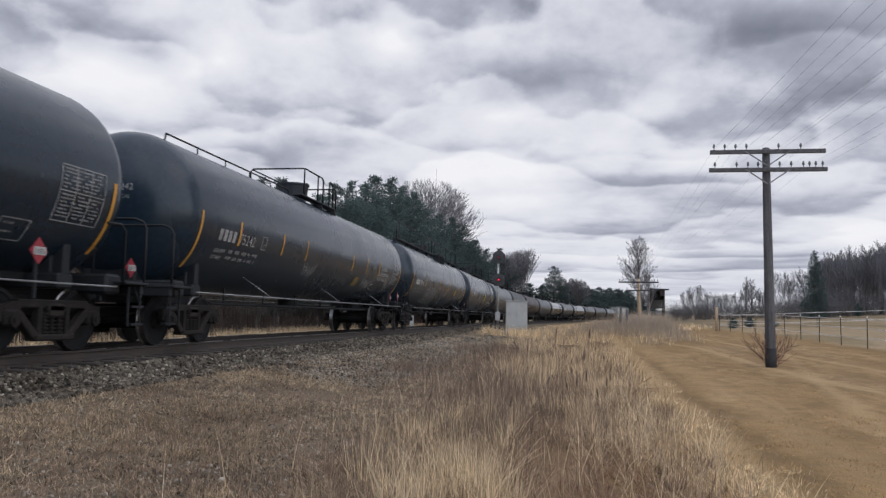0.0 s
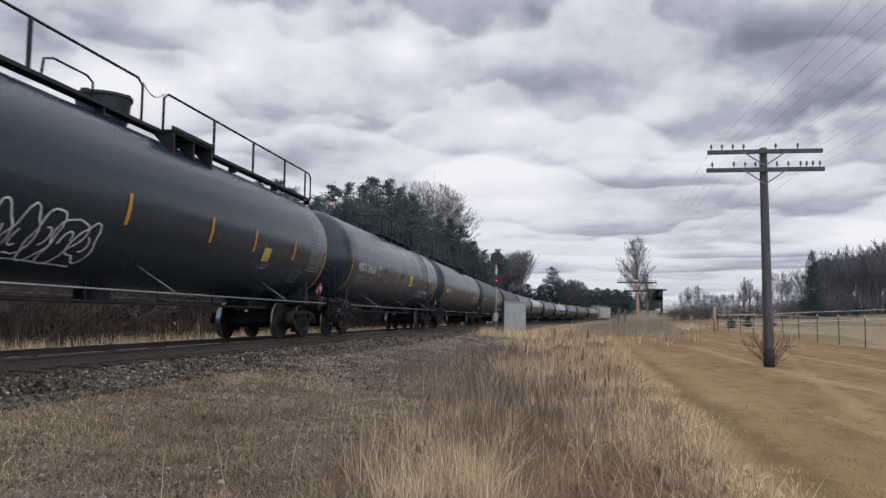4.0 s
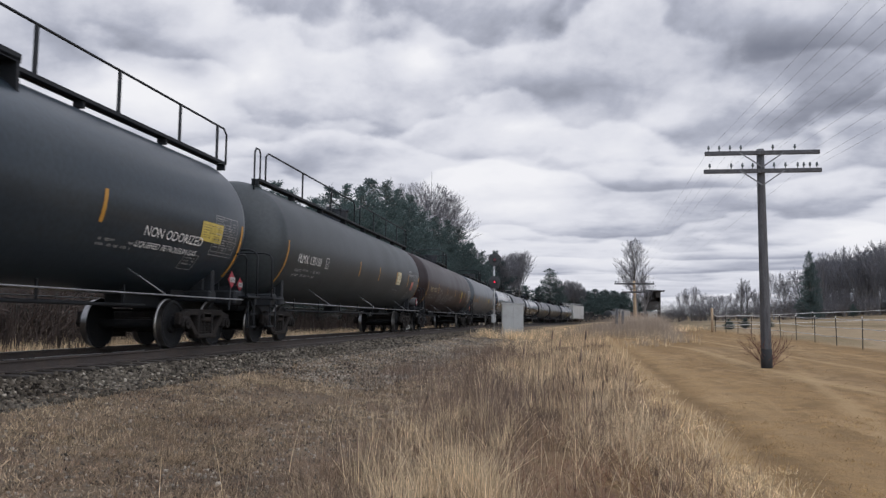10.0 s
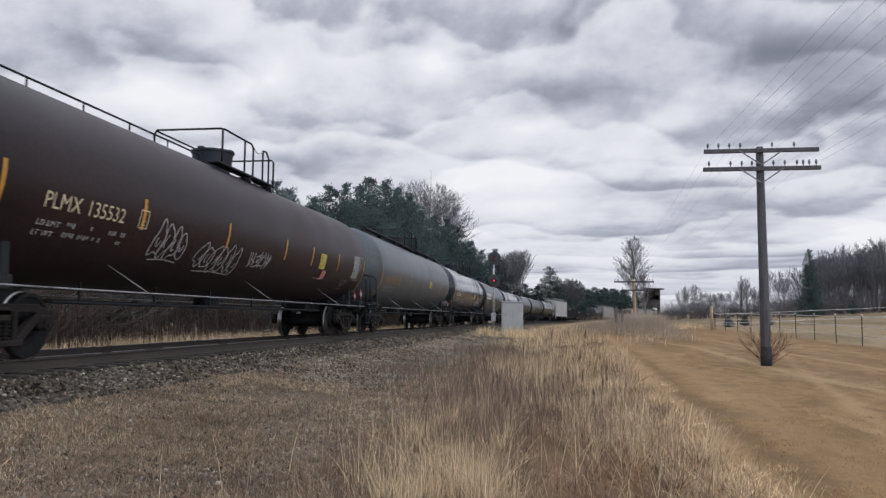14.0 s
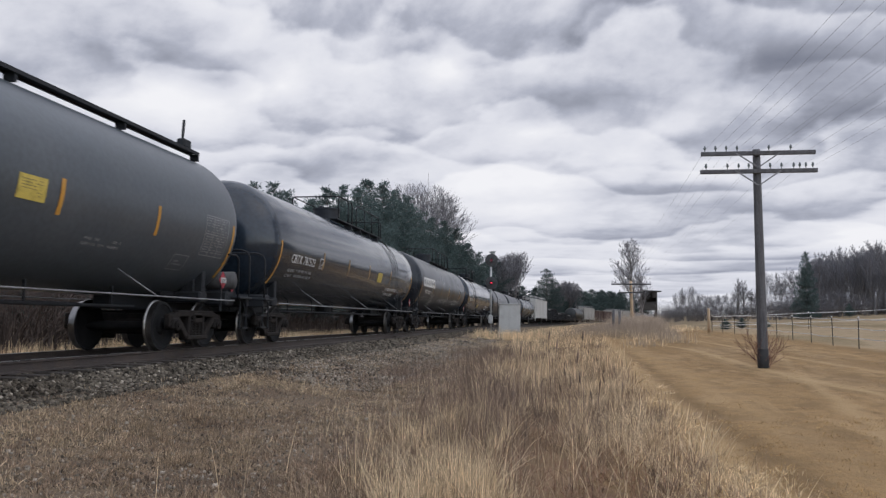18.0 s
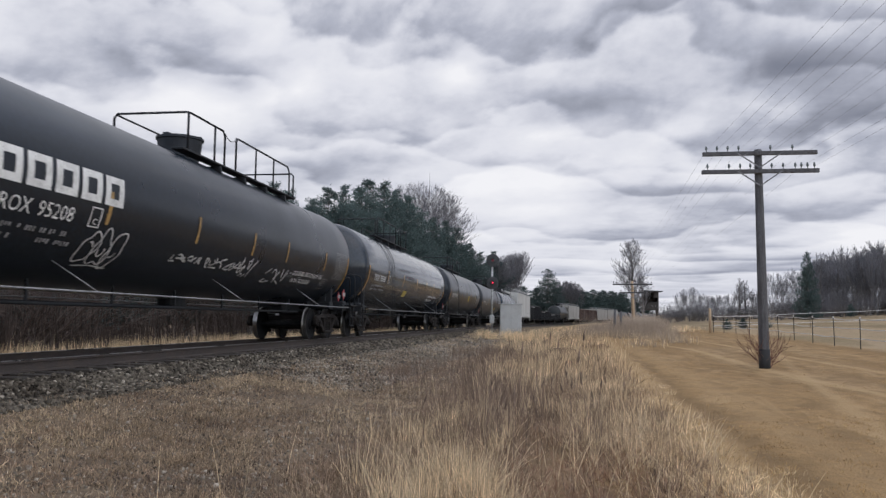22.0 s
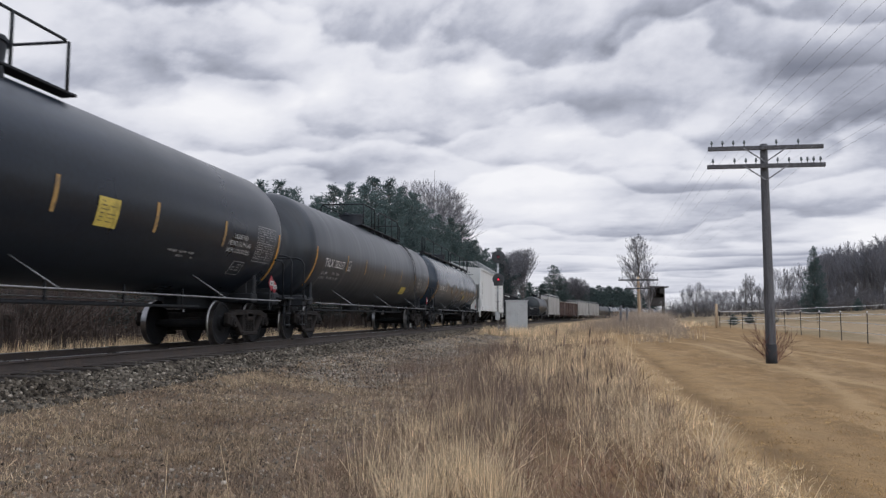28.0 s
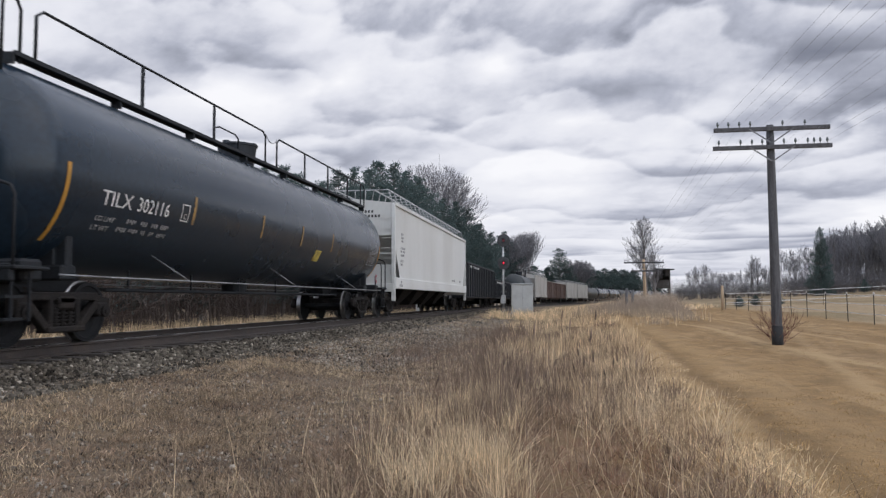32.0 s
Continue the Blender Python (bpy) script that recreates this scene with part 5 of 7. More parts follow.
def gondola_car(L, top, paint, label):
    """A high-sided open car with pressed ribs."""
    car = new("gondola_car")
    hl = L / 2 - 0.5
    wheels = []
    for s in (-1, 1):
        for w, dy in add_truck(car, s * (L / 2 - 2.0)):
            wheels.append(w)
        e = Matrix.Rotation(0 if s > 0 else math.pi, 4, "Z")
        shared("coupler", coupler_mesh, M_IRON, "coupler", car, e @ Matrix.Translation((0, L / 2 - 0.16, 0)), "rusty knuckle coupler")
    bm = bmesh.new()
    for s in (-1, 1):
        box(bm, s * 1.45, 0, (1.0 + top) / 2, 0.06, 2 * hl, top - 1.0)
        box(bm, 0, s * hl, (1.0 + top) / 2, 2.84, 0.06, top - 1.0)
    box(bm, 0, 0, 1.0, 2.9, 2 * hl, 0.10)
    box(bm, 0, 0, 0.85, 0.4, 2 * hl, 0.3)
    part("car_body", bm, paint, car)
    for s in (-1, 1):
        bm = bmesh.new()
        box(bm, s * 1.5, 0, top, 0.16, 2 * hl + 0.1, 0.14, 0.02)
        part("top_chord", bm, paint, car)
        for i in range(15):
            shared(("gonrib", top, paint.name), lambda b: box(b, 0, 0, 0, 0.10, 0.16, top - 1.1, 0.02), paint, "rib", car, Matrix.Translation((s * 1.60, -hl + 2 * hl * i / 14, (1.0 + top) / 2)))
    bm = bmesh.new()
    for i in range(18):
        if i not in (4, 6):
            box(bm, 1.66, -hl + 0.7 + i * 0.27, top - 0.26, 0.006, 0.18, 0.17)
    part("stencil", bm, M_LETTERMID, car, "pale stencilled markings")
    settle(car, 0.81)
    tagged(car, label, "gondola car", "freight cars of the train")
    return car, wheels


def box_car(L, paint, label):
    car = new("box_car")
    hl = L / 2 - 0.5
    wheels = []
    for s in (-1, 1):
        for w, dy in add_truck(car, s * (L / 2 - 2.0)):
            wheels.append(w)
        e = Matrix.Rotation(0 if s > 0 else math.pi, 4, "Z")
        shared("coupler", coupler_mesh, M_IRON, "coupler", car, e @ Matrix.Translation((0, L / 2 - 0.16, 0)), "rusty knuckle coupler")
    bm = bmesh.new()
    box(bm, 0, 0, 2.7, 2.95, 2 * hl, 3.2, 0.04)
    box(bm, 0, 0, 0.95, 0.5, 2 * hl, 0.4)
    part("car_body", bm, paint, car)
    bm = bmesh.new()
    box(bm, 0, 0, 4.34, 3.05, 2 * hl + 0.1, 0.10, 0.03)
    part("roof", bm, M_TAN, car)
    bm = bmesh.new()
    box(bm, 1.52, 0, 2.65, 0.08, 3.0, 2.9, 0.02)
    part("door", bm, paint, car)
    for i in range(14):
        y = -hl + 0.3 + (2 * hl - 0.6) * i / 13
        if abs(y) > 1.6:
            shared(("boxrib", paint.name), lambda b: box(b, 0, 0, 0, 0.06, 0.12, 3.0), paint, "rib", car, Matrix.Translation((1.50, y, 2.7)))
    settle(car)
    tagged(car, label, "box car", "freight cars of the train")
    return car, wheels


# coupler lines along the train at the start of the clip (metres along the track)
GAPS = [-8.07, 12.25, 32.64, 52.97, 72.3, 92.64, 113.04, 133.47, 153.4, 173.12, 192.88, 213.41, 232.69, 252.82, 272.97, 293.73,
        311.17, 327.99, 345.38, 360.52, 380.49, 396.97, 413.24, 432.87, 452.5]
while len(GAPS) < 33:
    GAPS.append(GAPS[-1] + 20.0)
SPEED, GAIN = 7.504, 0.00881

BLACK_WORDS = "black pressure tank car with worn white stencilling"
SPECS = [
    ("tank", dict(paint=M_BLACK, colour_word=BLACK_WORDS, digits="75240", rod=True, gas=0, placard_in=1.7)),
    ("tank", dict(paint=M_BLACK, colour_word="black pressure tank car with a grab rod along its top", digits="75242", rod=True, gas=4, letters=M_LETTERDIM, sign=(0.655, -0.42, 0.50, 0.36, M_DIRTYSIGN), spray=M_LETTERDIM, graffiti=((3.1, -0.45, 1.4, 0.4, 6), (-2.4, -0.30, 0.9, 0.5, 4)), stripes=(0.104, 0.246, 0.346, 0.60, 0.70, 0.80))),
    ("tank", dict(paint=M_BLACK, colour_word="black pressure tank car with a long top walkway and graffiti", digits="75218", top="long", sign=(0.755, -0.05, 0.36, 0.36, M_SIGNYELLOW), graffiti=((-4.2, -0.52, 2.5, 0.85, 6),), gas=0, stripes=(0.19, 0.42, 0.587, 0.71, 0.853))),
    ("tank", dict(paint=M_BLACK, colour_word="black pressure tank car with a ladder and yellow notice", digits="784653", code="NBTX", tape=M_WORNTAPE, top="run", shift=-0.15,  ladder=4.3, sign=(0.587, 0.15, 0.55, 0.55, M_SIGNYELLOW), gas=1, mark_size=0.36, mark_v=0.1, stripes=(0.191, 0.352, 0.507, 0.668, 0.81))),
    ("tank", dict(paint=M_STEELBLUE, colour_word="dull blue-black pressure tank car with a long top walkway", digits="74954", top="long", sign=(0.919, 0.22, 0.8, 0.42, M_SIGNYELLOW), gas=2, stripes=(0.171, 0.309, 0.43, 0.578, 0.712))),
    ("tank", dict(paint=M_SLATE, colour_word="dull grey-green pressure tank car with long top walkway", digits="135150", code="PLMX", top="long", hoop=True, sign=(0.757, 0.24, 0.62, 0.58, M_LETTERPALE), sign2=(0.919, 0.02, 0.34, 0.42, M_PINKSIGN), gas=3, stripes=(0.40, 0.56, 0.73, 0.863), mark_v=0.0)),
    ("tank", dict(paint=M_MAROON, colour_word="faded maroon pressure tank car with pale graffiti", digits="135532", code="PLMX", rod=True, letters=M_LETTERPALE, sign=(0.739, 0.15, 0.46, 0.48, M_SIGNYELLOW), sign2=(0.76, -0.28, 0.32, 0.3, M_PINKSIGN), sign3=(0.94, 0.2, 0.55, 0.8, M_LETTERDIM), gas=0, spray=M_LETTERDIM, graffiti=((-4.4, -0.2, 1.0, 0.65, 4), (-2.9, -0.35, 1.7, 0.62, 6), (-0.8, -0.2, 1.1, 0.5, 6)), stripes=(0.19, 0.376, 0.567, 0.685, 0.825))),
    ("tank", dict(paint=M_BLUEGREY, colour_word="blue-grey pressure tank car with orange stencilling", digits="950393", code="UTLX", letters=M_ORANGE, top="beam", rod=False, sign=(0.63, 0.26, 0.5, 0.36, M_SIGNYELLOW), gas=0, panel=True, stripes=(0.193, 0.332, 0.51, 0.666, 0.819), mark_v=-0.08)),
    ("tank", dict(paint=M_GLOSS, colour_word="glossy black pressure tank car reflecting the sky", digits="787523", code="CBTX", tape=M_WORNTAPE, top="run", ladder=4.3, sign=(0.632, 0.15, 0.62, 0.40, M_SIGNYELLOW), gas=1, stripes=(0.211, 0.371, 0.533, 0.74))),
    ("tank", dict(paint=M_SATIN, colour_word="black pressure tank car with large block lettering", digits="95208", code="PROX", tape=M_WORNTAPE, logo=True, top="run", ladder=None, gas=1, spray=M_LETTERMID, graffiti=((-4.6, -0.5, 0.9, 0.65, 3), (-2.4, -0.4, 3.0, 0.3, 10), (0.3, -0.40, 0.8, 0.58, 4), (1.8, -0.50, 1.3, 0.50, 5)), mark_v=-0.12, mark_size=0.28, stripes=(0.214, 0.388, 0.547, 0.675, 0.86))),
    ("tank", dict(paint=M_GLOSS, colour_word="glossy black pressure tank car with a short deck and ladder", digits="305861", code="TILX", tape=M_WORNTAPE, top="run_back", ladder=-4.6, sign=(0.40, -0.38, 0.6, 0.32, M_SIGNYELLOW), gas=1, stripes=(0.179, 0.349, 0.526, 0.673, 0.797))),
    ("tank", dict(paint=M_SATIN, colour_word="black satin pressure tank car with a yellow notice", digits="784989", code="NBTX", tape=M_WORNTAPE, top="run_back", ladder=-4.6, sign=(0.576, 0.12, 0.5, 0.5, M_SIGNYELLOW), gas=5, stripes=(0.19, 0.345, 0.50, 0.66, 0.82), mark_size=0.36)),
    ("tank", dict(paint=M_STREAK, colour_word="black pressure tank car with pale vertical streaks", digits="303277", code="TILX", tape=M_WORNTAPE, top="run", ladder=4.3, sign=(0.70, -0.42, 0.8, 0.36, M_SIGNYELLOW), gas=5, stripes=(0.179, 0.309, 0.468, 0.638, 0.806))),
    ("tank", dict(paint=M_BLACK, colour_word="black pressure tank car with a long top railing", digits="302116", code="TILX", tape=M_WORNTAPE, top="long", hoop=True, sign=(0.629, -0.25, 0.42, 0.36, M_SIGNYELLOW), gas=0, stripes=(0.213, 0.395, 0.543, 0.688))),
    ("hopper", dict(paint=M_HOPPER, label="clean white covered hopper car with roof walkway")),
    ("gondola", dict(top=3.7, paint=M_IRON, label="black ribbed high-sided gondola car")),
    ("gondola", dict(top=2.9, paint=M_IRON, label="black low gondola car")),
    ("gondola", dict(top=2.5, paint=M_IRON, label="black low gondola car")),
    ("tank", dict(paint=M_SLATE, colour_word="dark grey tank car", gas=0, mark=0, placard=False)),
    ("hopper", dict(paint=M_PALE, label="dusty white covered hopper car among brown cars", logo_bars=False)),
    ("box", dict(paint=M_BROWN, label="rust-brown box car with a pale roof")),
    ("box", dict(paint=M_BROWN, label="rust-brown box car with a pale roof")),
    ("hopper", dict(paint=M_PALE, label="pale grey covered hopper car", logo_bars=False)),
    ("hopper", dict(paint=M_PALE, label="dusty white covered hopper car", logo_bars=False)),
]
while len(SPECS) < len(GAPS) - 1:
    SPECS.append(("tank", dict(paint=M_BLACK if len(SPECS) % 3 else M_SLATE, colour_word="black tank car far down the curve", gas=0, mark=0, placard=False, panel=False)))

TRAIN = []
for i, (kind, opts) in enumerate(SPECS):
    L = GAPS[i + 1] - GAPS[i]
    build = {"tank": tank_car, "hopper": hopper_car, "gondola": gondola_car, "box": box_car}[kind]
    car, wheels = build(L, **opts)
    TRAIN.append((car, wheels, (GAPS[i] + GAPS[i + 1]) / 2, L))


# ---- line poles and wires ----
def line_pole(x, y, base, top, arms, wood, label, lean=0.0):
    """A wooden pole with crossarms; arms: (height, length, pin offsets)."""
    root = new("utility_pole")
    root.matrix_basis = Matrix.Translation((x, y, GZ * base)) @ Matrix.Scale(GZ, 4)
    bm = bmesh.new()
    h = top - base
    n = 9
    pts = [(lean * i / n, 0, -0.3 + (h + 0.3) * i / n) for i in range(n + 1)]
    tube(bm, pts, 0.145, 12, r2=0.10)
    part("pole_shaft", bm, wood, root)
    bm = bmesh.new()
    tube(bm, [(0, 0, -0.3), (0, 0, 0.50)], 0.149, 12, r2=0.146)
    part("tarred_butt", bm, M_TAR, root, "black tarred foot of the pole")
    for z, length, pins in arms:
        lx = lean * z / max(h, 1)
        bm = bmesh.new()
        box(bm, lx, -0.15, z, length, 0.09, 0.115, 0.008)
        arm = part("crossarm", bm, M_POLE, root)
        for s in (-1, 1):
            bm = bmesh.new()
            box(bm, 0, 0, 0, 0.70, 0.012, 0.035, 0, Matrix.Translation((lx + s * 0.30, -0.20, z - 0.20)) @ Matrix.Rotation(-s * radians(35), 4, "Y"))
            part("brace", bm, M_WIRE, root)
        for px in pins:
            shared("pin", lambda b: lathe(b, [(0.0, 0.010), (0.06, 0.010), (0.061, 0.022), (0.09, 0.034), (0.11, 0.036), (0.135, 0.026), (0.155, 0.028), (0.175, 0.014)], 10, "y"), M_INSUL, "insulator", arm,
                   Matrix.Translation((lx + px, -0.15, z + 0.055)) @ Matrix.Rotation(math.pi / 2, 4, "X"), smooth_shade=True)
    return tagged(root, label, "utility pole")


PINS_TOP = (-1.42, -1.13, -0.84, -0.55, 0.30, 0.88)
PINS_LOW = (-1.40, -0.82, -0.52, -0.25, 0.32, 0.62, 0.94, 1.10, 1.26, 1.44)
P1, P2, P0 = world_xy(5.43, 18.55), world_xy(5.45, 50.7), world_xy(5.9, -14.0)
P2_FOOT = float(ground_z(5.45, 50.7)) / GZ
line_pole(*P1, 0.28, 6.34, [(5.93, 3.05, PINS_TOP), (5.42, 3.12, PINS_LOW)], M_POLE, "weathered grey wooden pole with two crossarms of insulators", -0.04)
line_pole(*P2, P2_FOOT, 4.66, [(4.40 - P2_FOOT, 3.05, (-1.45, -1.2, -0.4, 1.2, 1.44)), (3.75 - P2_FOOT, 2.0, (-0.9, 0.9))], M_POLELIGHT, "pale bare wooden pole with sagging crossarms in brush", -0.10)


def line_wires():
    def span(a, b, sag, name):
        pts = []
        for i in range(13):
            f = i / 12
            p = Vector(a).lerp(Vector(b), f)
            p.z -= sag * 4 * f * (1 - f)
            pts.append(p)
        bm = bmesh.new()
        tube(bm, pts, 0.0018, 4)
        return tagged(part(name, bm, M_WIRE), "thin weathered open wire strung between poles", "wire", "line wires")
    k = 0
    for z, pins in ((6.33, PINS_TOP), (5.82, PINS_LOW)):
        for px in pins:
            k += 1
            a = (P1[0] + GZ * (px - 0.03), P1[1] - 0.13, GZ * z)
            if z < 6 and k % 2:
                continue
            if z > 6 or k % 4:
                span(a, (P2[0] + GZ * (px * 0.9 - 0.1), P2[1], GZ * (4.6 if z > 6 else 4.52)), 0.25, "wire")
            span(a, (P0[0] + GZ * px, P0[1], GZ * (z + 0.5)), 0.25, "wire")


line_wires()


# ---- signal and equipment case beside the track ----
def signal():
    root = new("railway_signal")
    g = float(ground_z(-4.72, 42.2)) / GZ
    root.matrix_basis = Matrix.Translation((*world_xy(-4.72, 42.2), GZ * g)) @ Matrix.Scale(GZ, 4)
    bm = bmesh.new()
    box(bm, 0, 0, 0.0, 0.55, 0.55, 0.24, 0.03)
    part("foundation", bm, M_TIE, root)
    bm = bmesh.new()
    tube(bm, [(0, 0, 0.2), (0, 0, 5.75 - g)], 0.065, 12)
    part("mast", bm, M_MAST, root, "bright aluminium mast")
    bm = bmesh.new()
    box(bm, 0, -0.08, 1.55 - g, 0.30, 0.26, 0.55, 0.02)
    part("junction_box", bm, M_MAST, root)
    for z, r, lit in ((5.55, 0.44, False), (4.03, 0.40, True)):
        bm = bmesh.new()
        disc(bm, (0.05, -0.17, z - g), (0, 1, 0), r, 0.03, 32)
        if lit:
            box(bm, 0.05, -0.16, z - g - 0.18, 0.62, 0.03, 0.5, 0.02)
        head = part("signal_head", bm, M_SIGNALBLACK, root, "round black target board")
        bm = bmesh.new()
        box(bm, 0.05, 0.02, z - g, 0.32, 0.34, 0.36, 0.03)
        part("lamp_case", bm, M_SIGNALBLACK, head)
        bm = bmesh.new()
        lathe(bm, [(-0.18, 0.13), (-0.40, 0.13), (-0.40, 0.14), (-0.18, 0.14)], 20, "y", caps=False)
        part("hood", bm, M_SIGNALBLACK, head).location = (0.05, 0, z - g)
        bm = bmesh.new()
        disc(bm, (0.05, -0.20, z - g), (0, 1, 0), 0.048 if lit else 0.10, 0.02, 20)
        part("lens", bm, M_LAMP if lit else M_LAMPDIM, head, "glowing red lens" if lit else "unlit red lens")
    for i in range(7):
        shared("sigstep", lambda b: tube(b, [(-0.2, 0.14, 0), (0.2, 0.14, 0)], 0.012, 5), M_MAST, "step", root, Matrix.Translation((0, 0, 1.6 + i * 0.45)))
    return tagged(root, "two-headed railway signal showing red on aluminium mast", "railway signal")


def equipment_case():
    root = new("equipment_case")
    g = float(ground_z(-3.5, 42.7)) / GZ
    root.matrix_basis = Matrix.Translation((*world_xy(-3.5, 42.7), GZ * g)) @ Matrix.Rotation(radians(6), 4, "Z") @ Matrix.Scale(GZ, 4)
    h = 2.56 - g
    bm = bmesh.new()
    box(bm, 0, 0, 0.1 + (h - 0.1) / 2, 1.46, 0.85, h - 0.1, 0.02)
    body = part("case_body", bm, M_GREYBOX, root)
    bm = bmesh.new()
    box(bm, 0, 0, h + 0.03, 1.58, 0.98, 0.07, 0.02)
    part("lid", bm, M_GREYBOX, root)
    for s in (-1, 1):
        bm = bmesh.new()
        box(bm, s * 0.355, -0.435, 0.15 + h / 2, 0.68, 0.025, h - 0.35, 0.01)
        d = part("door", bm, M_GREYBOX, root)
        bm = bmesh.new()
        box(bm, s * 0.08, -0.455, h / 2 + 0.1, 0.04, 0.03, 0.22, 0.008)
        part("handle", bm, M_MAST, d)
    bm = bmesh.new()
    box(bm, 0, 0, 0.0, 1.6, 1.0, 0.22, 0.02)
    part("foundation", bm, M_GREYBOX, root)
    return tagged(root, "pale grey metal railway equipment case in tall grass", "equipment case")


signal()
equipment_case()


def marker_post():
    root = new("marker_post")
    root.matrix_basis = Matrix.Translation((*world_xy(-12.4, 48.8), float(ground_z(-12.4, 48.8)))) @ Matrix.Scale(GZ, 4)
    bm = bmesh.new()
    tube(bm, [(0, 0, -0.1), (0, 0, 1.35)], 0.16, 14)
    part("barrel", bm, M_WHITE, root)
    bm = bmesh.new()
    disc(bm, (0, 0, 1.38), (0, 0, 1), 0.18, 0.05, 14)
    part("cap", bm, M_WHITE, root)
    return tagged(root, "white marker post standing across the track", "marker post")


marker_post()


# ---- pasture fence ----
def fence(points, spacing, strands, wood_corner, label):
    """Steel posts and white tape along a line of corners."""
    root = new("fence")
    posts = []
    for (x0, y0), (x1, y1) in zip(points, points[1:]):
        n = max(1, round(math.hypot(x1 - x0, y1 - y0) / spacing))
        posts += [(x0 + (x1 - x0) * i / n, y0 + (y1 - y0) * i / n) for i in range(n)]
    posts.append(points[-1])
    rnd = random.Random(9)
    for i, (x, y) in enumerate(posts):
        z = float(ground_z(x, y))
        p = shared("fpost", lambda b: (box(b, 0, 0, 0.62, 0.024, 0.024, 1.34), box(b, 0, 0.015, 0.62, 0.038, 0.006, 1.34)), M_POST, "post", root,
                   Matrix.Translation((*world_xy(x, y), z)) @ Matrix.Scale(GZ, 4) @ Matrix.Rotation(rnd.uniform(-0.04, 0.04), 4, "X") @ Matrix.Rotation(rnd.uniform(-0.03, 0.03), 4, "Y"))
        shared("fcap", lambda b: box(b, 0, 0, 1.27, 0.05, 0.05, 0.07, 0.01), M_TAPE, "cap", p, None, "white plastic post cap")
    for h in strands:
        for (x0, y0), (x1, y1) in zip(posts, posts[1:]):
            a = Vector((*world_xy(x0, y0), float(ground_z(x0, y0)) + GZ * h))
            b = Vector((*world_xy(x1, y1), float(ground_z(x1, y1)) + GZ * h))
            m = (a + b) / 2 - Vector((0, 0, rnd.uniform(0.01, 0.05)))
            verts, faces = [], []
            for q in (a, m, b):
                verts += [(q.x, q.y, q.z - 0.013), (q.x, q.y, q.z + 0.013), (q.x + 0.006, q.y + 0.006, q.z + 0.013), (q.x + 0.006, q.y + 0.006, q.z - 0.013)]
            for i in (0, 4):
                for j in range(4):
                    faces.append((i + j, i + (j + 1) % 4, i + 4 + (j + 1) % 4, i + 4 + j))
            link("tape", verts, faces, M_TAPE, root)
    return tagged(root, label, "fence", "pasture fences")


fence([(11.9, 17.6), (11.8, 28.0), (11.9, 40.5), (11.35, 51.0)], 2.6, (0.42, 0.82, 1.2), True, "white tape pasture fence on dark steel posts")
fence([(11.35, 51.0), (26.0, 54.0), (62.0, 62.0)], 6.0, (0.5, 1.2), False, "far white tape pasture fence on steel posts")


def corner_post(x, y):
    bm = bmesh.new()
    tube(bm, [(0, 0, -0.2), (0, 0, 1.62)], 0.10, 10, r2=0.085)
    ob = part("fence_post", bm, M_POLELIGHT)
    ob.location = (*world_xy(x, y), float(ground_z(x, y)))
    return tagged(ob, "stout pale wooden corner post of the pasture fence", "fence post")


corner_post(10.9, 50.0)


def old_post(x, y, h):
    bm = bmesh.new()
    tube(bm, [(0, 0, -0.2), (0.03, 0, h)], 0.09, 9, r2=0.075)
    ob = part("old_post", bm, M_POLE)
    ob.location = (*world_xy(x, y), float(ground_z(x, y)))
    return tagged(ob, "short dark weathered post standing in the brush", "post", "old posts")


old_post(3.53, 44.9, 1.55)
old_post(3.98, 45.4, 1.45)


# ---- lookout cabin among the far trees ----
def lookout_cabin():
    root = new("lookout_cabin")
    g = float(ground_z(13.2, 100.0)) / GZ
    root.matrix_basis = Matrix.Translation((*world_xy(13.2, 100.0), GZ * g)) @ Matrix.Scale(GZ, 4)
    h = 6.1 - g
    for sx in (-1, 1):
        for sy in (-1, 1):
            shared("cableg", lambda b: box(b, 0, 0, 0, 0.18, 0.18, 2.6), M_BARN, "leg", root, Matrix.Translation((sx * 1.0, sy * 1.0, 1.2)))
    bm = bmesh.new()
    box(bm, 0, 0, 2.3, 2.3, 2.3, 0.14)
    part("deck", bm, M_BARN, root)
    for i in range(9):
        shared("cabboard", lambda b: box(b, 0, 0, 0, 0.235, 0.04, 1.15), M_BARN, "board", root, Matrix.Translation((-1.0 + i * 0.25, -1.1, 2.9)))
    bm = bmesh.new()
    for s in (-1, 1):
        box(bm, s * 1.1, 0, h - 1.0, 0.06, 2.2, 2.0)
        box(bm, s * 0.75, -1.1, h - 0.55, 0.62, 0.05, 0.8)
    box(bm, 0, 1.1, h - 1.0, 2.2, 0.06, 2.0)
    box(bm, 0, -1.09, h - 0.10, 2.2, 0.05, 0.2)
    part("wall", bm, M_BARN, root)
    bm = bmesh.new()
    box(bm, 0.05, 0, h + 0.06, 3.1, 2.9, 0.14, 0.02, Matrix.Rotation(radians(1.5), 4, "Y"))
    part("roof", bm, M_ROOF, root)
    return tagged(root, "dark weathered board lookout cabin with a flat roof", "cabin")


lookout_cabin()


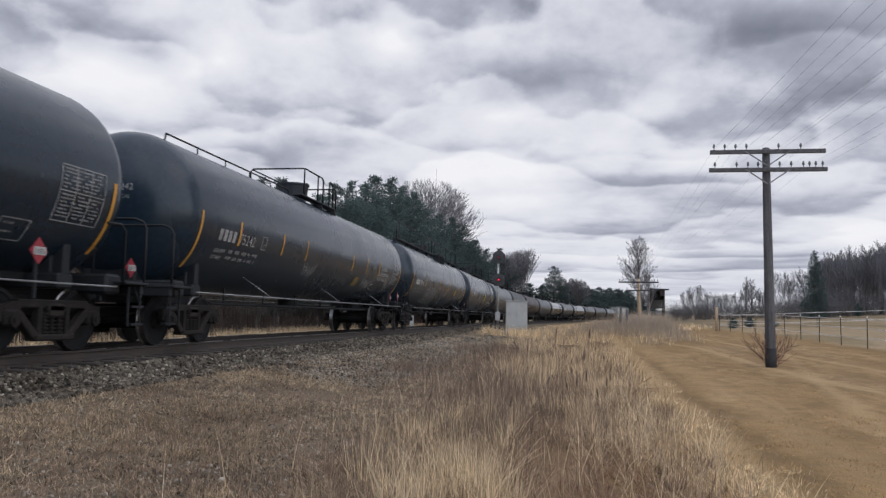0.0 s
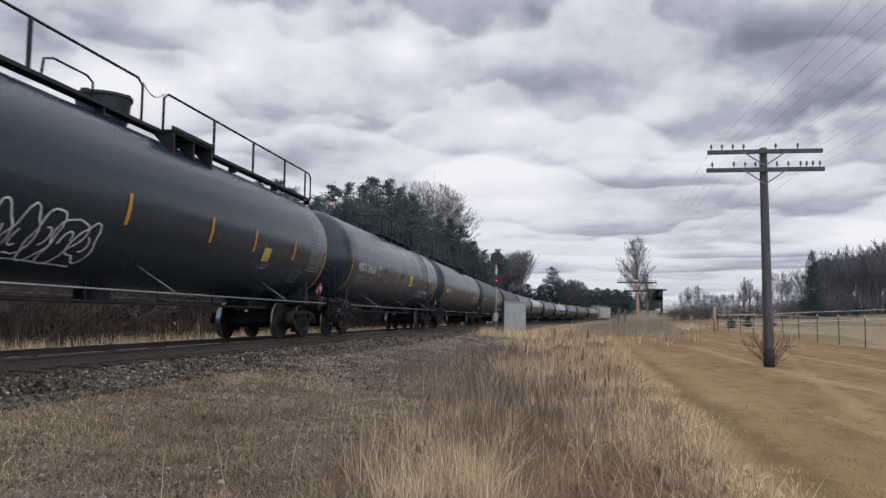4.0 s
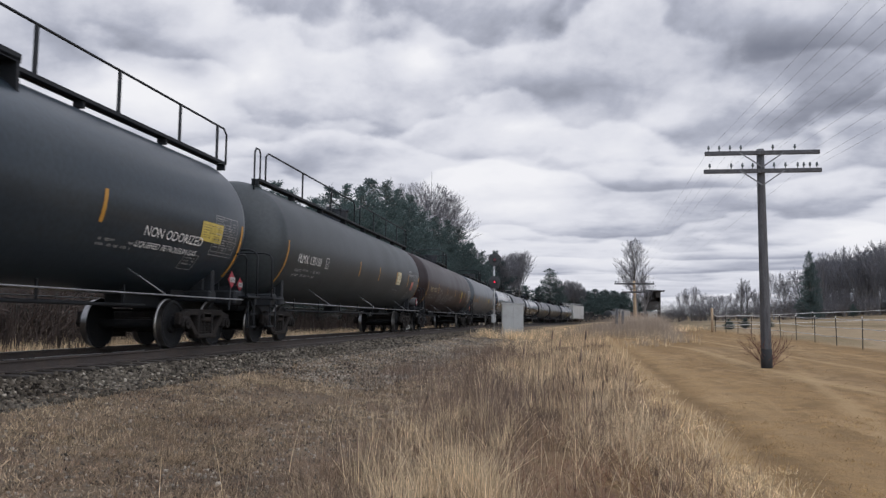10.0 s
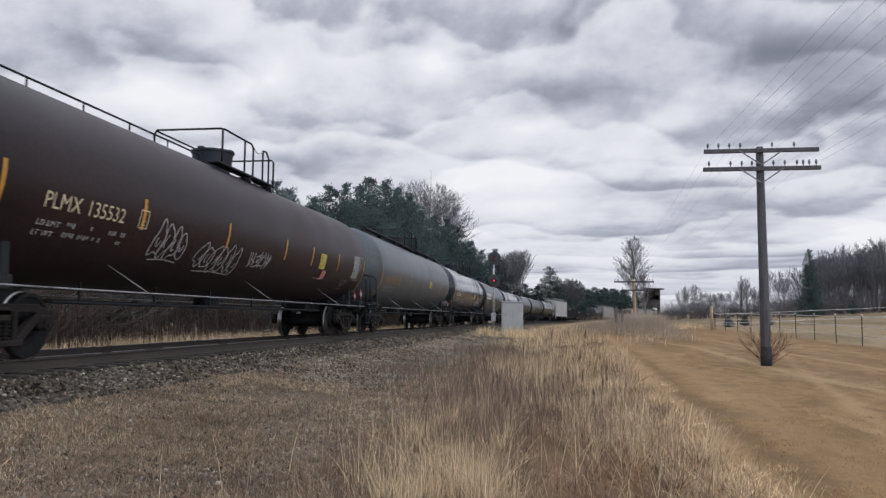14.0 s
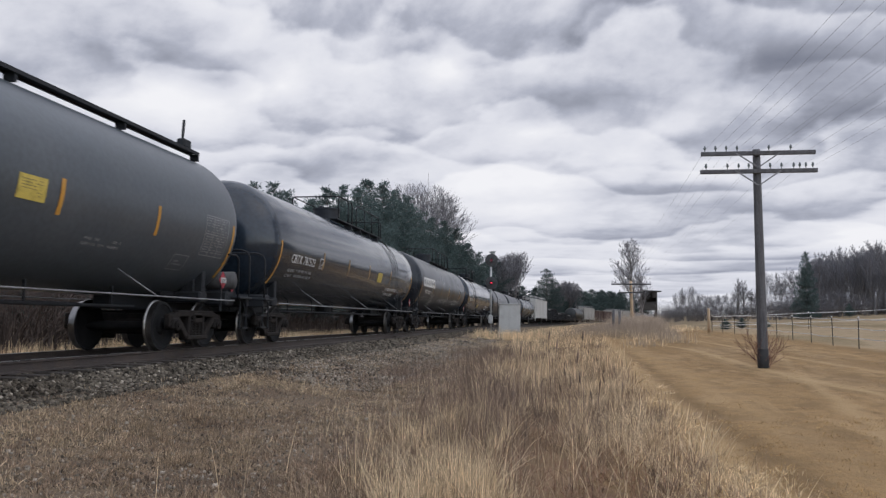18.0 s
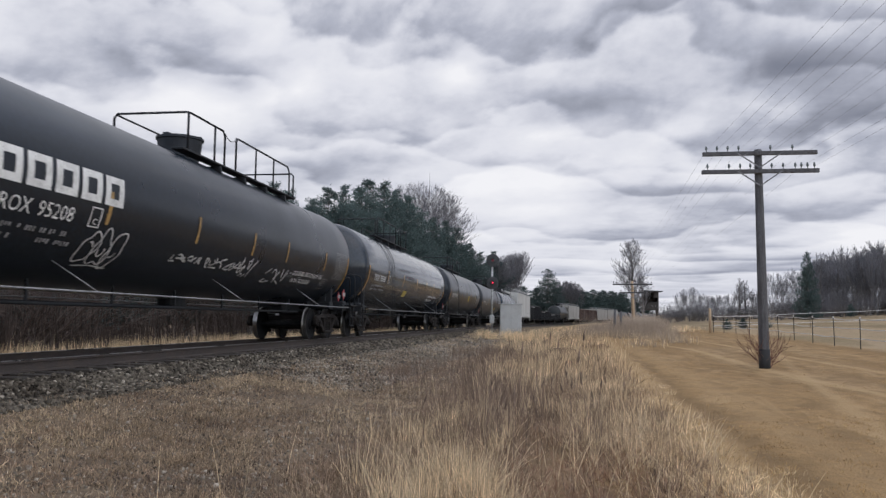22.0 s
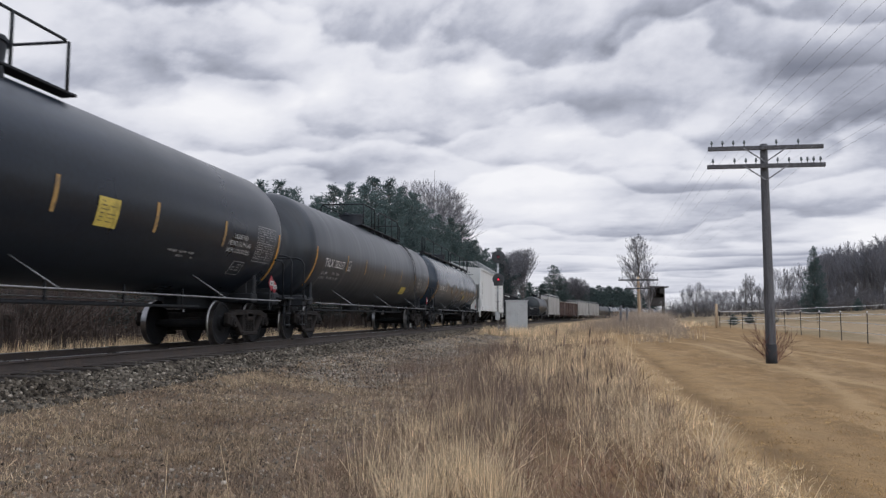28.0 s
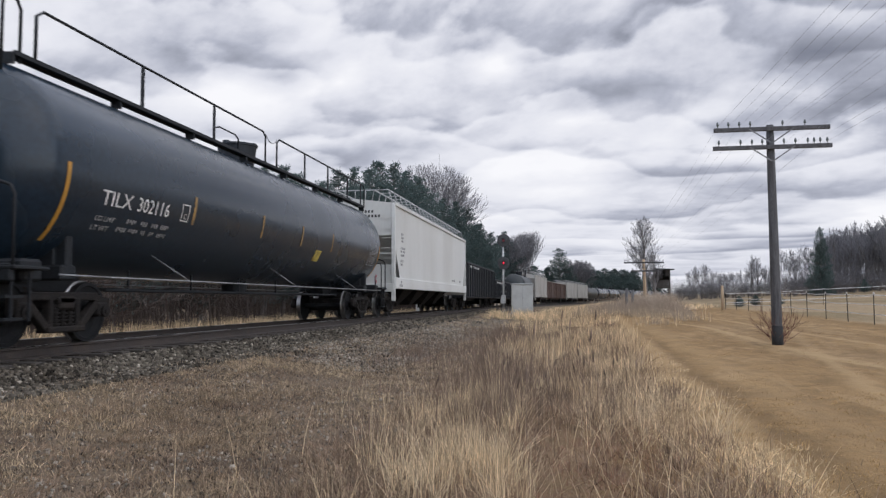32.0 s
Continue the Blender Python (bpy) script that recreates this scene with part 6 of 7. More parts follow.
# ---- trees ----
class Twigs:
    """Collects tapered limbs and flat slivers of twig as one mesh."""

    def __init__(self):
        self.v, self.f = [], []

    def limb(self, a, b, ra, rb, sides=3):
        d = (b - a).normalized()
        u = d.orthogonal().normalized()
        w = d.cross(u)
        k = len(self.v)
        for p, r in ((a, ra), (b, rb)):
            for i in range(sides):
                q = 2 * math.pi * i / sides
                self.v.append(tuple(p + (u * math.cos(q) + w * math.sin(q)) * r))
        for i in range(sides):
            j = (i + 1) % sides
            self.f.append((k + i, k + j, k + sides + j, k + sides + i))

    def sliver(self, a, b, r, turn):
        d = (b - a).normalized()
        u = Matrix.Rotation(turn, 3, d) @ d.orthogonal().normalized()
        k = len(self.v)
        self.v.extend([tuple(a - u * r), tuple(a + u * r), tuple(b)])
        self.f.append((k, k + 1, k + 2))


def bare_tree_meshes(seed, form="round", kids=(9, 7, 6, 5), thick=1.0, stems=1):
    """A leafless tree of unit height: trunk with limbs, and a crown of fine twigs. Round, upright or bushy."""
    rnd = random.Random(seed)
    wood, twig = Twigs(), Twigs()
    last = len(kids)
    first = {"round": 0.34, "upright": 0.80, "bushy": 0.22, "fan": 0.40}[form]
    low = {"round": 0.55, "upright": 0.22, "bushy": 0.05, "fan": 0.45}[form]
    lean = {"round": 0.44, "upright": 0.50, "bushy": 0.80, "fan": 0.46}[form]

    def outside(q):
        if form == "fan":
            return (q.x * q.x + q.y * q.y) / 0.30 ** 2 + ((q.z - 0.60) / 0.36) ** 2 > 1
        return form == "round" and (q.x * q.x + q.y * q.y) / 0.36 ** 2 + ((q.z - 0.56) / 0.42) ** 2 > 1

    def grow(p, d, length, r, level):
        if level > 1 and outside(p + d * length):
            length *= 0.45
            if outside(p + d * length):
                return
        if level == last:
            twig.sliver(p, p + d * length, 0.0013 * thick, rnd.uniform(0, 3))
            return
        segs = (5, 4, 3, 2, 2)[level]
        pts = [p]
        for i in range(segs):
            pts.append(pts[-1] + d * (length / segs))
            d = (d + Vector((rnd.gauss(0, 0.05), rnd.gauss(0, 0.05), rnd.gauss(0.04, 0.04)))).normalized()
        for i, (a, b) in enumerate(zip(pts, pts[1:])):
            f0, f1 = 1 - 0.75 * i / segs, 1 - 0.75 * (i + 1) / segs
            if level < 3:
                (wood if level < 2 else twig).limb(a, b, r * f0, r * f1, (6, 4, 3)[level])
            else:
                twig.sliver(a, b + (b - a) * 0.2, max(r * f0, 0.0014 * thick), rnd.uniform(0, 3))
        n = kids[level]
        for i in range(n):
            f = (low if level == 0 else 0.18) + (1 - (low if level == 0 else 0.18)) * (i + rnd.random()) / n
            q = min(f * segs, segs - 0.01)
            k = int(q)
            at = pts[k].lerp(pts[k + 1], q - k)
            ax = (pts[k + 1] - pts[k]).normalized()
            side = Matrix.Rotation(i * 2.4 + rnd.uniform(-0.6, 0.6), 3, ax) @ ax.orthogonal().normalized()
            out = lean * rnd.uniform(0.65, 1.2)
            nd = (ax * math.cos(out) + side * math.sin(out) + Vector((0, 0, 0.18))).normalized()
            if level == 0:
                ln = {"round": 0.58, "upright": 0.34 * (1.15 - 0.75 * f), "bushy": 0.5, "fan": 0.60}[form] * rnd.uniform(0.75, 1.1)
            else:
                ln = length * (0.62 - 0.22 * f) * rnd.uniform(0.75, 1.15)
            grow(at, nd, ln, r * (1 - 0.7 * f) * rnd.uniform(0.45, 0.6), level + 1)

    for s in range(stems):
        tip = 0.04 if stems == 1 else 0.22
        d0 = Vector((rnd.gauss(0, tip), rnd.gauss(0, tip), 1)).normalized()
        foot = Vector((rnd.gauss(0, 0.05), rnd.gauss(0, 0.05), 0)) if stems > 1 else Vector((0, 0, 0))
        grow(foot, d0, first, 0.016 / math.sqrt(stems) * thick, 0)
    top = max(q[2] for q in twig.v)
    out = []
    for t, m, nm in ((wood, M_BARK, "trunk"), (twig, M_TWIG, "crown")):
        me = bpy.data.meshes.new(nm)
        me.from_pydata([(x / top, y / top, z / top) for x, y, z in t.v], [], t.f)
        me.materials.append(m)
        out.append(me)
    return out


def conifer_meshes(seed, shape="pine", fine=1.0):
    """An evergreen of unit height: trunk, whorls of limbs, and flat pads of needles along them."""
    rnd = random.Random(seed)
    wood = Twigs()
    pts = [Vector((rnd.gauss(0, 0.006), rnd.gauss(0, 0.006), i / 8)) for i in range(9)]
    pts[0].z = -0.02
    for i, (a, b) in enumerate(zip(pts, pts[1:])):
        wood.limb(a, b, 0.018 * (1 - i / 8.3), 0.018 * (1 - (i + 1) / 8.3), 6)
    v, f = [], []
    size = 1.0 / fine ** 0.5

    def pad(c, d, rx, rz, n):
        """A flat spray of needles, its shoots pointing out and up."""
        for _ in range(n):
            a, q = rnd.uniform(0, 6.28), rnd.random() ** 0.5
            o = c + Vector((math.cos(a) * q * rx, math.sin(a) * q * rx, rnd.gauss(0, 0.5) * rz))
            g = (d * 0.5 + Vector((math.cos(a) * q, math.sin(a) * q, 0)) * 0.8 + Vector((rnd.gauss(0, 0.45), rnd.gauss(0, 0.45), 0.35 + rnd.gauss(0, 0.45)))).normalized()
            s = Matrix.Rotation(rnd.uniform(0, 6.28), 3, g) @ g.orthogonal().normalized()
            ln, w = rnd.uniform(0.011, 0.022) * size, rnd.uniform(0.0028, 0.0052) * size
            k = len(v)
            v.extend([tuple(o - s * w), tuple(o - g * ln * 0.3), tuple(o + s * w), tuple(o + g * ln)])
            f.append((k, k + 1, k + 2, k + 3))

    h = 0.14 if shape == "pine" else 0.04
    turn = 0.0
    while h < 0.985:
        for j in range(5):
            turn += 2.4 + rnd.uniform(-0.3, 0.3)
            if shape == "pine":
                x = (h - 0.40) / 0.62
                reach = 0.235 * (max(1 - x * x, 0.01) ** 0.6 if x < 0 else max(1 - x, 0.02) ** 1.0) * rnd.choice((0.6, 0.85, 1.0, 1.0, 1.2))
                rise = 0.05 + 0.60 * h + rnd.uniform(-0.15, 0.15)
            else:
                reach = 0.27 * (1 - h) ** 0.9 * rnd.uniform(0.75, 1.1) + 0.010
                rise = rnd.uniform(-0.30, 0.0) + 0.3 * h
            if rnd.random() < 0.10:
                continue
            d = Vector((math.cos(turn), math.sin(turn), rise)).normalized()
            base = Vector((0, 0, h + rnd.uniform(-0.012, 0.012)))
            wood.limb(base, base + d * reach * 0.95, 0.0040, 0.0010, 3)
            m = max(1, int(reach / 0.040))
            for i in range(m):
                q = (i + 0.9) / m
                r = (0.040 if shape == "pine" else 0.042) * rnd.uniform(0.7, 1.15) * (0.45 + 0.55 * min(1, reach / 0.1))
                c = base + d * reach * q + Vector((rnd.gauss(0, 0.010), rnd.gauss(0, 0.010), 0.3 * reach * q * q))
                pad(c, d, r, r * 0.75, int(46 * fine * (r / 0.04) ** 1.5) + 3)
        h += rnd.uniform(0.030, 0.044)
    pad(Vector((0, 0, 0.965)), Vector((0, 0, 1)), 0.014, 0.03, int(30 * fine) + 3)
    out = []
    for vv, ff, m, nm in ((wood.v, wood.f, M_BARK, "trunk"), (v, f, M_PINE, "crown")):
        me = bpy.data.meshes.new(nm)
        me.from_pydata(vv, [], ff)
        me.materials.append(m)
        out.append(me)
    return out


def plant(meshes, bearing, dist, top, name, label, group, width=1.0, rnd=random.Random(2)):
    """Stands a tree at a bearing (degrees clockwise from the track) and distance, with its tip at height top."""
    x, y = math.sin(radians(bearing)) * dist, math.cos(radians(bearing)) * dist
    g = float(ground_z(x, y)) - 0.05
    h = GZ * top - g
    root = new(name)
    root.matrix_basis = Matrix.LocRotScale((*world_xy(x, y), g), Euler((0, 0, rnd.uniform(0, 6.28))), (h * width, h * width, h))
    for me in meshes:
        ob = new(me.name.split(".")[0], me)
        ob.parent = root
    return tagged(root, label, "tree", group)


PINES = [conifer_meshes(s, "pine", 1.7) for s in (11, 12, 13, 14)]
FARPINES = [conifer_meshes(s, "pine", 0.20) for s in (15, 16)]
SPRUCES = [conifer_meshes(21, "spruce", 3.2), conifer_meshes(22, "spruce", 1.6)]
BIGTREES = [bare_tree_meshes(s, "round", (12, 9, 7, 6), 1.5) for s in (31, 32)]
FAN = bare_tree_meshes(36, "fan", (16, 11, 8, 6), 0.7)
TALL = [bare_tree_meshes(41, "upright", (24, 7, 6, 5), 0.75)]
OAKS = [bare_tree_meshes(s, "round", (8, 7, 6, 4), 1.5) for s in (33, 34)]
ELMS = [bare_tree_meshes(s, "upright", (15, 6, 5, 4), 1.6) for s in (42, 43, 44)]
SCRUB = [bare_tree_meshes(s, "bushy", (6, 5, 4), 1.5, 7) for s in (51, 52)]

BRUSHES = [bare_tree_meshes(s, "bushy", (6, 5, 4), 1.5, 7) for s in (53, 54)]
PALEBRUSHES = [bare_tree_meshes(s, "bushy", (6, 5, 4), 1.2, 8) for s in (55, 56)]
for pairs, m in ((BRUSHES, M_BRUSHWOOD), (PALEBRUSHES, M_PALEBRUSH)):
    for pair in pairs:
        for me in pair:
            me.materials.clear()
            me.materials.append(m)

rnd = random.Random(77)
for i, (b, d, h) in enumerate([(-28.0, 43, 11.1), (-26.3, 46, 11.8), (-25.1, 49, 11.9), (-22.9, 52, 12.0), (-21.5, 56, 13.1), (-20.1, 58, 13.7), (-18.7, 62, 14.4),
                               (-17.9, 66, 16.2), (-16.5, 72, 17.3), (-15.4, 76, 17.1), (-14.2, 82, 17.6), (-13.3, 88, 16.7), (-12.0, 98, 17.9), (-10.7, 104, 18.3), (-9.7, 112, 18.3),
                               (-8.5, 122, 16.8), (-7.5, 135, 16.6), (-6.3, 150, 18.3)]):
    plant(PINES[i % 4], b, d, 1.5 + (h - 1.5) * (0.94 if i < 4 else 1.01 if i < 11 else 0.98), "pine_tree", "dark green pine at the wood's edge beyond the track", "pines beyond the track", rnd.uniform(1.0, 1.25))
    # a second, lower rank fills the wood behind
    plant(FARPINES[i % 2], b - 1.2, d + 9, h * 0.72, "pine_tree", "dark green pine inside the wood beyond the track", "pines beyond the track", rnd.uniform(1.1, 1.5))
    if i > 2:
        plant(FARPINES[(i + 1) % 2], b + 0.5, d + 3, h * 0.62, "pine_tree", "young dark green pine at the wood's edge", "pines beyond the track", rnd.uniform(1.2, 1.5))
for i in range(30):
    b = -31 - i * 2.2
    plant(FARPINES[i % 2], b, 22 / math.sin(radians(min(-b, 89))) + rnd.uniform(0, 6), 6.2 + rnd.uniform(0, 1.6), "pine_tree", "dark green pine inside the wood beyond the track", "pines beyond the track", 1.4)
# unseen pines added behind the viewer to darken reflections in the tank ends
for i in range(16):
    x, y = -19.5 - rnd.uniform(0, 6), -6 - 3.6 * i
    plant(FARPINES[i % 2], math.degrees(math.atan2(x, y)), math.hypot(x, y), rnd.uniform(11, 15), "pine_tree", "unseen dark green pine added to darken the tanks' reflections", "pines beyond the track", 1.4)
# the wood on the outside of the curve, behind the train
for i, (b, d, h) in enumerate([(1.7, 190, 10.6), (2.7, 200, 11.4), (3.6, 195, 10.8), (4.5, 205, 10.8), (5.3, 190, 9.9), (0.7, 185, 11.0), (0.0, 180, 11.2), (4.2, 180, 10.0), (2.1, 170, 9.3), (3.2, 186, 10.0), (1.2, 196, 10.6), (5.0, 198, 10.4), (6.2, 200, 9.6), (7.2, 200, 8.6), (-2.4, 175, 10.5), (-3.6, 172, 11.0)]):
    far = 225 + 17 * max(b, 0) if b > -1 else d + 15
    plant(FARPINES[i % 2], b, far, 1.5 + (h - 1.5) * far / d, "pine_tree", "distant dark pine in the wood along the curve", "distant pines", rnd.uniform(1.3, 1.8))
plant(SPRUCES[0], -1.3, 192, 1.5 + 12.4 * 192 / 150, "spruce_tree", "tall dark pointed spruce standing over the wood", "spruces", 1.6)
plant(SPRUCES[1], 19.5, 95, 10.9, "spruce_tree", "dark spruce at the edge of the hill wood", "spruces", 0.8)
plant(FARPINES[0], 22.3, 92, float(ground_z(35, 85)) / GZ + 1.7, "spruce_tree", "small young spruce in the pasture", "spruces", 1.5)
for i, (b, d, h) in enumerate([(-13.3, 112, 26.6), (-9.2, 132, 17.5), (-5.1, 150, 17.6), (-3.9, 160, 19.7), (-0.3, 215, 15.9), (0.6, 222, 15.9)]):
    plant(BIGTREES[i % 2] if i else FAN, b, d, h, "bare_tree", "large leafless tree among the pines", "bare trees", 1.0 if i else 1.45)
plant(TALL[0], 6.3, 92, 13.6, "bare_tree", "tall leafless tree with fine upright twigs by the cabin", "bare trees", 1.25)
plant(ELMS[1], 7.0, 97, 9.4, "bare_tree", "leafless tree by the cabin", "bare trees", 1.0)
for i, (b, d, h) in enumerate([(10.7, 120, 8.1), (10.0, 125, 7.1), (11.5, 118, 6.8), (12.2, 130, 7.0), (13.3, 122, 6.5), (14.5, 118, 9.2), (15.0, 125, 9.4), (15.6, 120, 7.3), (16.9, 105, 9.6), (17.6, 112, 8.6), (18.2, 118, 7.6), (18.8, 120, 11.0), (12.8, 128, 6.9), (14.0, 126, 7.0), (16.2, 124, 7.2)]):
    plant((ELMS if i in (5, 6) else OAKS)[i % 2], b, d, h, "bare_tree", "leafless tree along the far field edge", "bare trees", 1.0)
for i in range(110):
    b = 19.8 + 10.5 * rnd.random()
    d = rnd.uniform(100, 140)
    top = (11.7 + (b - 20) * 0.46) * d / 112 * rnd.uniform(0.86, 1.05)
    plant(ELMS[i % 3] if i % 3 else OAKS[i % 2], b, d, top, "bare_tree", "leafless tree in the dark hill wood", "hill wood trees", rnd.uniform(0.8, 1.1))
for i in range(46):
    b = 17.4 + 12.2 * i / 45
    plant(SCRUB[i % 2], b, rnd.uniform(97, 118), rnd.uniform(5.0, 9.0), "bare_tree", "low leafless scrub at the hill wood's foot", "hill wood trees", 1.3)
for i in range(34):
    b = 4.2 + 4.2 * i / 33
    d = rnd.uniform(46, 70)
    plant(PALEBRUSHES[i % 2], b, d, float(ground_z(d * math.sin(radians(b)) / GX, d / GY)) / GZ + rnd.uniform(1.1, 1.9) * (1.0 if 4.8 < b < 8.0 else 0.65), "bare_tree", "low pale leafless scrub round the cabin", "bare trees", 1.5)
for i in range(30):
    plant(SCRUB[i % 2], 8.6 + 10.0 * i / 29 + rnd.uniform(-0.2, 0.2), rnd.uniform(112, 135), rnd.uniform(4.2, 6.0), "bare_tree", "low leafless scrub along the far field edge", "bare trees", 1.4)
for i in range(44):
    y = -6 + 2.4 * i
    x = -19.5 - rnd.uniform(0, 3.5) + (0 if y < 43 else (y - 43) ** 2 / 1250)
    plant(BRUSHES[i % 2], math.degrees(math.atan2(x, y)), math.hypot(x, y), rnd.uniform(3.0, 5.2), "bare_tree", "leafless brush at the foot of the wood beyond the track", "brush beyond the track", 1.5)


def pole_shrub():
    me = bare_tree_meshes(61, "bushy", (5, 5), 2.6, 9)
    for q in me:
        q.materials.clear()
        q.materials.append(M_REDTWIG)
    root = plant(me, 16.3, 19.4, 1.6, "shrub", "bare reddish shrub round the pole's foot", "shrubs", 0.95)
    return tagged(root, category="shrub")


M_REDTWIG = mat("reddish_twigs", (0.16, 0.075, 0.055), 0.85, var=0.3)
pole_shrub()
for i, (x, y) in enumerate(((12.8, 53.0), (14.4, 54.5), (15.8, 53.5))):
    ob = plant(FARPINES[i % 2], math.degrees(math.atan2(x, y)), math.hypot(x, y), float(ground_z(x, y)) / GZ + 0.9, "shrub", "low dark evergreen shrub behind the fence", "shrubs", 2.0)
    tagged(ob, category="shrub")


# ---- grasses and stones ----
def blades(name, xy, height, width, material, label, lean=0.35, seed=1, rows=3, droop=0.5, out=None, category="grass"):
    """Many separate curved grass blades as one mesh; out gives the way each one leans."""
    g = np.random.default_rng(seed)
    n = len(xy)
    base = np.column_stack([*world_xy(xy[:, 0], xy[:, 1]), ground_z(xy[:, 0], xy[:, 1]) - 0.01])
    height, width = GZ * height, GZ * width
    a = g.uniform(0, 2 * np.pi, n) if out is None else out + g.normal(0, 0.5, n)
    tilt = np.abs(g.normal(0, lean, n))
    d = np.column_stack([np.cos(a) * tilt, np.sin(a) * tilt])
    fa = g.uniform(0, 2 * np.pi, n)
    side = np.column_stack([np.cos(fa), np.sin(fa), np.zeros(n)]) * (width / 2)[:, None]
    vs = []
    for k in range(rows + 1):
        f = k / rows
        off = np.column_stack([d * height[:, None] * (f + droop * f * f), height * f * np.maximum(1 - 0.35 * tilt * f, 0.08)])
        w = 1 - 0.75 * f
        if k < rows:
            vs += [base + off - side * w, base + off + side * w]
        else:
            vs += [base + off]
    v = np.stack(vs, 1).reshape(-1, 3)
    m = 2 * rows + 1
    i0 = np.arange(n) * m
    quads = np.concatenate([np.stack([i0 + 2 * k, i0 + 2 * k + 1, i0 + 2 * k + 3, i0 + 2 * k + 2], -1) for k in range(rows - 1)]) if rows > 1 else np.zeros((0, 4), int)
    tris = np.stack([i0 + 2 * rows - 2, i0 + 2 * rows - 1, i0 + 2 * rows], -1)
    me = bpy.data.meshes.new(name)
    me.vertices.add(len(v))
    me.vertices.foreach_set("co", v.astype(np.float32).ravel())
    loops = np.concatenate([quads.ravel(), tris.ravel()])
    me.loops.add(len(loops))
    me.loops.foreach_set("vertex_index", loops.astype(np.int32))
    starts = np.concatenate([np.arange(len(quads)) * 4, len(quads) * 4 + np.arange(len(tris)) * 3])
    me.polygons.add(len(starts))
    me.polygons.foreach_set("loop_start", starts.astype(np.int32))
    me.update(calc_edges=True)
    me.materials.append(material)
    return tagged(new(name, me), label, category, kind="stuff")


def scatter(count, x0, x1, y0, y1, seed, clump=0.0, near=0.0):
    """Points over a strip; clump draws them together, near packs them towards the start."""
    g = np.random.default_rng(seed)
    y = y0 + (y1 - y0) * g.uniform(0, 1, count) ** (1 + near)
    x = x0 + (x1 - x0) * g.uniform(0, 1, count)
    if clump:
        k = max(count // 45, 1)
        cx, cy = x[:k], y[:k]
        pick = g.integers(0, k, count)
        x = cx[pick] + g.normal(0, clump, count)
        y = cy[pick] + g.normal(0, clump, count)
    return np.column_stack([x, y])


def strip_noise(p, s=0.5, seed=0.0):
    return np.array([noise.noise(Vector((x * s + seed, y * s, seed))) for x, y in p]) * 0.5 + 0.5


rg = np.random.default_rng(8)


def bump_at(p, x, y, rx, ry):
    return np.exp(-((p[:, 0] - x) / rx) ** 2 - ((p[:, 1] - y) / ry) ** 2)


def tufts(name, c, count, tall, wide, material, label, lean, seed, spread=0.05, rows=3, droop=0.5):
    """Tufts of grass: blades fanning out from each centre; tall gives each tuft's height."""
    g = np.random.default_rng(seed)
    pick = np.repeat(np.arange(len(c)), count)
    n = len(pick)
    a = g.uniform(0, 2 * np.pi, n)
    r = np.abs(g.normal(0, 1, n)) * (spread * g.uniform(0.6, 1.4, len(c)))[pick]
    p = c[pick] + np.column_stack([np.cos(a) * r, np.sin(a) * r])
    h = tall[pick] * g.uniform(0.45, 1.15, n)
    return blades(name, p, h, g.uniform(wide[0], wide[1], n), material, label, lean, seed, rows, droop, a)


BARE = (0.0, 5.2, 0.72, 2.6)      # trampled russet hollow
DARK = (-0.98, 9.6, 0.62, 2.3)     # stand of brown weeds


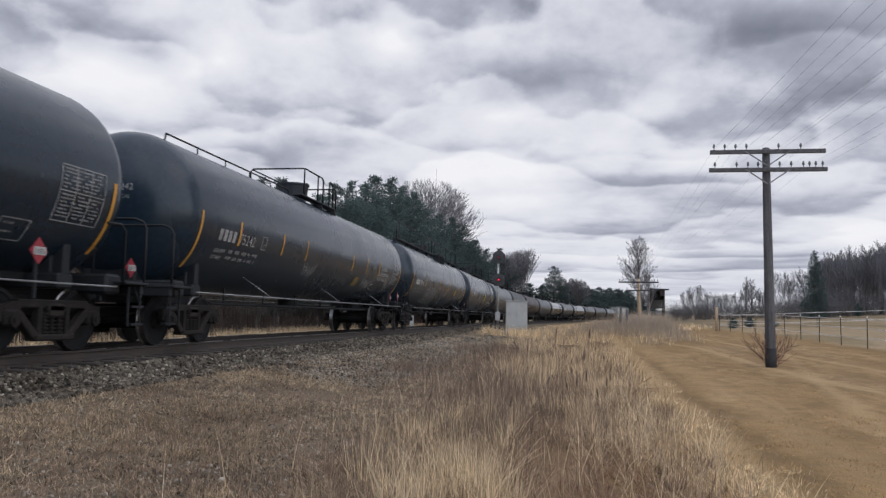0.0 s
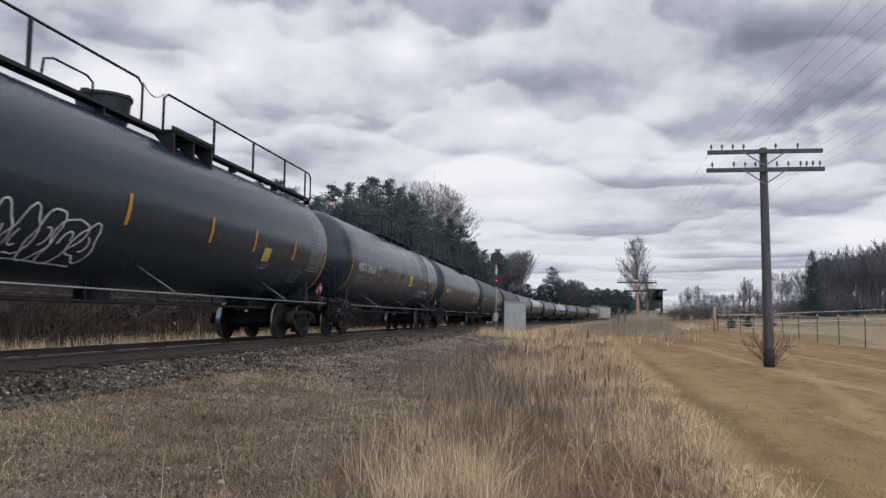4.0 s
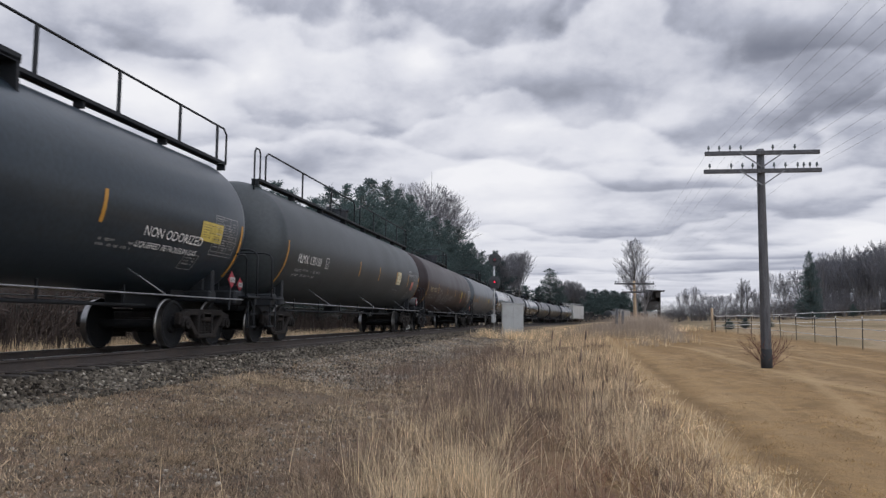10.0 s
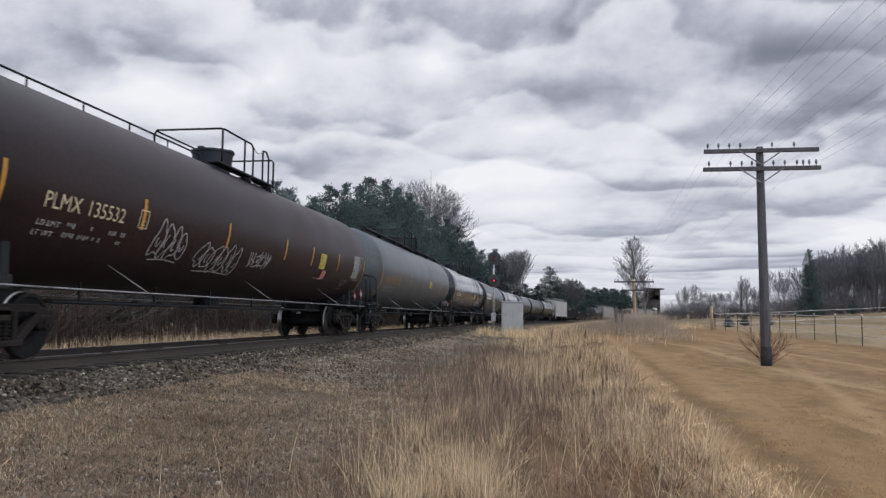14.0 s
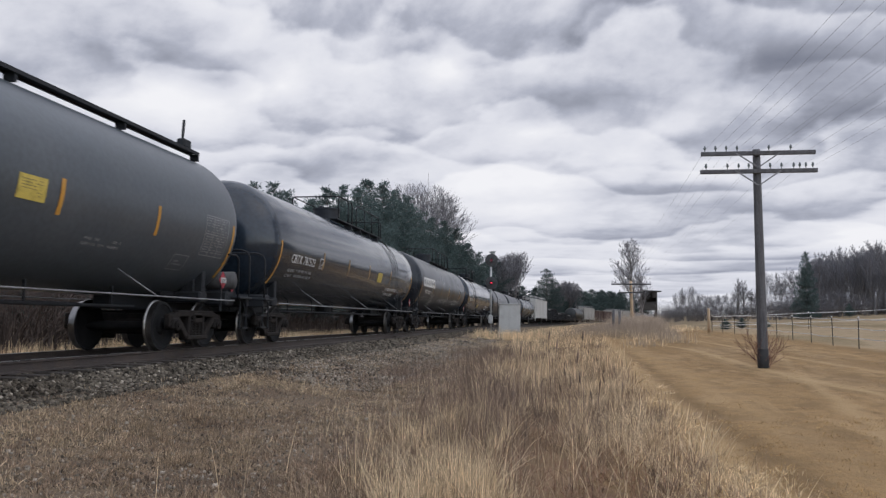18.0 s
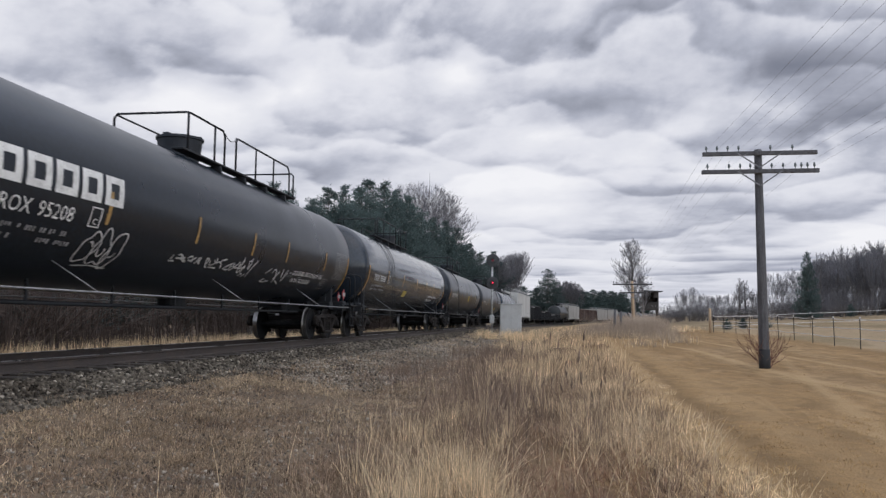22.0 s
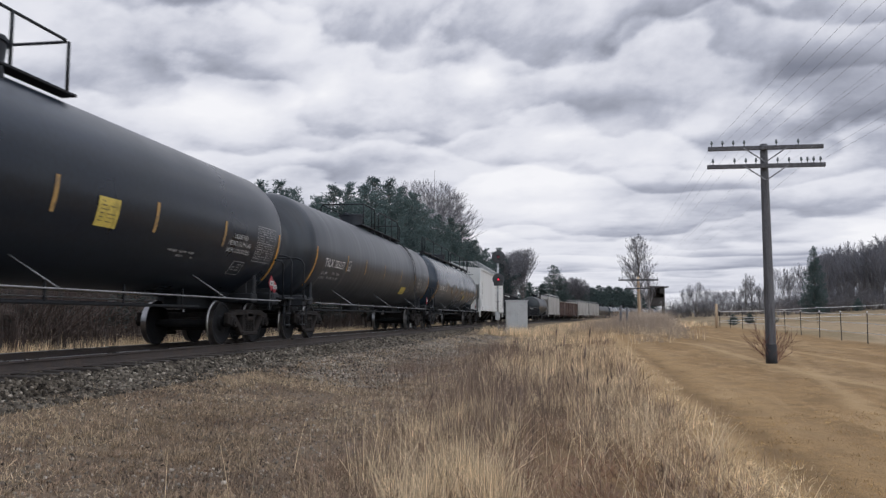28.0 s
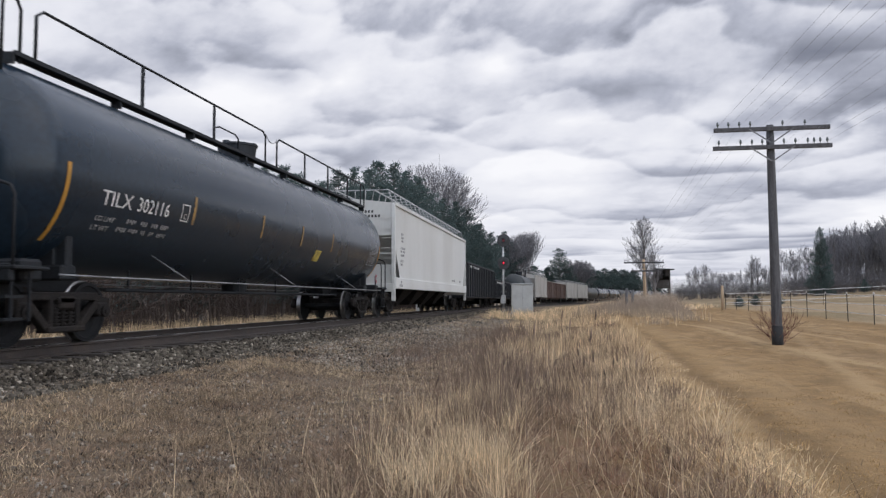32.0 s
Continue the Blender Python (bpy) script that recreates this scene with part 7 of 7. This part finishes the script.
def tall_grass():
    # flattened layer under everything
    p = scatter(30000, -2.7, 1.9, 2.6, 20, 3, 0.22, 0.7)
    edge = np.minimum(smooth(-2.7, -1.6, p[:, 0]), 1 - smooth(1.0, 2.0, p[:, 0]))
    bare = bump_at(p, *BARE)
    keep = (rg.uniform(0, 1, len(p)) < 0.2 + 0.8 * edge) & (rg.uniform(0, 1, len(p)) > bare)
    p = p[keep]
    blades("matted_grass", p, rg.uniform(0.06, 0.26, len(p)), rg.uniform(0.004, 0.010, len(p)), M_MAT, "matted brown dead grass under taller tufts", 1.3, 2, droop=0.3)
    p = scatter(9000, -1.3, 1.0, 3.0, 8.5, 5, 0.12)
    p = p[rg.uniform(0, 1, len(p)) < 1.2 * bump_at(p, *BARE)]
    blades("matted_grass", p, rg.uniform(0.05, 0.20, len(p)), rg.uniform(0.004, 0.009, len(p)), M_RUST, "trampled russet grass in a hollow", 1.6, 6, droop=0.2)
    # bright straw in the foreground, in drifts
    c = scatter(620, -2.2, -0.2, 3.6, 9.5, 43)
    q = strip_noise(c, 0.9, 3.1)
    keep = rg.uniform(0, 1, len(c)) < np.clip(3.4 * (q - 0.36), 0.04, 1) * (0.09 + 1.3 * bump_at(c, -0.66, 5.0, 0.42, 1.0)) * (1 - bump_at(c, *BARE)) * (1 - 0.8 * bump_at(c, *DARK))
    c, q = c[keep], q[keep]
    tufts("tall_grass", c, 60, rg.uniform(0.24, 0.58, len(c)) * (0.6 + 0.6 * q), (0.0025, 0.0055), M_STRAW, "tall dry straw-coloured grass tufts along the verge", 0.27, 3, 0.10)
    # coarse broad-leaved clumps beside the lawn
    c = scatter(85, 0.1, 1.45, 5.0, 15, 44, 0.0, 0.2)
    q = strip_noise(c, 1.1, 8.4)
    keep = rg.uniform(0, 1, len(c)) < np.clip(3.0 * (q - 0.33), 0.05, 1) * (1 - bump_at(c, *BARE)) * (1 - smooth(1.0, 1.5, c[:, 0])) * (0.35 + 0.65 * smooth(5.0, 7.0, c[:, 1]))
    c, q = c[keep], q[keep]
    tufts("tall_grass", c, 60, rg.uniform(0.18, 0.40, len(c)) * (0.55 + 0.6 * q), (0.0025, 0.006), M_STRAW, "coarse pale grass clumps beside the lawn", 0.75, 13, 0.12, 4, 0.8)
    # low pale fringe where the lawn begins
    c = scatter(900, 0.7, 2.1, 3.0, 26, 47, 0.0, 0.5)
    q = strip_noise(c, 1.0, 5.5)
    c = c[rg.uniform(0, 1, len(c)) < np.clip(2.5 * (q - 0.3), 0.1, 1) * (1 - smooth(1.3, 2.2, c[:, 0]))]
    tufts("tall_grass", c, 26, rg.uniform(0.05, 0.17, len(c)), (0.004, 0.008), M_STRAW, "low pale grass fringe along the lawn's edge", 0.6, 14, 0.07, 2)
    # low tufts scattered through the rest of the strip
    c = scatter(1000, -2.2, 1.4, 4.2, 20, 48, 0.0, 0.4)
    c = c[rg.uniform(0, 1, len(c)) > 0.9 * bump_at(c, *BARE)]
    tufts("tall_grass", c, 22, rg.uniform(0.10, 0.34, len(c)), (0.004, 0.009), M_MAT, "low brown grass tufts", 0.6, 15, 0.07, 2)
    # the strip further on: pale drifts with browner gaps
    c = scatter(950, -3.6, 2.2, 9.5, 48, 49, 0.0, 0.35)
    q = strip_noise(c, 0.30, 7.7)
    d = c[:, 0] - np.interp(c[:, 1], LINE_Y, LINE_X)
    keep = (rg.uniform(0, 1, len(c)) < np.clip(4.2 * (q - 0.42), 0.05, 1) * smooth(-0.8, 0.7, d - np.interp(c[:, 1], (9.5, 20, 40), (8.1, 7.3, 5.4))) * (1 - bump_at(c, *DARK))) & (c[:, 0] < 1.35 + 0.03 * (c[:, 1] - 9.5) + rg.normal(0, 0.15, len(c)))
    c, q = c[keep], q[keep]
    tufts("tall_grass", c, 30, (0.25 + 0.45 * q) * rg.uniform(0.6, 1.2, len(c)), (0.007, 0.016), M_STRAW, "tall dry straw-coloured grass beside the signal", 0.28, 16, 0.16, 2)
    p = scatter(9000, -4.2, 2.4, 14, 58, 50, 0.3, 0.3)
    d = p[:, 0] - np.interp(p[:, 1], LINE_Y, LINE_X)
    p = p[(d > np.interp(p[:, 1], (14, 20, 40), (6.9, 6.3, 4.6))) & (p[:, 0] < 1.6 + 0.035 * (p[:, 1] - 14))]
    blades("matted_grass", p, rg.uniform(0.10, 0.35, len(p)), rg.uniform(0.010, 0.022, len(p)), M_MAT, "matted brown dead grass under taller tufts", 0.8, 17, 2)
    # round the equipment case
    c = np.column_stack([rg.uniform(-5.6, -1.4, 130), rg.uniform(38.5, 42.2, 130)])
    c = c[(np.abs(c[:, 0] + 4.72) > 0.4) | (c[:, 1] < 41.5)]
    tufts("tall_grass", c, 26, rg.uniform(0.3, 0.75, len(c)), (0.010, 0.02), M_STRAW, "tall dry grass round the equipment case", 0.25, 21, 0.2, 2)
    # stout pale stems
    c = np.concatenate([scatter(420, -1.6, -0.5, 4.2, 9, 60, 0.12), scatter(450, 0.1, 1.4, 5.2, 13, 61, 0.12)])
    c = c[rg.uniform(0, 1, len(c)) > 0.9 * bump_at(c, *BARE)]
    blades("stalks", c, rg.uniform(0.25, 0.58, len(c)), rg.uniform(0.006, 0.010, len(c)), M_STEM, "stout pale dry stems in the grass", 0.4, 62, 3, 0.4)
    # bright single stems bending over the drifts
    p = scatter(9000, -2.0, 1.3, 3.8, 15, 71, 0.10, 0.4)
    q = bump_at(p, -0.66, 5.1, 0.45, 1.2) + 0.75 * bump_at(p, 0.45, 7.4, 0.45, 1.6) + 0.5 * bump_at(p, -0.35, 13.5, 0.6, 2.5) + 0.06
    p = p[rg.uniform(0, 1, len(p)) < 0.75 * q * (1 - 0.8 * bump_at(p, *BARE))]
    blades("stalks", p, rg.uniform(0.22, 0.62, len(p)), rg.uniform(0.0035, 0.0065, len(p)), M_STEM, "bright bent straw stems over the darker grass", 0.42, 72, 4, 0.8)
    # broken and fallen stems
    p = scatter(1000, -0.1, 1.5, 4.4, 13, 52, 0.15)
    p = p[rg.uniform(0, 1, len(p)) > 0.9 * bump_at(p, *BARE)]
    blades("stalks", p, rg.uniform(0.20, 0.45, len(p)), rg.uniform(0.004, 0.009, len(p)), M_STRAW, "broken straw stems lying across the tufts", 1.1, 53, 2, 0.0)
    p = scatter(1500, -2.2, 0.2, 3.6, 12, 54, 0.15)
    blades("stalks", p, rg.uniform(0.15, 0.40, len(p)), rg.uniform(0.004, 0.008, len(p)), M_MAT, "broken brown stems lying across the grass", 1.1, 55, 2, 0.0)
    # thin single stalks
    p = scatter(420, -3.0, 1.3, 3.6, 20, 45)
    blades("stalks", p, rg.uniform(0.35, 0.85, len(p)), rg.uniform(0.003, 0.005, len(p)), M_STRAW, "thin dry stalks standing over the grass", 0.28, 46, 3, 0.5)
    # far along the inside of the curve
    p = scatter(13000, -4, 12, 55, 150, 6, 0.6, 0.5)
    d = p[:, 0] - np.interp(p[:, 1], LINE_Y, LINE_X)
    p = p[d > 4.2]
    blades("tall_grass", p, rg.uniform(0.15, 0.42, len(p)), rg.uniform(0.03, 0.06, len(p)), M_STRAW, "distant dry grass along the curve", 0.3, 7, 2)
    # beyond the track
    p = scatter(22000, -19, -12.4, -4, 95, 9, 0.35, 0.3)
    blades("tall_grass", p, rg.uniform(0.25, 0.75, len(p)), rg.uniform(0.012, 0.028, len(p)), M_STRAW, "dry grass on the bank beyond the track", 0.25, 11, 2)
    p = scatter(1500, -15.5, -12.6, 6, 60, 91, 0.5)
    blades("stalks", p, rg.uniform(0.5, 0.95, len(p)), rg.uniform(0.010, 0.018, len(p)), M_STEM, "pale dry stalks on the bank beyond the track", 0.12, 92, 2, 0.2)


def weeds():
    p = scatter(14000, -3.2, 0.6, 6.0, 17, 13, 0.14)
    p = p[rg.uniform(0, 1, len(p)) < 1.3 * bump_at(p, *DARK) + 0.6 * bump_at(p, 0.6, 7.8, 0.5, 1.5) + 0.4 * bump_at(p, -1.9, 5.5, 0.5, 1.0)]
    blades("weeds", p, rg.uniform(0.25, 0.80, len(p)), rg.uniform(0.003, 0.007, len(p)), M_BRUSH, "brown dead weed stalks standing in the grass", 0.14, 15, 2, 0.2, category="weeds")
    p = scatter(5000, -2.6, 1.4, 9, 24, 16, 0.2)
    q = strip_noise(p, 0.5, 31.0)
    p = p[rg.uniform(0, 1, len(p)) < np.clip(3 * (q - 0.42), 0, 1)]
    blades("weeds", p, rg.uniform(0.2, 0.6, len(p)), rg.uniform(0.005, 0.010, len(p)), M_BRUSH, "brown dead weed stalks among the straw", 0.22, 22, 2, 0.2, category="weeds")
    p = scatter(3500, -4.4, -1.6, 13, 30, 14, 0.25)
    blades("weeds", p, rg.uniform(0.2, 0.5, len(p)), rg.uniform(0.006, 0.012, len(p)), M_BRUSH, "thin brown weeds over the turf verge", 0.25, 18, 2, 0.2, category="weeds")
    # loose thicket round the far pole, thinning outwards
    g = np.random.default_rng(17)
    k = g.integers(0, 60, 9500)
    cx, cy = g.normal(3.9, 1.6, 60), np.clip(g.normal(43, 6, 60), 28, 58)
    p = np.column_stack([cx[k] + g.normal(0, 0.45, 9500), cy[k] + g.normal(0, 1.1, 9500)])
    high = (g.uniform(0.6, 1.5, 60) * smooth(24, 42, cy))[k]
    keep = (p[:, 0] > -1.0) & (p[:, 0] < 7.2)
    p, high = p[keep], high[keep]
    blades("weeds", p, high * rg.uniform(0.4, 1.2, len(p)), rg.uniform(0.010, 0.020, len(p)), M_PALEBRUSH, "pale brown brush thicket round the far pole", 0.25, 19, 2, 0.2, category="weeds")
    p = p[::2] + rg.normal(0, 0.3, (len(p[::2]), 2))
    blades("tall_grass", p, rg.uniform(0.2, 0.6, len(p)), rg.uniform(0.010, 0.020, len(p)), M_STRAW, "straw grass among the brush of the far pole", 0.3, 20, 2)
    p = scatter(13000, -23.5, -17.5, -6, 90, 23, 0.5)
    blades("weeds", p, rg.uniform(0.8, 3.4, len(p)), rg.uniform(0.015, 0.035, len(p)), M_THICKET, "russet brush coloured dark for the wood's inner shade", 0.2, 25, 2, 0.2, category="weeds")


def seed_heads():
    """Stalks with dark or pale heads, standing over the grass."""
    tw = Twigs()
    r = random.Random(4)
    for i in range(90):
        x, y = r.uniform(-2.2, 0.7), r.uniform(5.5, 18)
        z = float(ground_z(x, y))
        h = r.uniform(0.40, 0.7)
        a = Vector((*world_xy(x, y), z))
        b = a + Vector((r.gauss(0, 0.10), r.gauss(0, 0.10), h))
        tw.limb(a, b, 0.003, 0.002, 3)
        c = b + (b - a).normalized() * r.uniform(0.06, 0.12)
        m = (b + c) / 2
        tw.limb(b, m, 0.004, 0.009, 5)
        tw.limb(m, c, 0.009, 0.002, 5)
    # a few dark club-headed stalks
    for x, y, h in ((-0.15, 14.6, 0.62), (0.25, 12.0, 0.55), (-0.9, 13.5, 0.6), (0.5, 17.0, 0.7), (-0.4, 18.5, 0.7)):
        a = Vector((*world_xy(x, y), float(ground_z(x, y))))
        b = a + Vector((0.03, 0.0, h))
        tw.limb(a, b, 0.006, 0.005, 4)
        tw.limb(b, b + Vector((0.01, 0, 0.10)), 0.010, 0.022, 6)
        tw.limb(b + Vector((0.01, 0, 0.10)), b + Vector((0.02, 0, 0.24)), 0.022, 0.006, 6)
    ob = link("seed_heads", tw.v, tw.f, M_BRUSH)
    return tagged(ob, "dry seed heads on thin stalks above the grass", "weeds", kind="stuff")


def short_grass():
    # low turf everywhere on the verge, in patches of two shades
    c = scatter(17000, -7.0, -1.0, 3.6, 26, 131, 0.0, 0.9)
    q = strip_noise(c, 0.9, 12.0)
    c, q = c[q > 0.30], q[q > 0.30]
    tufts("short_grass", c[q > 0.5], 9, rg.uniform(0.03, 0.10, int((q > 0.5).sum())), (0.006, 0.012), M_SHORT, "low pale dead turf beside the track", 0.9, 133, 0.05, 2)
    tufts("short_grass", c[q <= 0.5], 9, rg.uniform(0.03, 0.09, int((q <= 0.5).sum())), (0.006, 0.012), M_MAT, "low brown dead turf beside the track", 0.9, 134, 0.05, 2)
    c = scatter(8500, -7.0, -1.3, 2.2, 30, 31, 0.0, 0.7)
    q = strip_noise(c, 0.55, 2.0)
    keep = rg.uniform(0, 1, len(c)) < np.clip(2.6 * (q - 0.36), 0.06, 1) * smooth(-7.2, -6.0, c[:, 0])
    c, q = c[keep], q[keep]
    tufts("short_grass", c, 20, rg.uniform(0.04, 0.13, len(c)) * (0.6 + 0.8 * q), (0.005, 0.010), M_SHORT, "thin dead turf among gravel beside the track", 0.7, 33, 0.10, 2)
    p = scatter(52000, -6.9, -1.2, 3.0, 24, 36, 0.0, 0.9)
    q = strip_noise(p, 0.8, 9.0)
    p = p[rg.uniform(0, 1, len(p)) < 0.35 + 0.9 * q]
    blades("leaf_litter", p, rg.uniform(0.02, 0.06, len(p)), rg.uniform(0.007, 0.015, len(p)), M_LITTER, "flecks of dead grass and leaf litter on the verge", 1.5, 38, 1, 0.0, category="leaf litter")
    p = scatter(24000, -6.9, -1.2, 3.0, 20, 56, 0.08, 0.9)
    blades("leaf_litter", p, rg.uniform(0.02, 0.07, len(p)), rg.uniform(0.007, 0.016, len(p)), M_DARKLITTER, "dark rotten grass and leaf litter on the verge", 1.2, 57, 1, 0.0, category="leaf litter")
    p = scatter(9000, -6.7, -1.3, 2.2, 24, 32, 0.15, 0.6)
    blades("short_grass", p, rg.uniform(0.03, 0.12, len(p)), rg.uniform(0.004, 0.008, len(p)), M_MAT, "thin brown dead turf among gravel beside the track", 1.2, 34, 2)
    p = scatter(16000, -7.0, -3.4, 26, 60, 35, 0.2)
    blades("short_grass", p, rg.uniform(0.05, 0.16, len(p)), rg.uniform(0.010, 0.02, len(p)), M_SHORT, "thin dead turf by the signal", 0.6, 37, 2)
    p = scatter(18000, 1.4, 5.5, 3.4, 9.5, 40, 0.06)
    blades("short_grass", p, rg.uniform(0.012, 0.055, len(p)), rg.uniform(0.004, 0.008, len(p)), M_LAWNBLADE, "short mown dormant lawn grass", 0.9, 42, 2)
    p = scatter(22000, 0.9, 9.5, 5.0, 24, 39, 0.10, 0.6)
    blades("short_grass", p, rg.uniform(0.012, 0.05, len(p)), rg.uniform(0.004, 0.008, len(p)), M_LAWNBLADE, "short mown dormant lawn grass", 0.8, 41, 2)


M_DARKLITTER = mat("dark_leaf_litter", (0.045, 0.032, 0.024), 0.9, var=0.25, scale=0.5, fine=5, second=(0.09, 0.064, 0.046), island=0.5)
M_LITTER = mat("dead_leaf_litter", (0.49, 0.40, 0.295), 0.85, var=0.25, scale=0.5, fine=5, second=(0.24, 0.175, 0.12), island=0.85)
M_LAWNBLADE = mat("dormant_lawn_blades", (0.42, 0.275, 0.118), 0.85, var=0.25, scale=0.5, fine=5, second=(0.25, 0.16, 0.075), island=0.5)


def stones(name, pts, size, label, seed, material=M_BALLAST):
    """Angular stones as one mesh: roughly squared blocks with every corner off."""
    g = np.random.default_rng(seed)
    n = len(pts)
    cube = np.array([(x, y, z) for x in (-1, 1) for y in (-1, 1) for z in (-1, 1)], float)
    v = cube[None] * g.uniform(0.55, 1.15, (n, 8, 3)) * 0.5
    v *= (size * g.uniform(0.6, 1.35, n))[:, None, None] * g.uniform(0.7, 1.2, (n, 1, 3))
    a, b = g.uniform(0, 6.28, n), g.uniform(-0.9, 0.9, n)
    ca, sa, cb, sb = np.cos(a), np.sin(a), np.cos(b), np.sin(b)
    x, y, z = v[..., 0], v[..., 1], v[..., 2]
    y, z = y * cb[:, None] - z * sb[:, None], y * sb[:, None] + z * cb[:, None]
    x, y = x * ca[:, None] - y * sa[:, None], x * sa[:, None] + y * ca[:, None]
    v = np.stack([x, y, z], -1) + pts[:, None, :]
    f = np.array([(0, 1, 3, 2), (4, 6, 7, 5), (0, 4, 5, 1), (2, 3, 7, 6), (0, 2, 6, 4), (1, 5, 7, 3)])
    loops = (np.arange(n)[:, None, None] * 8 + f[None]).reshape(-1)
    me = bpy.data.meshes.new(name)
    me.vertices.add(n * 8)
    me.vertices.foreach_set("co", v.astype(np.float32).ravel())
    me.loops.add(len(loops))
    me.loops.foreach_set("vertex_index", loops.astype(np.int32))
    me.polygons.add(n * 6)
    me.polygons.foreach_set("loop_start", (np.arange(n * 6) * 4).astype(np.int32))
    me.update(calc_edges=True)
    me.materials.append(material)
    return tagged(new(name, me), label, "stones", kind="stuff")


def along(count, d0, d1, s0, s1, seed, near=0.0):
    """Points on the ballast bed by offset from the track and distance along it."""
    g = np.random.default_rng(seed)
    s = s0 + (s1 - s0) * g.uniform(0, 1, count) ** (1 + near)
    d = g.uniform(d0, d1, count)
    rows = np.array([on_track(q) for q in s])
    x = rows[:, 0] + GX * d * np.cos(rows[:, 2])
    y = rows[:, 1] - GX * d * np.sin(rows[:, 2])
    turf = ground_z(*grid_xy(x, y))
    z = GZ * np.interp(d, [-3.0, -2.05, -1.6, 1.5, 1.75, 2.5, 3.4], [0.0, 0.50, 0.555, 0.555, 0.50, 0.04, 0.05])
    z = np.where(d > 2.48, turf, z)
    z = np.maximum(z, turf - 0.01)
    return np.column_stack([x, y, z + g.uniform(-0.012, 0.018, count)])


def ballast():
    stones("ballast", along(21000, 1.50, 2.65, 2, 24, 51, 0.3), 0.046, "crushed grey ballast stones on the track's shoulder", 52)
    stones("ballast", along(8500, 1.50, 2.7, 24, 70, 53, 0.3), 0.085, "crushed grey ballast stones on the track's shoulder", 54)
    stones("ballast", along(4000, -1.7, 1.25, 2, 40, 55, 0.4), 0.062, "crushed grey ballast stones between the rails", 56)
    p = along(6500, 2.4, 7.6, 2, 30, 57, 0.8)
    p[:, 2] = ground_z(*grid_xy(p[:, 0], p[:, 1])) + 0.006
    stones("gravel", p, 0.021, "loose gravel scattered through the turf", 58, M_GRAVEL)
    p = along(520, 2.4, 7.2, 2, 22, 157, 0.6)
    p[:, 2] = ground_z(*grid_xy(p[:, 0], p[:, 1])) + 0.008
    stones("gravel", p, 0.028, "pale stones lying on the turf beside the track", 158, M_PALESTONE)
    p = along(900, 1.52, 2.6, 2, 30, 159, 0.4)
    p[:, 2] += 0.012
    stones("ballast", p, 0.042, "pale stones among the grey ballast", 160, M_PALESTONE)
    p = along(7000, 2.5, 5.4, 14, 36, 161)
    p[:, 2] = ground_z(*grid_xy(p[:, 0], p[:, 1])) + 0.02
    stones("gravel", p, 0.036, "grey gravel spilled over the turf beside the track", 162, M_GRAVEL)
    p = along(6000, 2.6, 5.8, 28, 66, 59)
    p[:, 2] = ground_z(*grid_xy(p[:, 0], p[:, 1])) + 0.004
    stones("gravel", p, 0.06, "loose gravel scattered by the signal", 60, M_GRAVEL)


tall_grass()
weeds()
seed_heads()
short_grass()
ballast()


# ---- what moves: the train along its track, the cloud layer ----
def car_pose(s, L):
    b = L / 2 - 2.07
    x0, y0, _ = on_track(s - b)
    x1, y1, _ = on_track(s + b)
    return Matrix.Translation(((x0 + x1) / 2, (y0 + y1) / 2, RAIL_Z)) @ Matrix.Rotation(-math.atan2(x1 - x0, y1 - y0), 4, "Z")


def travelled(t):
    return SPEED * t + GAIN * t * t / 2


def motions():
    steps = [i * 0.5 for i in range(65)]
    for car, wheels, s0, L in TRAIN:
        walk(car, [(t, car_pose(s0 - travelled(t), L)) for t in steps])
        # the wheels turn while the car is near enough for it to show
        near = [round(i / 15, 4) for i in range(481) if -16 < s0 - travelled(i / 15) < 52]
        if not near:
            continue
        times = sorted({0.0, 32.0, *near})
        for w in wheels:
            place = w.matrix_basis.translation.copy()
            rows, turn = [], 0.0
            for t in times:
                tt = min(max(t, near[0]), near[-1])
                turn = (travelled(tt) - travelled(near[0])) / 0.457
                rows.append((t, Matrix.Translation(place) @ Matrix.Rotation(turn, 4, "X")))
            walk(w, rows)
    drift = Vector((math.sin(radians(31)), math.cos(radians(31)), 0)) * 0.64 * DECK
    walk(clouds, [(t, Matrix.Translation(drift * (t / 32.0) + Vector((0, 0, DECK + CAM_Z)))) for t in (0.0, 16.0, 32.0)])


motions()
